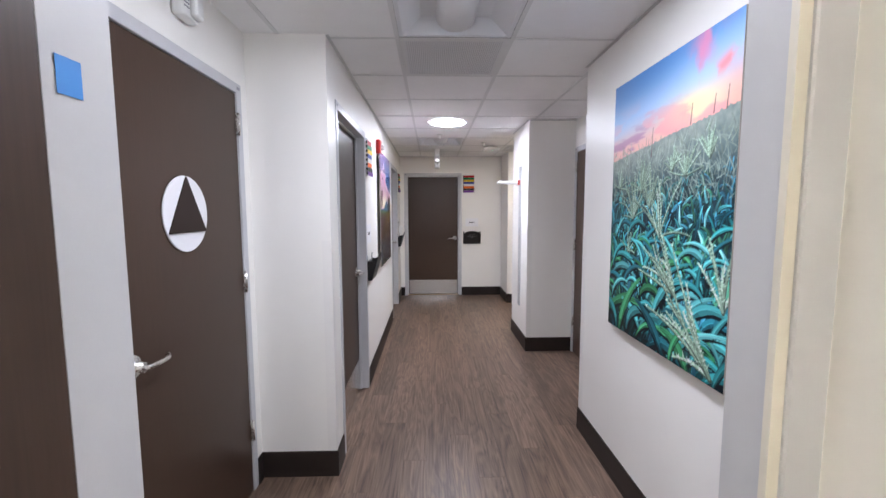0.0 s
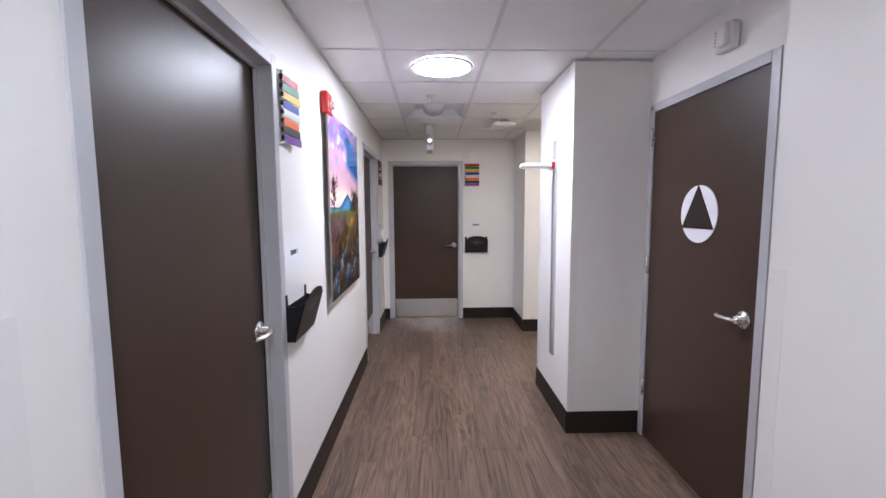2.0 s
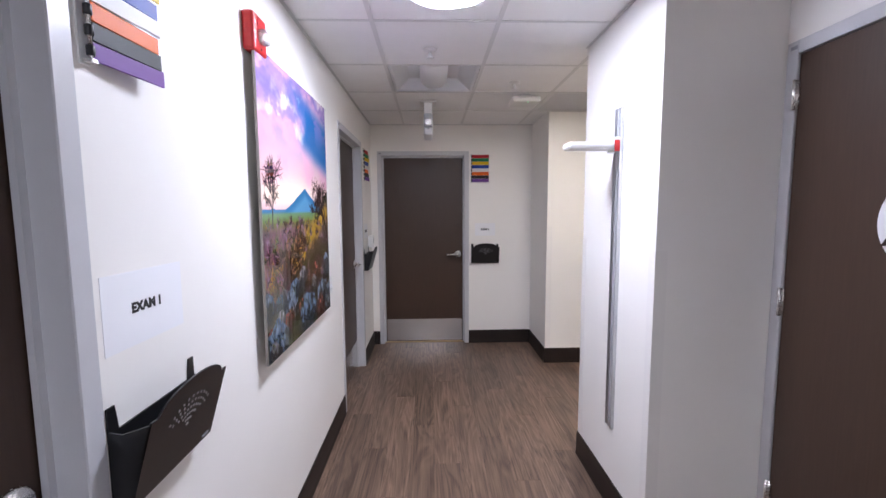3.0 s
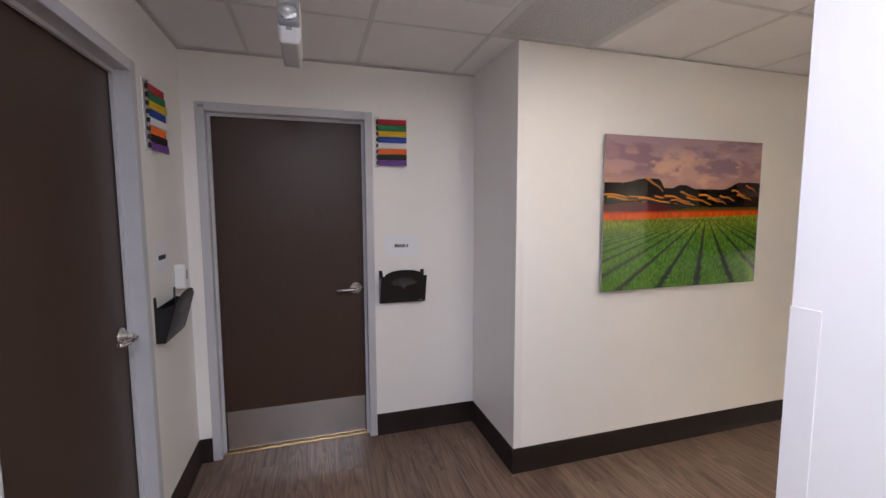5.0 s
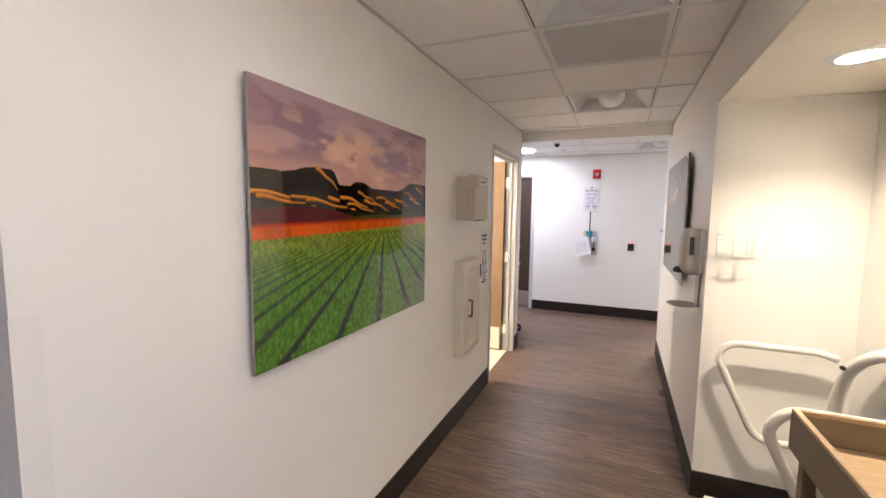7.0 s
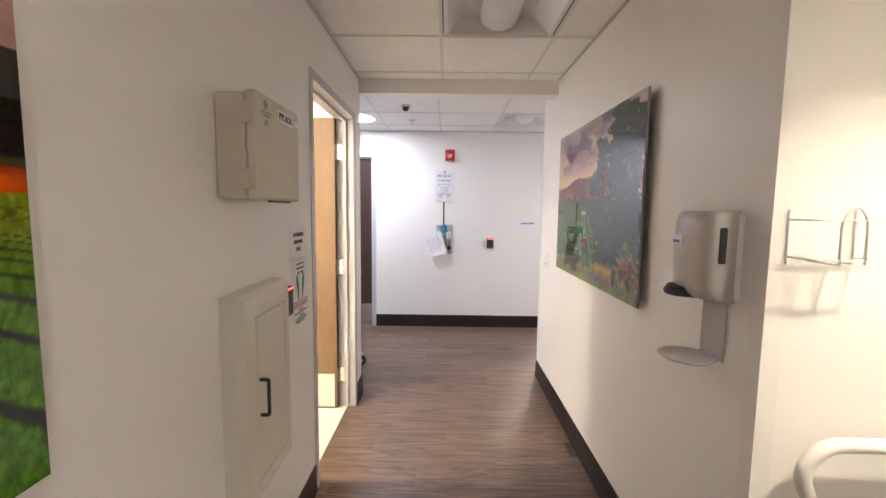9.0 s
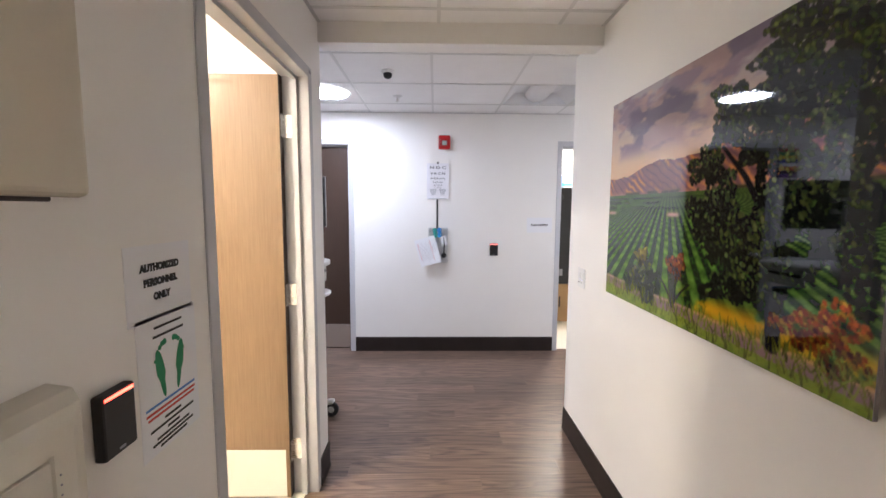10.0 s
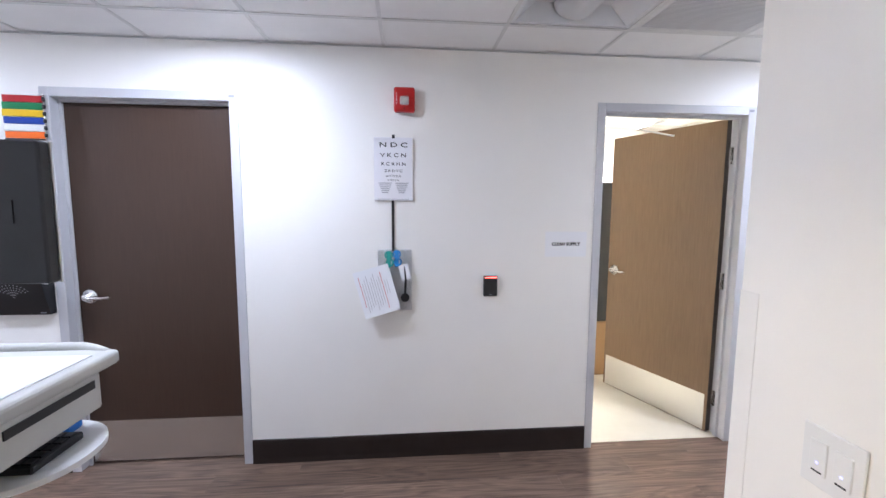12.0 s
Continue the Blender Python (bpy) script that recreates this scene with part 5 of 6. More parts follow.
def chart_rack(at, turn, label):
    """A wall file pocket: flat back with two ears, a leaning front with an arched top and a fan of holes."""
    o = thing("file_pocket", at, turn, label, "file holder", "black file pockets")
    w, h, d0, d1, t = 0.31, 0.212, 0.035, 0.095, 0.004
    part("back", prism(bmesh.new(), [(0, 0), (w, 0), (w, h + 0.004), (w - 0.022, h + 0.004), (w - 0.03, h - 0.05), (0.03, h - 0.05), (0.022, h + 0.004), (0, h + 0.004)], -0.004, -0.0005), BLACK, o)
    top = [(w - 0.0, h - 0.018), (w - 0.02, h - 0.02)] + [(w * (0.5 + 0.42 * math.cos(a)), h - 0.02 + 0.046 * math.sin(a)) for a in np.linspace(0.05, math.pi - 0.05, 14)] + [(0.02, h - 0.02), (0.0, h - 0.018)]
    bm = prism(bmesh.new(), [(0, 0), (w, 0)] + top, -t, 0)
    f = part("front", bm, BLACK, o)
    f.matrix_basis = Matrix.Translation((0, -d0, 0)) @ pose(0, 0, 0, math.degrees(math.atan2(d1 - d0, h)))
    for x in (0.0, w - t):
        bm = bmesh.new()
        vs = [bm.verts.new((x + k * t, y, z)) for k in (0, 1) for y, z in ((-0.004, 0), (-d0, 0), (-d1 + 0.004, h - 0.03), (-0.03, h - 0.05), (-0.004, h - 0.045))]
        bm.faces.new(vs[:5]), bm.faces.new(vs[5:][::-1])
        for i in range(5):
            bm.faces.new((vs[i], vs[(i + 1) % 5], vs[5 + (i + 1) % 5], vs[5 + i]))
        bmesh.ops.recalc_face_normals(bm, faces=bm.faces)
        part("side", bm, BLACK, o)
    part("bottom", boxed(0, w, -d0, -0.004, 0, t), BLACK, o)
    bm = bmesh.new()
    for r in range(6):
        n = 3 + r * 2
        for k in range(n):
            a = math.pi / 2 + (k - (n - 1) / 2) * 0.19
            rr = 0.012 + 0.0145 * r
            cx, cz = w / 2 + rr * math.cos(a) * 1.15, h - 0.115 + rr * math.sin(a)
            if abs(cx - w / 2) < 0.085:
                lathe(bm, [(0.0036, t + 0.0002), (0.0034, t + 0.0008)], 6, (cx, 0, cz), "y")
    pf = part("perforations", bm, mat("hole_grey", (0.30, 0.30, 0.31), 0.6) if "hole_grey" not in bpy.data.materials else bpy.data.materials["hole_grey"], f)
    tagged(pf, kind="stuff")
    part("badge", boxed(w - 0.05, w - 0.02, -t - 0.001, -t, 0.008, 0.015), GREYINK, f)
    return o


chart_rack((WL, 3.858, 0.935), 90, "black plastic file pocket on the wall below a sign")
chart_rack((WL, 7.17, 0.94), 90, "black plastic file pocket on the wall beside a door")
chart_rack((1.055, BACK, 0.935), 0, "black plastic file pocket on the wall below a sign")
chart_rack((ENDX, 8.655, 0.955), -90, "black plastic file pocket on the wall behind the cart")


def paper_sign(name, at, turn, w, h, lines, size, label, tilt=0.0, bold=0.0012, gap=1.5):
    o = thing(name, at, turn, label, "sign")
    part("sheet", boxed(-w / 2, w / 2, -0.0012, -0.0002, -h / 2, h / 2), PAPER, o)
    n = len(lines)
    for k, s in enumerate(lines):
        words("lettering", s, size, INK, o, (0, -0.0016, (n - 1) / 2 * size * gap - k * size * gap), bold=bold)
    return o


paper_sign("room_sign", (WL, 4.005, 1.335), 90, 0.27, 0.165, ["EXAM 1"], 0.030, "white paper sign lettered EXAM 1 on the wall", bold=0.0016)
paper_sign("room_sign", (1.212, BACK, 1.314), 0, 0.228, 0.142, ["EXAM 3"], 0.027, "white paper sign lettered EXAM 3 on the wall", bold=0.0016)
paper_sign("room_sign", (ENDX, 5.408, 1.334), -90, 0.262, 0.154, ["CLEAN SUPPLY"], 0.0265, "white paper sign lettered CLEAN SUPPLY on the wall", bold=0.0014)
paper_sign("room_sign", (4.78, W2L, 1.345), 0, 0.222, 0.165, ["AUTHORIZED", "PERSONNEL", "ONLY"], 0.021, "white paper sign lettered AUTHORIZED PERSONNEL ONLY by the staff door", bold=0.0016, gap=1.55)
e2 = thing("room_sign", (WL, 7.32, 1.33), 90, "white paper room sign with one dark line", "sign")
part("sheet", boxed(-0.11, 0.11, -0.0012, -0.0002, -0.07, 0.07), PAPER, e2)
part("print_bar", boxed(-0.05, 0.05, -0.0018, -0.0013, -0.011, 0.011), INK, e2)

nt = thing("notice", (4.795, W2L, 1.115), 0, "white paper notice with two green footprints", "sign")
part("sheet", boxed(-0.106, 0.106, -0.0012, -0.0002, -0.155, 0.155), PAPER, nt)
for s_ in (-1, 1):
    sole = [(s_ * 0.66 * (0.006 + 0.030 * (1 + math.sin(a)) * 0.5 + 0.030 + 0.022 * math.cos(a) * (1 if a < 3.3 else 0.6)), 0.02 + 0.058 * math.sin(a)) for a in np.linspace(0, 2 * math.pi, 22, endpoint=False)]
    part("footprint", prism(bmesh.new(), sole if s_ > 0 else sole[::-1], -0.0018, -0.0013), GREENINK, nt, "green footprint")
    for k in range(5):
        part("toe", lathe(bmesh.new(), [(0.0075 - k * 0.0008, 0.0013), (0.007 - k * 0.0008, 0.0019)], 10, (s_ * 0.66 * (0.026 + k * 0.013), 0, 0.089 - 0.0022 * k * k), "y"), GREENINK, nt)
for z, x0, x1, mt in ((0.128, -0.05, 0.05, INK), (0.108, -0.055, 0.055, INK), (-0.045, -0.09, 0.09, BLUEINK), (-0.058, -0.09, 0.09, REDINK), (-0.069, -0.085, 0.085, REDINK), (-0.085, -0.03, 0.03, INK), (-0.098, -0.08, 0.08, INK), (-0.110, -0.022, 0.022, INK), (-0.122, -0.06, 0.06, INK), (-0.132, -0.075, 0.075, INK), (-0.142, -0.05, 0.05, INK)):
    part("print_bar", boxed(x0, x1, -0.0018, -0.0013, z - 0.0028, z + 0.0028), mt, nt)


def strobe(at, turn, label, lettered=True):
    o = thing("fire_alarm_strobe", at, turn, label, "fire alarm", "red fire alarm strobes")
    part("housing", boxed(-0.059, 0.059, -0.046, 0.0, 0, 0.137, 0.012, 3), RED, o, "red plastic housing")
    part("lens", boxed(-0.026, 0.026, -0.072, -0.044, 0.035, 0.083, 0.008, 2), CLEAR, o, "clear strobe lens")
    part("reflector", boxed(-0.020, 0.020, -0.050, -0.0455, 0.041, 0.077), CHROME, o)
    part("grille", boxed(-0.030, 0.030, -0.0485, -0.0455, 0.094, 0.122, 0.001), RED, o)
    words("lettering", "F\nI\nR\nE", 0.017, PAPER, o, (-0.044, -0.0468, 0.072))
    part("screw", lathe(bmesh.new(), [(0.004, 0.045), (0.004, 0.047)], 12, (0, 0, 0.018), "y"), INK, o)


strobe((WL, 4.645, 2.115), 90, "red fire alarm strobe beside a picture")
strobe((ENDX, 6.395, 2.093), -90, "red fire alarm strobe above an eye chart")


def switch_plate(at, turn, label, n=2):
    o = thing("light_switch", at, turn, label, "light switch", "double light switches")
    w = 0.07 + 0.046 * (n - 1)
    part("plate", boxed(-w / 2, w / 2, -0.006, 0, -0.06, 0.06, 0.002), WHITE, o)
    for k in range(n):
        x = (k - (n - 1) / 2) * 0.046
        r = part("rocker", boxed(x - 0.0165, x + 0.0165, -0.0095, -0.0055, -0.033, 0.033, 0.0012), WHITE, o)
        part("led", boxed(x - 0.0025, x + 0.0025, -0.0102, -0.0094, -0.012, -0.008), LED_BLUE, r, "small blue light")
        part("slot", boxed(x - 0.010, x + 0.010, -0.0102, -0.0094, -0.029, -0.0255), INK, r)


switch_plate((WR, 1.531, 1.06), -90, "white double light switch beside a picture")
switch_plate((WL, 5.735, 1.06), 90, "white double light switch beside a picture")
switch_plate((6.335, W2R, 1.09), 180, "white double light switch near the wall's end")
wd = thing("wall_dispenser", (WL, 7.52, 1.14), 90, "small white plastic dispenser on the wall", "dispenser")
part("body", boxed(-0.03, 0.03, -0.05, 0, 0, 0.13, 0.006, 2), WHITE, wd)
part("label", boxed(-0.012, 0.012, -0.0512, -0.0502, 0.05, 0.10), GREYINK, wd)


def card_reader(at, turn, label):
    o = thing("card_reader", at, turn, label, "card reader", "black card readers")
    part("body", boxed(-0.042, 0.042, -0.022, 0, 0, 0.125, 0.005, 2), SOFTBLACK, o)
    part("led_bar", boxed(-0.036, 0.036, -0.0232, -0.0215, 0.113, 0.119), LED_RED, o, "lit red bar")
    part("badge", boxed(-0.008, 0.008, -0.0226, -0.0218, 0.008, 0.013), GREYINK, o)


card_reader((4.608, W2L, 1.043), 0, "black card reader with a red light by the staff door")
card_reader((ENDX, 5.877, 1.018), -90, "black card reader with a red light on the wall")

# white sounders above the restroom doors
for at, tn in (((REC_R, 3.985, 2.265), -90), ((REC_L, 2.02, 2.29), 90)):
    o = thing("alarm_sounder", at, tn, "white plastic alarm sounder above a restroom door", "alarm", "white sounders")
    part("body", boxed(-0.06, 0.06, -0.05, 0, 0, 0.125, 0.016, 3), WHITE, o)
    part("dome", boxed(-0.012, 0.050, -0.075, -0.045, 0.012, 0.115, 0.012, 3), WHITE, o)
    for k in range(5):
        part("slot", boxed(-0.052, -0.016, -0.0508, -0.0495, 0.035 + k * 0.015, 0.041 + k * 0.015), GREYINK, o)

# height rule on the pier
hr = thing("height_rule", (PIL, 5.07, 0.43), -90, "aluminium wall height rule with a white sliding headpiece", "height rule")
part("rail", boxed(-0.035, 0.035, -0.010, 0, 0, 1.60, 0.002), ALU, hr)
for x0, x1 in ((-0.035, -0.025), (-0.006, 0.004), (0.026, 0.035)):
    part("rib", boxed(x0, x1, -0.018, -0.0095, 0.004, 1.596, 0.001), ALU, hr)
part("scale_strip", boxed(0.008, 0.024, -0.0112, -0.0098, 0.03, 1.57), PAPER, hr, "white printed scale strip")
bm = bmesh.new()
for k in range(150):
    box(bm, 0.008, 0.024 if k % 10 == 0 else 0.016, -0.0120, -0.0111, 0.05 + k * 0.01, 0.0512 + k * 0.01)
tagged(part("scale_marks", bm, GREYINK, hr), kind="stuff")
hp = part("headpiece", boxed(-0.045, 0.045, -0.050, -0.018, 1.385, 1.455, 0.006, 2), WHITE, hr, "white plastic headpiece")
bm = boxed(-0.052, 0.052, -0.268, -0.045, 1.398, 1.432, 0.015, 4)
part("arm", bm, WHITE, hp)
part("window", boxed(0.0445, 0.0465, -0.048, -0.022, 1.388, 1.440), RED, hp, "red marker")

# protective equipment box
pb = thing("supply_box", (4.112, W2L, 1.522), 0, "putty plastic wall box lettered PPE BOX", "wall box")
part("body", boxed(0, 0.335, -0.090, 0, 0.003, 0.312, 0.008, 2), PUTTY, pb)
lid = part("lid", boxed(-0.004, 0.339, -0.128, -0.0905, 0, 0.318, 0.012, 3), PUTTY, pb, "hinged putty front")
for z in (0.06, 0.25):
    part("hinge", boxed(-0.009, 0.006, -0.112, -0.078, z - 0.03, z + 0.03, 0.003), PUTTY, pb)
part("catch", boxed(0.13, 0.29, -0.112, -0.094, -0.006, 0.004, 0.002), EDGE, lid)
lb = part("label", boxed(0.145, 0.275, -0.1292, -0.1282, 0.255, 0.292), PAPER, lid, "white label")
words("lettering", "PPE BOX", 0.029, INK, lid, (0.21, -0.1297, 0.2735), bold=0.0008)
part("emblem", lathe(bmesh.new(), [(0.014, 0.1280), (0.013, 0.1290)], 20, (0.055, 0, 0.285), "y"), GREYINK, lid)
for z, x0, x1 in ((0.262, 0.025, 0.095), (0.252, 0.035, 0.085), (0.236, 0.048, 0.068), (0.228, 0.044, 0.072)):
    part("print_bar", boxed(x0, x1, -0.1290, -0.1281, z - 0.003, z + 0.003), GREYINK, lid)
part("label", boxed(0.295, 0.325, -0.1292, -0.1282, 0.265, 0.285), PAPER, lid)

# extinguisher cabinet
ec = thing("extinguisher_cabinet", (4.098, W2L, 0.52), 0, "off-white enamelled wall cabinet with a closed door", "wall cabinet")
W_, H_ = 0.39, 0.71
bm = bmesh.new()
rings = [[bm.verts.new((x, y, z)) for x, z in ((i, i), (W_ - i, i), (W_ - i, H_ - i), (i, H_ - i))] for i, y in ((0, 0), (0.004, -0.045), (0.018, -0.068), (0.04, -0.074), (0.075, -0.074), (0.0775, -0.068))]
for r0, r1 in zip(rings, rings[1:]):
    for i in range(4):
        f = bm.faces.new((r0[i], r0[(i + 1) % 4], r1[(i + 1) % 4], r1[i]))
bm.faces.new(rings[-1])
bmesh.ops.recalc_face_normals(bm, faces=bm.faces)
part("frame", bm, OFFWHITE, ec)
dr = part("door", boxed(0.081, W_ - 0.081, -0.075, -0.0665, 0.081, H_ - 0.081, 0.0015), OFFWHITE, ec)
part("handle", tube(bmesh.new(), [(0.095, -0.073, 0.30), (0.095, -0.103, 0.30), (0.095, -0.103, 0.42), (0.095, -0.073, 0.42)], 0.006, 8, 1.0, 0.008), RUBBER, dr, "dark grey bar handle")
bm = bmesh.new()
for k in range(34):
    lathe(bm, [(0.0018, 0.0745), (0.0015, 0.0755)], 6, (W_ - 0.068, 0, 0.09 + k * 0.0155), "y")
tagged(part("rivets", bm, GREYINK, ec), kind="stuff")

# hand sanitiser dispenser
sd = thing("sanitiser_dispenser", (4.148, W2R, 1.245), 180, "pearl grey hand sanitiser dispenser with a drip tray", "dispenser")
PEARL = mat("pearl_plastic", (0.50, 0.47, 0.45), 0.32, 0.25)
bm = bmesh.new()
prof = [(-0.102, -0.02), (-0.102, -0.075), (-0.082, -0.096), (-0.03, -0.108), (0.03, -0.108), (0.082, -0.096), (0.102, -0.075), (0.102, -0.02)]
rows = []
for z, k in ((0.0, 0.72), (0.012, 0.86), (0.04, 0.96), (0.13, 1.0), (0.225, 0.97), (0.25, 0.9), (0.26, 0.74)):
    rows.append([bm.verts.new((x * (0.95 + 0.05 * k), -0.003 + y * k, z)) for x, y in prof])
for r0, r1 in zip(rows, rows[1:]):
    for i in range(len(prof) - 1):
        f = bm.faces.new((r0[i], r0[i + 1], r1[i + 1], r1[i]))
        f.smooth = True
bm.faces.new(rows[0]), bm.faces.new(rows[-1])
bmesh.ops.recalc_face_normals(bm, faces=bm.faces)
bd = part("body", bm, PEARL, sd)
part("backplate", boxed(-0.097, 0.097, -0.024, 0, 0.008, 0.252, 0.004), WHITE, sd)
part("window", boxed(0.0925, 0.1035, -0.075, -0.050, 0.11, 0.215, 0.005, 2), SOFTBLACK, bd, "dark sight window")
part("label", boxed(-0.072, -0.012, -0.1115, -0.1095, 0.155, 0.185), PAPER, bd)
part("print_bar", boxed(-0.064, -0.030, -0.1122, -0.1113, 0.162, 0.170), BLUEINK, bd)
part("nozzle_hood", lathe(bmesh.new(), [(0.055, -0.012), (0.06, 0.0), (0.05, 0.018)], 24, (-0.05, -0.075, 0.008)), RUBBER, sd, "grey nozzle hood")
part("stem", boxed(-0.055, 0.055, -0.012, -0.002, -0.19, 0.01, 0.004), PEARL, sd)
tr = part("drip_tray", lathe(bmesh.new(), [(0.03, 0.006), (0.070, 0.010), (0.083, 0.020), (0.079, 0.022), (0.066, 0.014), (0.02, 0.012)], 36), PEARL, sd)
tr.matrix_basis = Matrix.Translation((0, -0.082, -0.205))

# ---------- ceiling things ----------
ex = thing("emergency_light", (0.582, 6.80, CEIL), 0, "white emergency light hung from the ceiling above the door", "emergency light")
part("canopy", boxed(-0.07, 0.07, -0.09, 0.09, -0.012, -0.001, 0.003), WHITE, ex)
part("stem", boxed(-0.036, 0.036, -0.06, 0.06, -0.11, -0.011, 0.006), WHITE, ex)
SHELL = mat("frosted_shell", (0.80, 0.81, 0.83), 0.16)
bsdf(SHELL).inputs["Transmission Weight"].default_value = 0.45
part("housing", boxed(-0.042, 0.042, -0.05, 0.20, -0.262, -0.105, 0.012, 2), WHITE, ex)
part("shroud", boxed(-0.039, 0.039, -0.098, -0.051, -0.225, -0.108, 0.016, 3), SHELL, ex, "clear plastic shroud over the lamp")
part("lamp_head", lathe(bmesh.new(), [(0.026, 0.090), (0.031, 0.098), (0.031, 0.104), (0.024, 0.107), (0.008, 0.103)], 24, (0, 0, -0.182), "y"), CHROME, ex, "round bright lamp head")
part("test_button", boxed(-0.010, 0.010, -0.094, -0.088, -0.243, -0.232), GREYINK, ex)
part("lower_housing", boxed(-0.036, 0.036, -0.09, 0.20, -0.290, -0.226, 0.010, 2), PERF, ex, "grey lower housing")
wa = thing("access_point", (1.37, 6.56, CEIL), 0, "white wireless access point hung under the ceiling", "access point")
part("mount", boxed(-0.05, 0.05, -0.05, 0.05, -0.03, -0.001), WHITE, wa)
part("body", boxed(-0.115, 0.115, -0.115, 0.115, -0.072, -0.028, 0.018, 3), WHITE, wa)
part("led", lathe(bmesh.new(), [(0.004, -0.0732), (0.003, -0.0742)], 10, (0.02, -0.07, 0)), LED_GREEN, wa)


def sprinkler(x, y, z, label="white fire sprinkler head below its escutcheon"):
    o = thing("sprinkler", (x, y, z), 0, label, "sprinkler", "sprinkler heads")
    part("escutcheon", lathe(bmesh.new(), [(0.042, -0.001), (0.040, -0.005), (0.028, -0.009), (0.014, -0.014)], 28), WHITE, o)
    part("head", lathe(bmesh.new(), [(0.009, -0.012), (0.008, -0.030), (0.014, -0.034), (0.010, -0.042), (0.022, -0.046), (0.022, -0.048), (0.006, -0.052)], 20), WHITE, o)


sprinkler(0.60, 5.565, CEIL)
sprinkler(1.22, 6.20, CEIL)
sprinkler(7.53, 6.81, CEIL_END)
sm = thing("security_camera", (6.87, 6.82, CEIL_END), 0, "small dark dome camera on a white base", "camera")
part("base", lathe(bmesh.new(), [(0.045, -0.001), (0.045, -0.012), (0.036, -0.018)], 28), WHITE, sm)
part("dome", lathe(bmesh.new(), [(0.031, -0.014), (0.030, -0.035), (0.022, -0.048), (0.008, -0.054)], 24), BLACK, sm)

# ---------- eye chart and what hangs with it ----------
ey = thing("eye_chart", (ENDX, 6.4595, 1.594), -90, "white plastic eye chart hung on the wall", "eye chart")
part("board", boxed(-0.1115, 0.1115, -0.012, -0.004, 0, 0.361, 0.0015), SIGNWHITE, ey)
part("clip", boxed(-0.008, 0.008, -0.013, 0, 0.355, 0.376), INK, ey, "black clip")
for s, z, sz, sp in (("N D C", 0.317, 0.038, 1.55), ("V K C N", 0.259, 0.031, 1.35), ("K C R H N", 0.209, 0.026, 1.2), ("Z K D V C", 0.170, 0.021, 1.1), ("H V O R K", 0.140, 0.0175, 1.1), ("R H S D N", 0.117, 0.0135, 1.1)):
    t_ = words("letters", s, sz, INK, ey, (0, -0.0124, z), bold=sz * 0.012)
    t_.scale = (sp, 1, 1)
for k in range(6):
    for sx in (-0.048, 0.048):
        part("print_bar", boxed(sx - 0.038 + k * 0.004, sx + 0.038 - k * 0.004, -0.0126, -0.0119, 0.098 - k * 0.011, 0.1015 - k * 0.011 + 0.001), GREYINK, ey)
part("print_bar", boxed(-0.09, 0.09, -0.0126, -0.0119, 0.006, 0.0085), GREYINK, ey)
part("strap", boxed(-0.0125, 0.0025, -0.006, -0.001, -0.30, 0.0), BLACK, ey, "black hanging strap")
BAGCLEAR = mat("clear_bag", (0.97, 0.98, 1.0), 0.06)
bsdf(BAGCLEAR).inputs["Transmission Weight"].default_value = 0.95
bsdf(BAGCLEAR).inputs["IOR"].default_value = 1.12
bg = thing("plastic_bag", (ENDX, 6.455, 0.94), -90, "clear plastic bag with eye testing tools", "bag")
bm = bmesh.new()
n = 9
g_ = [[bm.verts.new((-0.10 + 0.2 * i / n, -0.010 - 0.014 * math.sin(math.pi * i / n) * math.sin(math.pi * (0.15 + 0.85 * j / n)) - 0.004 * math.sin(i * 2.1 + j * 1.7), 0.365 * j / n)) for i in range(n + 1)] for j in range(n + 1)]
for j in range(n):
    for i in range(n):
        bm.faces.new((g_[j][i], g_[j][i + 1], g_[j + 1][i + 1], g_[j + 1][i])).smooth = True
part("film", bm, BAGCLEAR, bg, "clear crumpled film")
part("back_film", boxed(-0.10, 0.10, -0.004, -0.002, 0, 0.365), BAGCLEAR, bg)
ring = lambda r, x, z: tube(bmesh.new(), [(x + r * math.cos(a), -0.034, z + r * math.sin(a)) for a in np.linspace(0, 2 * math.pi, 18)], 0.005, 6)
TEAL, SKY = mat("teal_plastic", (0.05, 0.42, 0.36), 0.3), mat("blue_plastic", (0.03, 0.22, 0.55), 0.3)
for m_, x, z, tl in ((TEAL, -0.035, 0.345, 20), (SKY, 0.012, 0.350, -10)):
    o_ = thing("eye_occluder", (ENDX, 6.455 - x, 0.94 + z - 0.03), -90, ("teal" if m_ is TEAL else "blue") + " plastic scissors-like handles hung on the strap", "tool")
    for dz in (0.0, -0.045):
        part("loop", ring(0.020, 0.0 + (0.006 if dz else 0), 0.02 + dz), m_, o_)
    part("blade", boxed(-0.012, 0.012, -0.036, -0.031, -0.055, 0.035, 0.002), m_, o_)
oc = thing("eye_spoon", (ENDX, 6.395, 1.0), -90, "black eye cover spoon in the bag", "tool")
part("bowl", lathe(bmesh.new(), [(0.026, 0.030), (0.026, 0.036), (0.018, 0.041)], 24, (0, 0, 0.02), "y"), BLACK, oc)
part("handle", tube(bmesh.new(), [(0, -0.034, 0.04), (0.004, -0.036, 0.13), (-0.004, -0.034, 0.21)], 0.007, 8), BLACK, oc)
tg = thing("paper_tag", (ENDX, 6.385, 1.13), -90, "small white paper tag in the bag", "tag")
tgp = part("card", boxed(-0.028, 0.028, -0.040, -0.039, 0, 0.09), PAPER, tg)
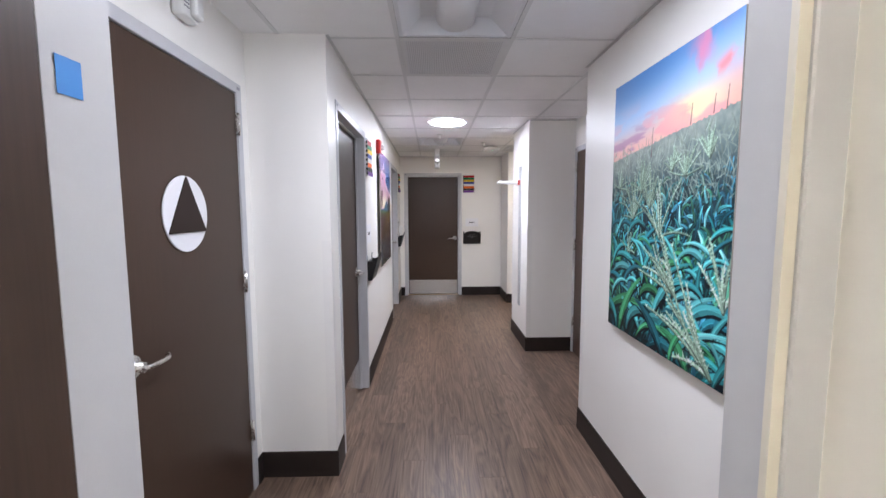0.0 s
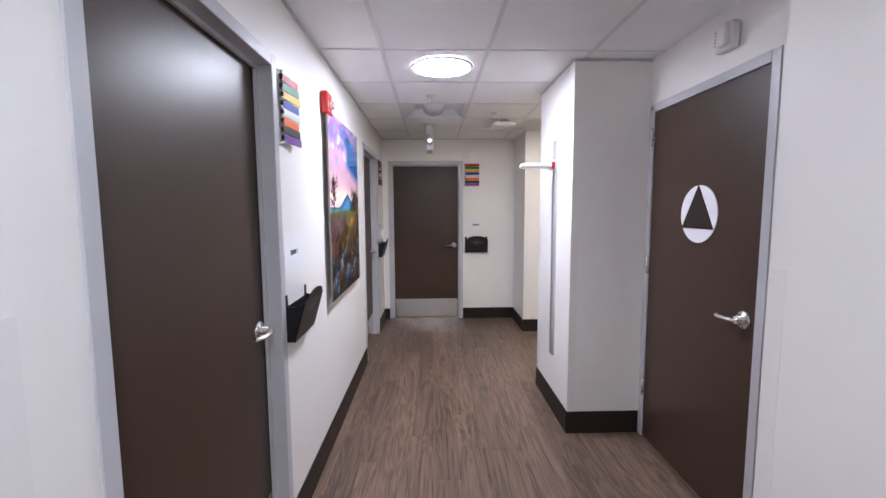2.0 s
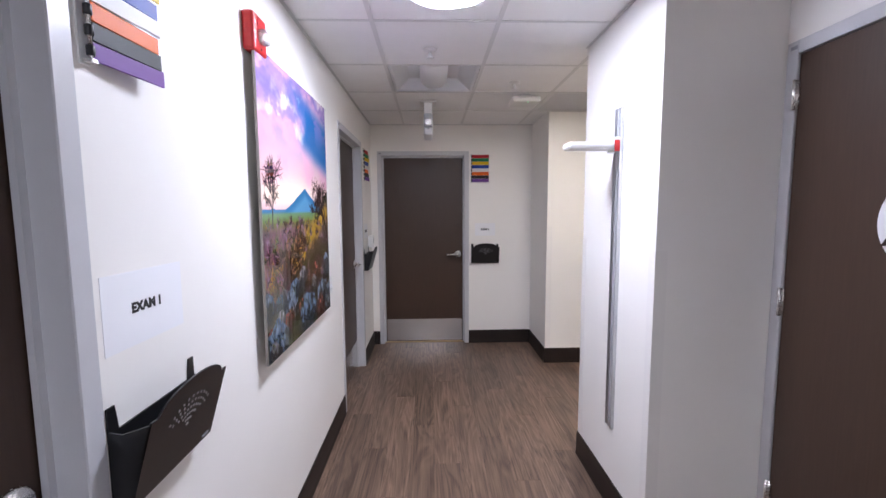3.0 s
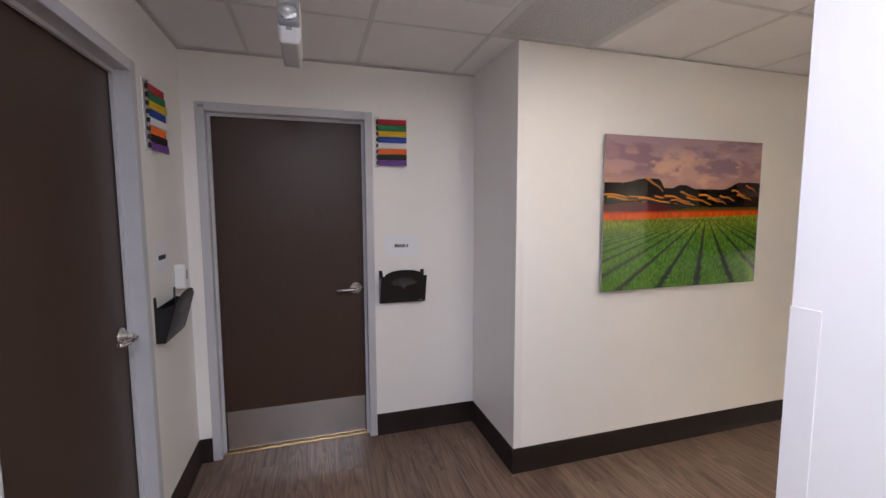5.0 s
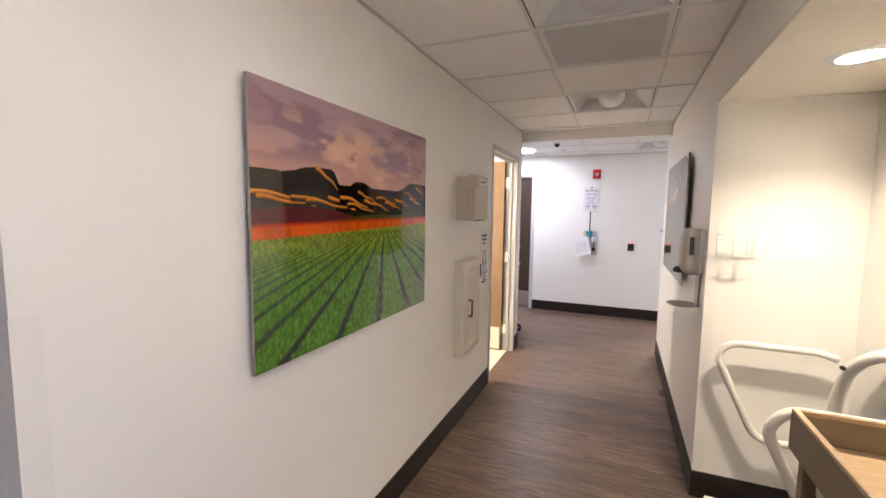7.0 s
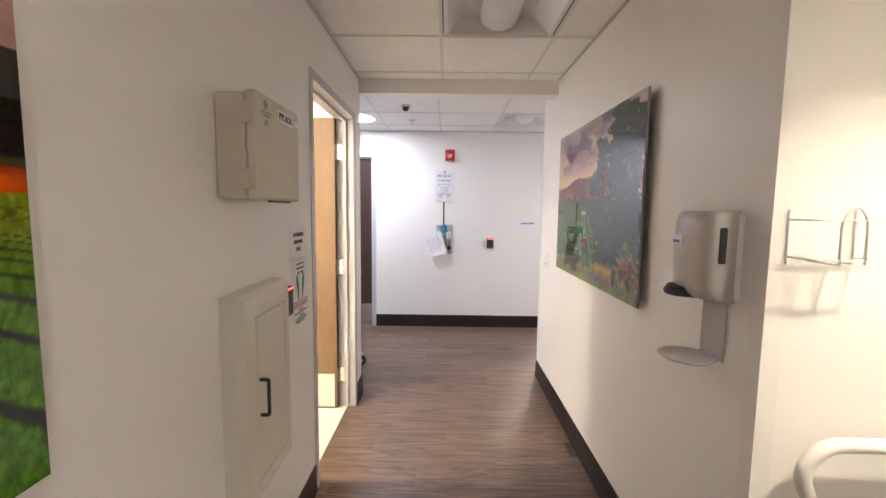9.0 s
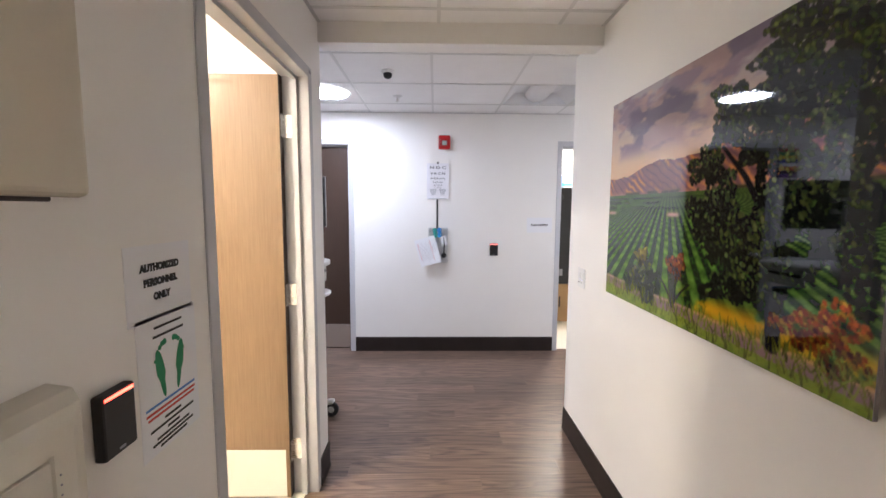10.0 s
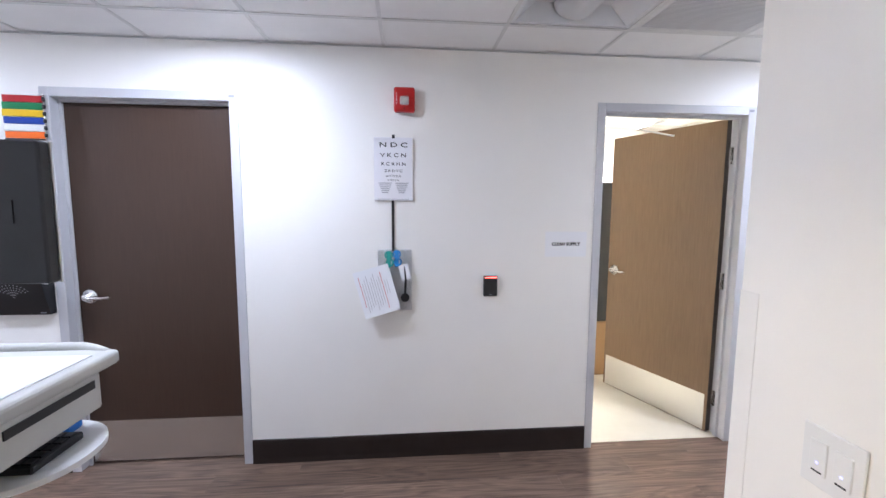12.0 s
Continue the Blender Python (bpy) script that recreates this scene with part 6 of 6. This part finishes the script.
tgp.matrix_basis = pose(0, 0, 0, 0, -14, 0)
sh = thing("instruction_sheet", (ENDX, 6.560, 1.065), -90, "white printed paper hung askew on the wall", "paper")
bm = bmesh.new()
n = 10
g_ = [[bm.verts.new((-0.106 + 0.212 * i / n, -0.046 - 0.022 * (1 - j / n) ** 2 - 0.010 * (i / n - 0.5) ** 2, -0.139 + 0.278 * j / n)) for i in range(n + 1)] for j in range(n + 1)]
for j in range(n):
    for i in range(n):
        bm.faces.new((g_[j][i], g_[j][i + 1], g_[j + 1][i + 1], g_[j + 1][i])).smooth = True
sp_ = part("sheet", bm, PAPER, sh)
sp_.matrix_basis = pose(0, 0, 0, 0, -16, 0)
for k in range(12):
    x, top, low = -0.082 + k * 0.0142, 0.105 - 0.02 * (k * 5 % 3), -0.075 - 0.012 * (k * 7 % 4)
    if k > 9:
        top, low = 0.05, -0.03
    bm = bmesh.new()
    prev = None
    for j in range(7):
        z = low + (top - low) * j / 6
        y = -0.0475 - 0.0225 * (1 - (z + 0.139) / 0.278) ** 2 - 0.010 * (x / 0.212) ** 2
        row = [bm.verts.new((x + d, y, z)) for d in (-0.0014, 0.0014)]
        if prev:
            bm.faces.new((prev[0], prev[1], row[1], row[0]))
        prev = row
    part("print_bar", bm, REDINK if k in (0, 9) else PALEINK, sp_)

# ---------- computer cart ----------
ca = thing("computer_cart", (6.62, 7.58, 0), 0, "pale grey medical computer cart with a black monitor", "cart")
part("worktop", boxed(-0.30, 0.40, -0.30, 0.30, 1.075, 1.12, 0.014, 3), CARTSHADE, ca, "pale grey worktop with a raised rim")
part("work_surface", boxed(-0.27, 0.33, -0.265, 0.265, 1.1195, 1.1235), WHITE, ca)
bm = tube(bmesh.new(), [(0.385, -0.27, 1.105), (0.41, -0.20, 1.12), (0.41, 0.20, 1.12), (0.385, 0.27, 1.105)], 0.018, 10, 1.0, 0.05)
part("push_rail", bm, CARTSHADE, ca)
part("drawer_box", boxed(-0.26, 0.33, -0.285, 0.285, 0.965, 1.074, 0.008, 2), CARTSHADE, ca)
part("slot", boxed(0.02, 0.30, -0.289, -0.284, 1.035, 1.058), BLACK, ca, "black slot under the worktop")
part("bin", boxed(-0.40, -0.02, -0.27, 0.27, 0.86, 0.964, 0.012, 2), CARTSHADE, ca)
corner = lambda cx, cy, a0: [(cx + 0.17 * math.cos(a0 + k * math.pi / 16), cy + 0.17 * math.sin(a0 + k * math.pi / 16)) for k in range(9)]
outline = corner(0.19, -0.17, math.pi) + corner(0.21, -0.17, 1.5 * math.pi) + [(0.38, 0.20), (0.02, 0.20)]
bm = bmesh.new()
lo_, hi_ = [[bm.verts.new((x, y, z)) for x, y in outline] for z in (0.884, 0.900)]
bm.faces.new(lo_[::-1]), bm.faces.new(hi_)
for k in range(len(outline)):
    bm.faces.new((lo_[k], lo_[(k + 1) % len(outline)], hi_[(k + 1) % len(outline)], hi_[k]))
kt = part("keyboard_tray", bm, WHITE, ca, "white rounded keyboard tray")
part("keyboard", boxed(0.10, 0.27, -0.27, 0.18, 0.9005, 0.922, 0.004), SOFTBLACK, kt, "black keyboard")
bm = bmesh.new()
for r in range(5):
    for c in range(16):
        box(bm, 0.108 + r * 0.031, 0.133 + r * 0.031, -0.262 + c * 0.0265, -0.240 + c * 0.0265, 0.921, 0.927)
tagged(part("keys", bm, BLACK, kt), kind="stuff")
part("wrist_rest", boxed(0.285, 0.34, -0.22, 0.18, 0.9005, 0.925, 0.008, 2), mat("blue_gel", (0.02, 0.16, 0.55), 0.35), kt, "blue gel wrist rest")
part("tray_arm", boxed(-0.05, 0.12, -0.05, 0.05, 0.86, 0.885, 0.004), BLACK, ca)
part("column", boxed(-0.13, 0.0, -0.06, 0.06, 0.13, 0.97, 0.012, 2), CARTSHADE, ca)
part("cable", tube(bmesh.new(), [(-0.05, -0.12, 1.40), (-0.07, -0.17, 1.30), (-0.14, -0.15, 1.13), (-0.16, -0.10, 1.10)], 0.005, 8, 1.0, 0.05), BLACK, ca)
part("cable", tube(bmesh.new(), [(-0.06, -0.22, 0.90), (-0.05, -0.24, 0.6), (-0.08, -0.16, 0.35), (-0.07, -0.08, 0.16)], 0.005, 8, 1.0, 0.1), BLACK, ca)
part("base_hub", boxed(-0.17, 0.05, -0.10, 0.10, 0.075, 0.135, 0.02, 2), CARTSHADE, ca)
for x, y in ((0.13, -0.36), (0.13, 0.36), (-0.32, -0.30), (-0.32, 0.30)):
    part("leg", tube(bmesh.new(), [(-0.06, 0, 0.10), (x * 0.55, y * 0.55, 0.115), (x, y, 0.118)], 0.030, 10, 0.55, 0.04), CARTSHADE, ca)
    w_ = part("caster", lathe(bmesh.new(), [(0.046, 0.0), (0.052, 0.005), (0.0535, 0.012), (0.0535, 0.020), (0.046, 0.028)], 28, (x, y + 0.014, 0.0535), "x"), RUBBER, ca, "grey rubber caster")
    part("wheel_disc", lathe(bmesh.new(), [(0.024, 0.0005), (0.022, -0.003), (0.008, -0.004)], 24, (x, y + 0.014, 0.0535), "x"), CARTSHADE, w_)
    part("fork", boxed(x - 0.03, x + 0.042, y - 0.008, y + 0.036, 0.108, 0.122, 0.005, 2), CARTSHADE, ca)
    part("brake_tab", boxed(x + 0.02, x + 0.062, y - 0.004, y + 0.034, 0.094, 0.102, 0.003), CARTSHADE, ca)
part("mast", boxed(0.005, 0.035, -0.03, 0.03, 1.12, 1.56, 0.004), ALU, ca)
mn = part("monitor", boxed(0.12, 0.155, -0.335, 0.225, 1.375, 1.715, 0.006, 2), SOFTBLACK, ca, "black monitor seen from behind")
part("bezel_edge", boxed(0.153, 0.160, -0.338, 0.228, 1.372, 1.718, 0.002), ALU, mn, "silver screen edge")
part("screen", boxed(0.1595, 0.1612, -0.325, 0.215, 1.388, 1.705), BLACK, mn)
part("back_bulge", boxed(0.098, 0.122, -0.20, 0.15, 1.41, 1.67, 0.010, 2), SOFTBLACK, mn)
part("port_recess", boxed(0.117, 0.121, -0.27, -0.215, 1.52, 1.575), BLACK, mn)
part("emblem", lathe(bmesh.new(), [(0.036, -0.098), (0.035, -0.095)], 28, (0, -0.01, 1.635), "x"), GREYINK, mn)
for s_ in (-1, 1):
    part("bracket", boxed(0.060, 0.098, -0.055, 0.055, 1.535 + s_ * 0.038 - 0.018, 1.535 + s_ * 0.038 + 0.018, 0.008, 2), ALU, mn, "silver mounting bracket")
part("joint", boxed(0.035, 0.064, -0.03, 0.03, 1.50, 1.57, 0.006), BLACK, ca)

# ---------- alcove ----------
structure("trim_chair_rail", box(boxed(ALC_X - 0.003, ALC_X, ALC_Y, W2R - 0.06, 1.362, 1.370), 2.2, ALC_X - 0.003, ALC_Y, ALC_Y + 0.003, 1.362, 1.370), PAINT, "thin cream joint strip along the alcove's wall", "trim")
wr = thing("wire_holder", (ALC_X, 5.47, 1.36), -90, "white wire glove-box holder on the alcove's wall", "wire holder")
WIRE = mat("white_wire", (0.80, 0.79, 0.76), 0.3)
part("hoop", tube(bmesh.new(), [(-0.03, -0.09, 0.02), (-0.03, -0.09, 0.13), (0.0, -0.09, 0.165), (0.03, -0.09, 0.13), (0.03, -0.09, 0.02)], 0.0035, 8, 1.0, 0.03), WIRE, wr)
for z in (0.03, 0.125):
    part("rung", tube(bmesh.new(), [(-0.085, -0.002, z), (-0.085, -0.09, z), (0.085, -0.09, z), (0.085, -0.002, z)], 0.0025, 6, 1.0, 0.008), WIRE, wr)
for x in (-0.085, 0.085):
    part("upright", tube(bmesh.new(), [(x, -0.004, 0.01), (x, -0.004, 0.15)], 0.0025, 6), WIRE, wr)
part("tray", tube(bmesh.new(), [(-0.03, -0.004, 0.02), (-0.03, -0.09, 0.02), (0.03, -0.09, 0.02), (0.03, -0.004, 0.02)], 0.0028, 6, 1.0, 0.008), WIRE, wr)

sc = thing("floor_scale", (3.47, 5.31, 0), 0, "white patient scale with handrails standing in the alcove", "scale")
part("platform", boxed(-0.40, 0.40, -0.25, 0.24, 0.012, 0.075, 0.012, 2), TUBEWHITE, sc)
part("mat", boxed(-0.36, 0.36, -0.21, 0.21, 0.0755, 0.081, 0.002), RUBBER, sc, "dark ribbed rubber mat")
for x in (-0.35, 0.35):
    for y in (-0.2, 0.2):
        part("foot", lathe(bmesh.new(), [(0.03, 0.0), (0.03, 0.013), (0.02, 0.015)], 16, (x, y, 0)), RUBBER, sc)
for s_ in (-1, 1):
    x = s_ * 0.41
    part("handrail", tube(bmesh.new(), [(x, -0.24, 0.44), (x, -0.02, 0.425), (x, 0.045, 0.46), (x, 0.225, 0.85), (x, 0.17, 0.925), (x, -0.20, 0.925), (x, -0.27, 0.90)], 0.0185, 14, 1.0, 0.07), TUBEWHITE, sc, "bent white tube handrail")
    part("post", tube(bmesh.new(), [(x, -0.27, 0.05), (x, -0.27, 0.55), (x - s_ * 0.03, -0.272, 0.75), (x - s_ * 0.10, -0.277, 0.89), (x - s_ * 0.21, -0.30, 0.99), (x - s_ * 0.36, -0.36, 1.055)], 0.034, 16, 0.75, 0.10), TUBEWHITE, sc)
    for z, d in ((0.44, 0.0), (0.90, 0.10)):
        part("bolt", cyl(bmesh.new(), (x - s_ * (d + 0.036), -0.24, z), (x - s_ * (d + 0.02), -0.24, z), 0.010, n=14), INK, sc)
hd = part("display_head", boxed(-0.10, 0.10, -0.035, 0.025, -0.085, 0.085, 0.022, 3), WHITE, sc, "white scale display head")
hd.matrix_basis = pose(0.06, -0.385, 1.115, -20, 0, 25)
part("face", boxed(-0.088, 0.088, 0.0245, 0.0270, -0.075, 0.075, 0.001), PAPER, hd, "white keypad face")
for r in range(4):
    for c in range(4):
        part("key", boxed(-0.058 + c * 0.032, -0.038 + c * 0.032, 0.0265, 0.0285, -0.062 + r * 0.026, -0.046 + r * 0.026), BLUEINK, hd, "blue key")
part("readout", boxed(-0.06, 0.06, 0.0265, 0.0285, 0.044, 0.068), RUBBER, hd, "grey readout")

tc = thing("tray_stand", (2.62, 5.255, 0), 0, "tan wooden tray on a dark stand in the alcove", "stand")
WOODTAN = grained("tray_wood", (0.42, 0.29, 0.16), (0.52, 0.37, 0.22), (0.35, 0.45), along="y")
TRAYDARK = varied("tray_side_laminate", (0.22, 0.165, 0.105), (0.26, 0.195, 0.125), (0.4, 0.5))
tw, td, tz = 0.31, 0.255, 0.86
part("tray_floor", boxed(-tw + 0.02, tw - 0.02, -td + 0.02, td - 0.02, tz + 0.02, tz + 0.035), WOODTAN, tc)
for q in ((-tw, tw, td - 0.018, td), (-tw, tw, -td, -td + 0.018), (-tw, -tw + 0.018, -td + 0.018, td - 0.018), (tw - 0.018, tw, -td + 0.018, td - 0.018)):
    part("tray_side", boxed(*q, tz, tz + 0.115), TRAYDARK, tc, "dark tray side")
    part("tray_rim", boxed(*q, tz + 0.1155, tz + 0.130, 0.002), WOODTAN, tc, "tan wooden rim")
for x in (-tw + 0.04, tw - 0.04):
    for y in (-td + 0.04, td - 0.04):
        part("leg", boxed(x - 0.018, x + 0.018, y - 0.018, y + 0.018, 0, tz, 0.002), TRAYDARK, tc)
part("shelf", boxed(-tw + 0.03, tw - 0.03, -td + 0.03, td - 0.03, 0.55, 0.568), TRAYDARK, tc)

# ---------- supply room ----------
bx = thing("carton", (9.48, 4.70, 0.003), 0, "brown cardboard carton standing on the supply room floor", "carton")
part("body", boxed(-0.19, 0.19, -0.26, 0.26, 0, 0.50, 0.004), CARD, bx)
part("flap", boxed(-0.192, 0.192, -0.262, 0.0, 0.5005, 0.506), CARD, bx)
part("print_bar", boxed(-0.1915, -0.1900, 0.12, 0.14, 0.20, 0.34), INK, bx)
bk = thing("storage_bin", (9.48, 4.70, 0.51), 0, "tall black storage cabinet resting on a carton", "cabinet")
part("body", boxed(-0.18, 0.18, -0.25, 0.25, 0, 1.27, 0.012, 2), SOFTBLACK, bk)
part("panel_line", boxed(-0.1825, -0.180, -0.20, 0.22, 0.86, 0.875), BLACK, bk)
part("vent_disc", lathe(bmesh.new(), [(0.035, 0.1795), (0.03, 0.183)], 20, (0, 0, 0), "x"), RUBBER, bk)
bk.children[-1].matrix_basis = pose(0, 0.15, 1.14, 0, 0, 180)
part("label", boxed(-0.1835, -0.1815, 0.10, 0.20, 0.11, 0.20), GREYINK, bk)
shf = thing("wire_shelf", (10.2, 4.9, 0.003), 0, "chrome wire shelving unit in the supply room", "shelf")
for z in (0.3, 1.0, 1.75, 2.2):
    bm = bmesh.new()
    for k in range(15):
        box(bm, -0.22, 0.22, -0.6 + k * 0.0857 - 0.002, -0.6 + k * 0.0857 + 0.002, z, z + 0.004)
    box(bm, -0.225, -0.217, -0.61, 0.61, z - 0.02, z + 0.01)
    box(bm, 0.217, 0.225, -0.61, 0.61, z - 0.02, z + 0.01)
    part("wire_tier", bm, CHROME, shf)
for x in (-0.22, 0.22):
    for y in (-0.6, 0.6):
        part("post", cyl(bmesh.new(), (x, y, 0), (x, y, 2.3), 0.0125, n=12), CHROME, shf)
for k, (yy, c_) in enumerate(((-0.40, SKY), (-0.12, SIGNWHITE), (0.15, SKY), (0.40, SIGNWHITE))):
    pk = thing("supply_pack", (10.2, 4.9 + yy, 1.757), 0, "blue and white wrapped supply pack on a wire shelf", "pack", "wrapped packs")
    bm = boxed(-0.16, 0.16, -0.11, 0.11, 0, 0.24 + 0.04 * (k % 2), 0.03, 3)
    part("wrap", bm, SIGNWHITE if k % 2 else mat("wrap_blue_%s" % "ab"[k // 2], (0.35, 0.55, 0.82), 0.3), pk)
    part("band", boxed(-0.163, 0.163, -0.113, 0.113, 0.08, 0.12, 0.002), c_, pk)
# ---------- floor planks, each a piece of its own ----------
PW, PL = 0.152, 1.22
random.seed(7)


def plank_mesh(w, l):
    bm = bmesh.new()
    b = 0.0011
    lo = [bm.verts.new((x, y, -0.004)) for x, y in ((0, 0), (w, 0), (w, l), (0, l))]
    md = [bm.verts.new((x, y, -0.0009)) for x, y in ((0, 0), (w, 0), (w, l), (0, l))]
    hi = [bm.verts.new((x, y, 0)) for x, y in ((b, b), (w - b, b), (w - b, l - b), (b, l - b))]
    for a, c in ((lo, md), (md, hi)):
        for i in range(4):
            bm.faces.new((a[i], a[(i + 1) % 4], c[(i + 1) % 4], c[i]))
    bm.faces.new(hi)
    return mesh_of("plank", bm, PLANK)


SPANS = [(-0.62, 0.99, -1.6, 0.86), (REC_L, REC_R + 0.02, 0.86, 2.60), (WL, REC_R + 0.02, 2.60, PIL0), (WL, 4.0, PIL0, 5.65), (WL, 6.2, 5.65, W2L + 0.08), (WL, NICHE_X, W2L + 0.08, BACK + 0.07), (6.17, ENDX + 0.06, 2.6, 10.0)]
FULL, SHARED = plank_mesh(PW, PL), {}
done = 0
for i in range(math.floor(-0.7 / PW), math.ceil(8.3 / PW)):
    x = i * PW
    shift = ((i * 0.381966) % 1.0) * PL
    for j in range(-3, 10):
        y = j * PL - shift
        for x0, x1, y0, y1 in SPANS:
            if x + PW > x0 + 0.01 and x < x1 - 0.01 and y + PL > y0 + 0.01 and y < y1 - 0.01:
                ob = new("plank", FULL)
                ob.matrix_basis = Matrix.Translation((x, y, 0))
                ob.parent = floor
                done += 1
                break
